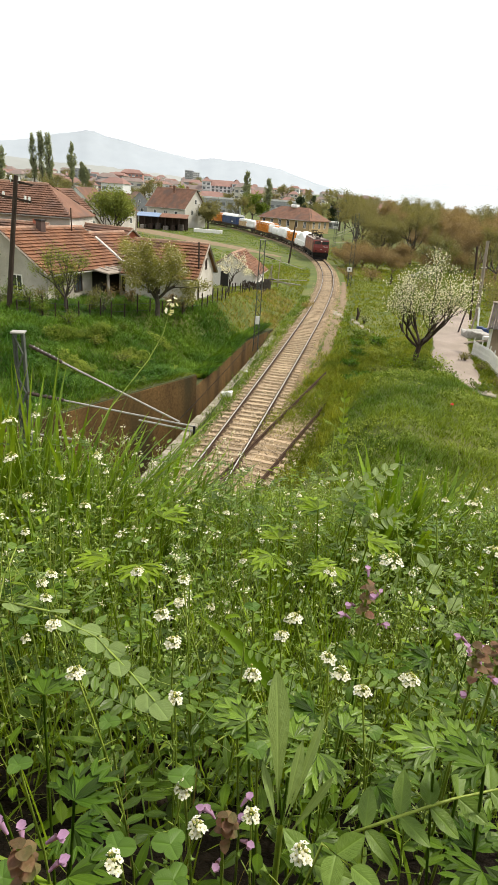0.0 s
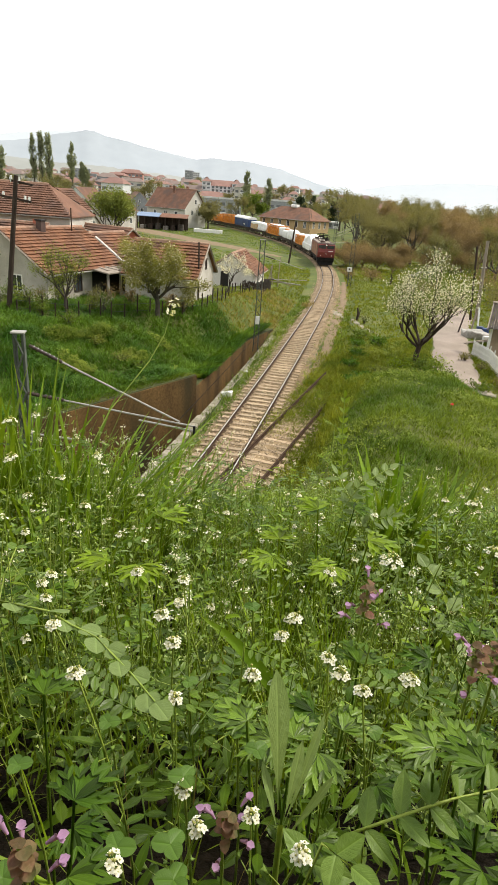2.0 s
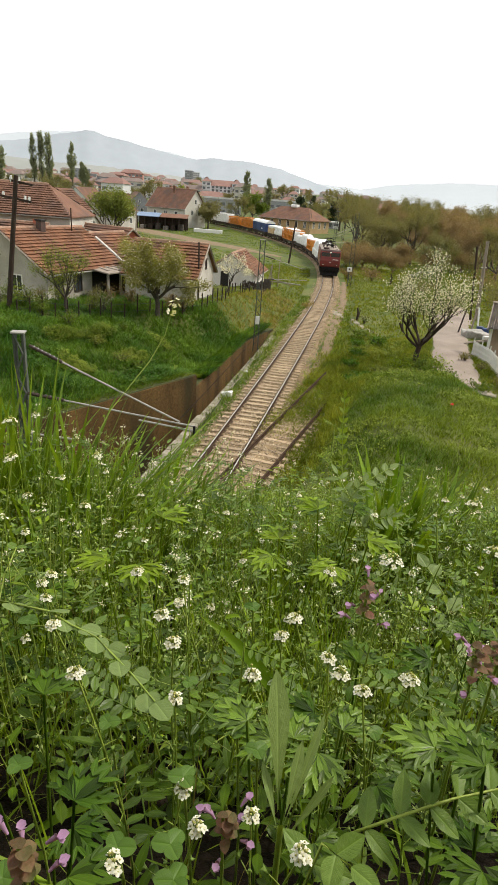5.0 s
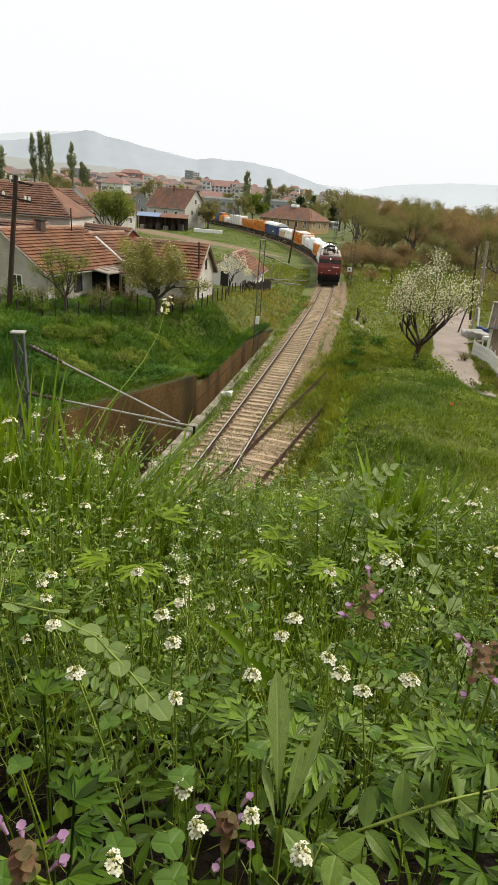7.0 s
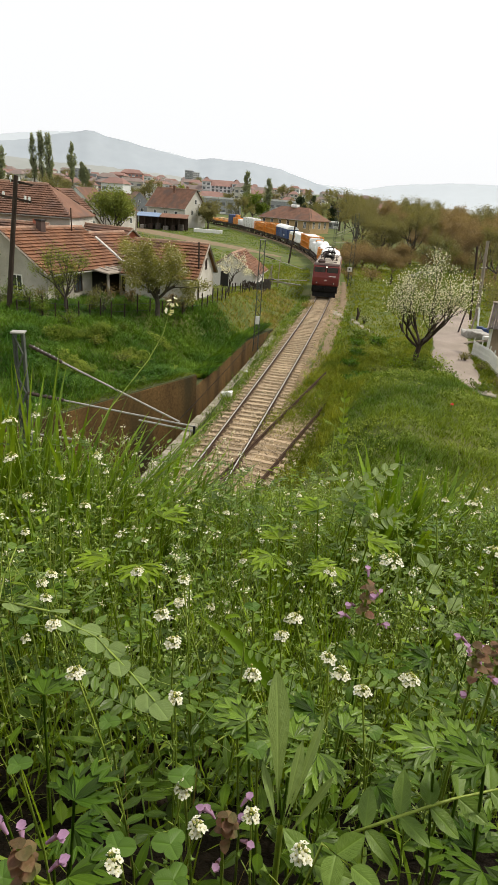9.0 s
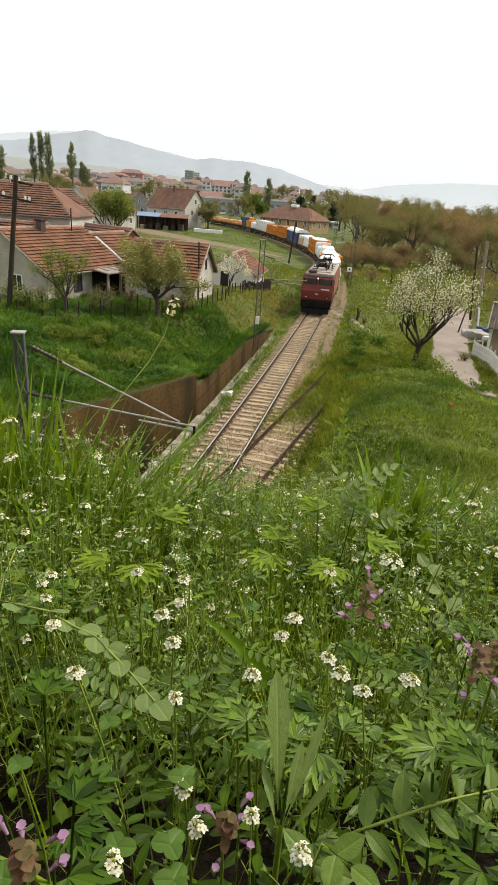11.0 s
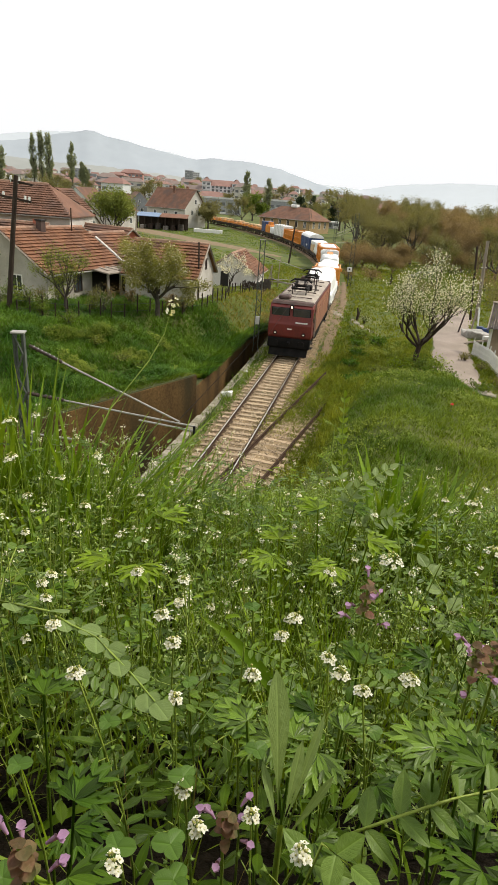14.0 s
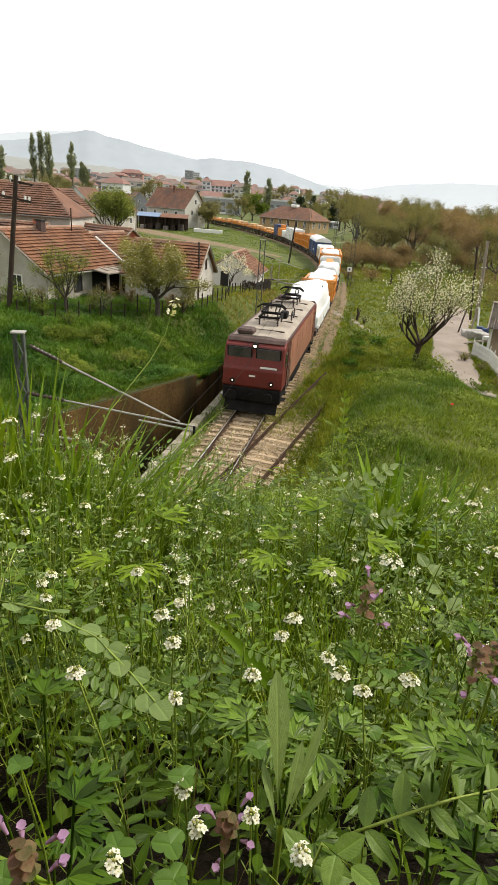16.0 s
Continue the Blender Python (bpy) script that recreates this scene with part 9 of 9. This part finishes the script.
def leaf_floor(n, seed, name, label, material, size, y1=3.8, hmax=0.20, slim=(0.22, 0.46), near=1.0, y0=0.0):
    """Leafy weeds filling the gaps between the stalks, from the soil up to an uneven top."""
    rnd = random.Random(seed)
    s = Soup()
    for x, y in spread_near(seed, n, y1, 0.4):
        top = hmax * (0.92 + 0.5 * noise.noise(Vector((x * 4, y * 4, seed * 1.3)))) * (1.0 + 0.35 * max(-0.3, min(1, -x / (0.25 + 0.4 * y))))
        if y < y0:
            continue
        if y < 0.55:
            if rnd.random() > near * (0.08 if x < 0.02 and y < 0.42 else 0.6):
                continue
            # a hollow under the eye, deeper to one side
            top = min(top, (0.05 if x < 0.0 else 0.09) + (0.24 if x < 0.0 else 0.22) * y)
        z = turf_z(x, y) + top * (1 - 0.85 * rnd.random() ** 1.4)
        a = rnd.uniform(0, 6.28)
        k = size * rnd.uniform(0.6, 1.4)
        along = Vector((math.cos(a), math.sin(a), rnd.uniform(-0.2, 0.6)))
        up = Vector((rnd.gauss(0, 0.25), rnd.gauss(0, 0.25), 1))
        if y < 0.6 and size > 0.012:
            s.fine_leaf(Vector((x, y, z)), along, up, k, k * rnd.uniform(*slim), 0.2, rnd.uniform(0, 0.3), rnd.uniform(0.8, 1.1), 5)
        else:
            s.leaflet(Vector((x, y, z)), along, up, k, k * rnd.uniform(*slim), 0.12, rnd.uniform(0, 0.25))
    return tagged(new(name, s.mesh(name, material)), label, "wild plants", kind="stuff")


leaf_floor(7000, 71, "low_weeds", "low leafy weeds between the grass", M_LEAF, 0.020, 2.2, 0.24)
leaf_floor(4200, 72, "low_weeds", "low grey-green weeds between the grass", M_VETCH, 0.019, 2.0, 0.31, y0=0.3)
leaf_floor(3600, 76, "narrow_weeds", "narrow pale leaflets between the stalks", M_DOWNY, 0.013, 2.0, 0.32, (0.18, 0.36), 0.4, 0.4)
leaf_floor(7000, 74, "young_weeds", "yellow-green young weed leaves", M_YOUNG, 0.015, 2.0, 0.31, (0.2, 0.4), 0.3, 0.45)


# plants that stand out by their large leaves
FACE = Vector((0, -0.55, 0.83))


def sprig(name, label, pts, leaves, ll, lw, material, pairs=True, fold=0.10, blunt=1.0, ends=True, rise=0.4, face=FACE):
    """A stalk through the given places, rooted in the turf, with a leaf or a pair at even steps along its last stretch."""
    rnd = random.Random(len(label) + leaves)
    pts = [Vector(p) for p in pts]
    foot = Vector((pts[0].x, pts[0].y + 0.02, turf_z(pts[0].x, pts[0].y) - 0.01))
    t = thing(name, Matrix.Translation(foot), label, "wild plant", "broad-leaved plants of the bank")
    st = Soup()
    st.stem([Vector((0, 0, 0)), (pts[0] - foot) * 0.6] + [p - foot for p in pts], 0.0014, 0.0008, 5)
    st.part("stalk", M_STEM, t)
    n = len(pts) - 1
    for i in range(leaves):
        f = n * (i + 0.5) / leaves
        k = min(int(f), n - 1)
        p = pts[k].lerp(pts[k + 1], f - k) - foot
        d = (pts[k + 1] - pts[k]).normalized()
        sd = d.cross(face).normalized()
        for q in ((-1, 1) if pairs else ((1, -1)[i % 2],)):
            s = Soup()
            s.fine_leaf(p, sd * q + d * rise + face * rnd.uniform(-0.2, 0.3), face + Vector((rnd.gauss(0, 0.2), rnd.gauss(0, 0.2), 0)), ll * rnd.uniform(0.85, 1.1) * (1 - 0.25 * i / leaves), lw * rnd.uniform(0.9, 1.1), fold, rnd.uniform(0.02, 0.2), blunt, 8)
            s.part("leaf", material, t)
    if ends:
        s = Soup()
        s.fine_leaf(pts[-1] - foot, pts[-1] - pts[-2], face, ll * 0.85, lw * 0.9, fold, 0.1, blunt, 8)
        s.part("leaf", material, t)
    return t


LEVEL = Vector((0, -0.12, 1))
sprig("vetch", "vetch leaf with large oval paired leaflets", ((0.078, 0.243, 9.414), (0.113, 0.249, 9.428), (0.144, 0.259, 9.431), (0.182, 0.270, 9.431)), 5, 0.027, 0.0115, M_PALE, rise=0.55, fold=0.2, face=Vector((0, -0.3, 1)))
sprig("vetch", "vetch leaf with oval leaflets close to the soil", ((0.050, 0.215, 9.41), (0.058, 0.222, 9.436), (0.072, 0.208, 9.440)), 2, 0.023, 0.013, M_PALE, fold=0.2, face=Vector((0, -0.3, 1)))
sprig("trailing_plant", "trailing stalk with round grey-green leaves", ((-0.248, 0.486, 9.375), (-0.176, 0.443, 9.401), (-0.148, 0.422, 9.405), (-0.120, 0.403, 9.410), (-0.101, 0.382, 9.413), (-0.080, 0.361, 9.413), (-0.056, 0.331, 9.417)), 9, 0.024, 0.0195, M_DOWNY, False, 0.14, 1.0, True, 2.2, LEVEL)
t = thing("lance_leaf_plant", pose(0.036, 0.228, turf_z(0.036, 0.228)), "plant with upright downy lance-shaped leaves", "wild plant", "broad-leaved plants of the bank")
foot = Vector((0.036, 0.228, turf_z(0.036, 0.228)))
st = Soup()
st.stem([Vector((0, 0, -0.02)), Vector((0, 0, 0.10)), Vector((0, 0.012, 0.224))], 0.0022, 0.0020, 6)
st.part("stalk", M_STEM, t)
for p, q, w in (((0.034, 0.246, 9.425), (0.031, 0.288, 9.496), 0.0150), ((0.037, 0.240, 9.420), (0.062, 0.276, 9.474), 0.0062), ((0.037, 0.240, 9.425), (0.048, 0.266, 9.462), 0.0072), ((0.034, 0.238, 9.42), (0.024, 0.262, 9.448), 0.0055), ((0.038, 0.236, 9.415), (0.066, 0.250, 9.452), 0.0055)):
    s = Soup()
    p, q = Vector(p) - foot, Vector(q) - foot
    s.fine_leaf(p, q - p, Vector((0.25, -0.5, 0.75)), (q - p).length, w, 0.22, 0.10, 2.3, 10)
    s.part("leaf", M_DOWNY, t)
sprig("trailing_plant", "slender stalk with round grey-green leaves", ((0.333, 0.680, 9.159), (0.337, 0.747, 9.176), (0.330, 0.791, 9.205), (0.309, 0.826, 9.229)), 5, 0.034, 0.022, M_DOWNY, False, 0.08, 0.9, True, 0.6)
sprig("vetch", "tall vetch stem with slender leaflets", ((0.319, 0.954, 9.070), (0.252, 0.960, 9.151), (0.227, 0.989, 9.206), (0.201, 1.016, 9.251), (0.181, 1.065, 9.275)), 9, 0.036, 0.010, M_DOWNY, True, 0.1, 1.0, True, 0.5)
sprig("vetch", "arching vetch leaf with a row of small leaflets", ((0.190, 1.002, 9.231), (0.220, 1.016, 9.280), (0.275, 1.039, 9.307)), 6, 0.026, 0.013, M_DOWNY, True, 0.1, 1.0, True, 0.8)
sprig("vetch", "short vetch leaf with slender leaflets", ((0.227, 0.989, 9.193), (0.256, 0.982, 9.226), (0.277, 0.972, 9.240)), 4, 0.030, 0.011, M_DOWNY)
sprig("vetch", "young yellow-green vetch shoot standing upright", ((0.219, 1.121, 9.119), (0.206, 1.135, 9.221), (0.198, 1.140, 9.286), (0.193, 1.153, 9.347), (0.192, 1.167, 9.403)), 11, 0.020, 0.008, M_YOUNG, True, 0.12, 1.0, True, 1.3)
for tx, ty, tz, tk in ((-0.025, 0.253, 9.441, 0.017), (-0.026, 0.205, 9.452, 0.018), (-0.022, 0.190, 9.448, 0.018), (-0.052, 0.197, 9.459, 0.017), (0.021, 0.290, 9.424, 0.016), (0.007, 0.309, 9.419, 0.016), (-0.110, 0.190, 9.440, 0.018),
                       (-0.10, 0.36, 9.36, 0.018), (-0.15, 0.30, 9.38, 0.018), (-0.04, 0.42, 9.35, 0.017), (0.12, 0.36, 9.37, 0.017), (-0.22, 0.50, 9.34, 0.02), (0.02, 0.60, 9.30, 0.02), (0.16, 0.47, 9.33, 0.017), (-0.12, 0.62, 9.27, 0.02)):
    t = thing("clover", Matrix.Translation((tx, ty, turf_z(tx, ty))), "clover with three round green leaves", "wild plant", "clovers of the bank")
    top = Vector((0, 0, tz - turf_z(tx, ty)))
    st = Soup()
    st.stem([Vector((0.01, 0.02, -0.02)), top * 0.5 + Vector((0.008, 0.01, 0)), top], 0.0014, 0.001, 5)
    st.part("stalk", M_STEM, t)
    for q in range(3):
        a = q * 2.09 + tx * 40
        s = Soup()
        s.fine_leaf(top, Vector((math.cos(a), math.sin(a), 0.15 - 0.2 * math.sin(a))), Vector((0, -0.2, 1)), tk * 0.58, tk * 0.55, 0.16, 0.12, 1.05, 8)
        s.part("leaf", M_CLOVER, t)
t = thing("broad_blade", pose(0.054, 0.461, turf_z(0.054, 0.461)), "single broad bright green grass blade lying over", "grass")
s = Soup()
bz = turf_z(0.054, 0.461)
for i in range(9):
    f = i / 8
    c = Vector((0.012, 0.004, 9.27 - bz)).lerp(Vector((-0.092, 0.036, 9.365 - bz)), f) + Vector((0, 0, 0.015 * math.sin(math.pi * f)))
    if i == 0:
        c = Vector((0.026, -0.001, 9.255 - bz))
    w = 0.0070 * (1 - f ** 2.5) + 0.0004
    sd = Vector((0.55, 0.35, 0.55)).normalized()
    s.v += [c + sd * w, c - FACE * w * 0.35, c - sd * w]
for i in range(8):
    b = 3 * i
    s.f += [(b, b + 3, b + 4, b + 1), (b + 1, b + 4, b + 5, b + 2)]
s.stem([Vector((0.034, 0.0, -0.02)), Vector((0.030, 0, (9.2 - bz) * 0.8)), Vector((0.024, 0, 9.257 - bz))], 0.003, 0.003, 5)
s.part("blade", M_GRASS_TALL, t)


def shade_grass(n, seed):
    """Unseen tall grass beside and behind the camera, added to shade the near plants."""
    rnd = random.Random(seed)
    s = Soup()
    while n:
        x, y = rnd.uniform(-1.1, 1.1), rnd.uniform(-0.75, 0.45)
        if y > -0.10 and abs(x) < 0.30 + 0.62 * y + 0.10:
            continue
        n -= 1
        a = rnd.uniform(0, 6.28)
        s.blade(Vector((x, y, turf_z(x, y) - 0.02)), (math.cos(a) * 0.4, math.sin(a) * 0.4), rnd.uniform(0.30, 0.62), rnd.uniform(0.009, 0.018), 0.3, 4, rnd.uniform(-0.5, 0.5))
    return tagged(new("tall_grass", s.mesh("tall_grass", M_GRASS)), "tall grass close round the camera", "grass", kind="stuff")


shade_grass(12000, 81)


def bank_sides(n, seed):
    """The grass of the slope goes on to both sides."""
    rnd = random.Random(seed)
    s = Soup()
    while n:
        x, y = rnd.uniform(-3.2, 3.2), rnd.uniform(-1.2, 4.6)
        if abs(x) < 0.40 + 0.52 * max(y, 0) and -0.7 < y < 2.5:
            continue
        n -= 1
        a = rnd.uniform(0, 6.28)
        s.blade(Vector((x, y, turf_z(x, y) - 0.02)), (math.cos(a) * 0.7, math.sin(a) * 0.7), rnd.uniform(0.16, 0.34), rnd.uniform(0.006, 0.012), 0.5, 3, rnd.uniform(-0.5, 0.5))
    return tagged(new("bank_grass", s.mesh("bank_grass", M_GRASS)), "fresh green grass over the rest of the bank", "grass", kind="stuff")


bank_sides(20000, 82)


def tall_flower():
    """The single tall stalk that leans over the view of the bank."""
    t = thing("tall_white_flower", pose(-0.353, 1.074, 8.77), "tall bent stalk with a white flower cluster at its tip", "wild flower")
    st, fl, pods, bud = Soup(), Soup(), Soup(), Soup()
    rnd = random.Random(6)
    pts = [Vector(p) for p in ((-0.02, 0, -0.02), (-0.01, 0.02, 0.22), (0.0, 0.0, 0.45), (0.05, 0.10, 0.565), (0.117, 0.19, 0.655), (0.145, 0.22, 0.71), (0.159, 0.239, 0.772))]
    st.stem(pts, 0.0014, 0.0010, 5)
    for i in range(24):
        f = 0.3 + 0.68 * i / 24
        k = f * (len(pts) - 1)
        p = pts[int(k)].lerp(pts[min(int(k) + 1, 6)], k - int(k))
        b = i * 2.4
        e = p + Vector((math.cos(b), math.sin(b), 0.4)) * 0.013
        st.stem([p, e], 0.0006, 0.0005, 3)
        pods.leaflet(e, Vector((math.cos(b), math.sin(b), 0.5)), Vector((0, 0, 1)), 0.009, 0.005, 0.1, 0)
    for i in range(11):
        c = pts[-1] + Vector((rnd.gauss(0, 0.007), rnd.gauss(0, 0.007), rnd.gauss(-0.004, 0.010)))
        nrm = (c - pts[-1] + Vector((0, 0, 0.008))).normalized()
        e1 = nrm.orthogonal().normalized()
        e2 = nrm.cross(e1)
        for j in range(4):
            g = i + j * 1.57
            fl.leaflet(c, e1 * math.cos(g) + e2 * math.sin(g) + nrm * 0.4, nrm, 0.0060, 0.0052, 0.05, 0.1)
        bud.bead(c + nrm * 0.002, 0.0015)
    st.part("stalk", M_STEM, t)
    pods.part("raceme", M_LEAF, t, stuff=True)
    fl.part("flower_head", M_PETAL, t, "white petals", True)
    bud.part("bud_tip", M_BUD, t, "pale yellow buds", True)
    return t


TALL = tall_flower()


def sway():
    """A light wind rocks the tall stalk."""
    base = pose(-0.353, 1.074, 8.77)
    nods = (0, 3, 5, 2, 3, -6, -4, 5, -8, -2, 4, -3, 2, -4, -8, -2, 3, -1, 0, 4, -3, 1, 3, -2, 0, 0, 4, -3, 2, 5, 0, 6, 4)
    rows = []
    for i in range(33):
        t = i * 0.5
        rows.append((t, base @ Matrix.Rotation(0.0016 * nods[i], 4, "Y")))
    walk(TALL, rows)


# ---------------------------------------------------------------- what moves
def front_at(t):
    """Metres along the track from its near end to the locomotive's buffers."""
    return 102.5 - 5.1 * t - 0.031 * t * t


def motions():
    for ob, a, b, mid in TRAIN:
        rows = []
        for i in range(33):
            t = i * 0.5
            s = front_at(t)
            # the bogies hold the vehicle on the curve
            xa, ya, _ = on_line(s + a + 2.4)
            xb, yb, _ = on_line(s + b - 2.4)
            za, zb = line_z(s + a + 2.4), line_z(s + b - 2.4)
            d = Vector((xa - xb, ya - yb, 0))
            turn = math.atan2(-d.x, d.y)
            climb = math.atan2(za - zb, d.length)
            rows.append((t, Matrix.Translation(((xa + xb) / 2, (ya + yb) / 2, (za + zb) / 2)) @ Matrix.Rotation(turn, 4, "Z") @ Matrix.Rotation(climb, 4, "X")))
        walk(ob, rows)
    sway()


motions()
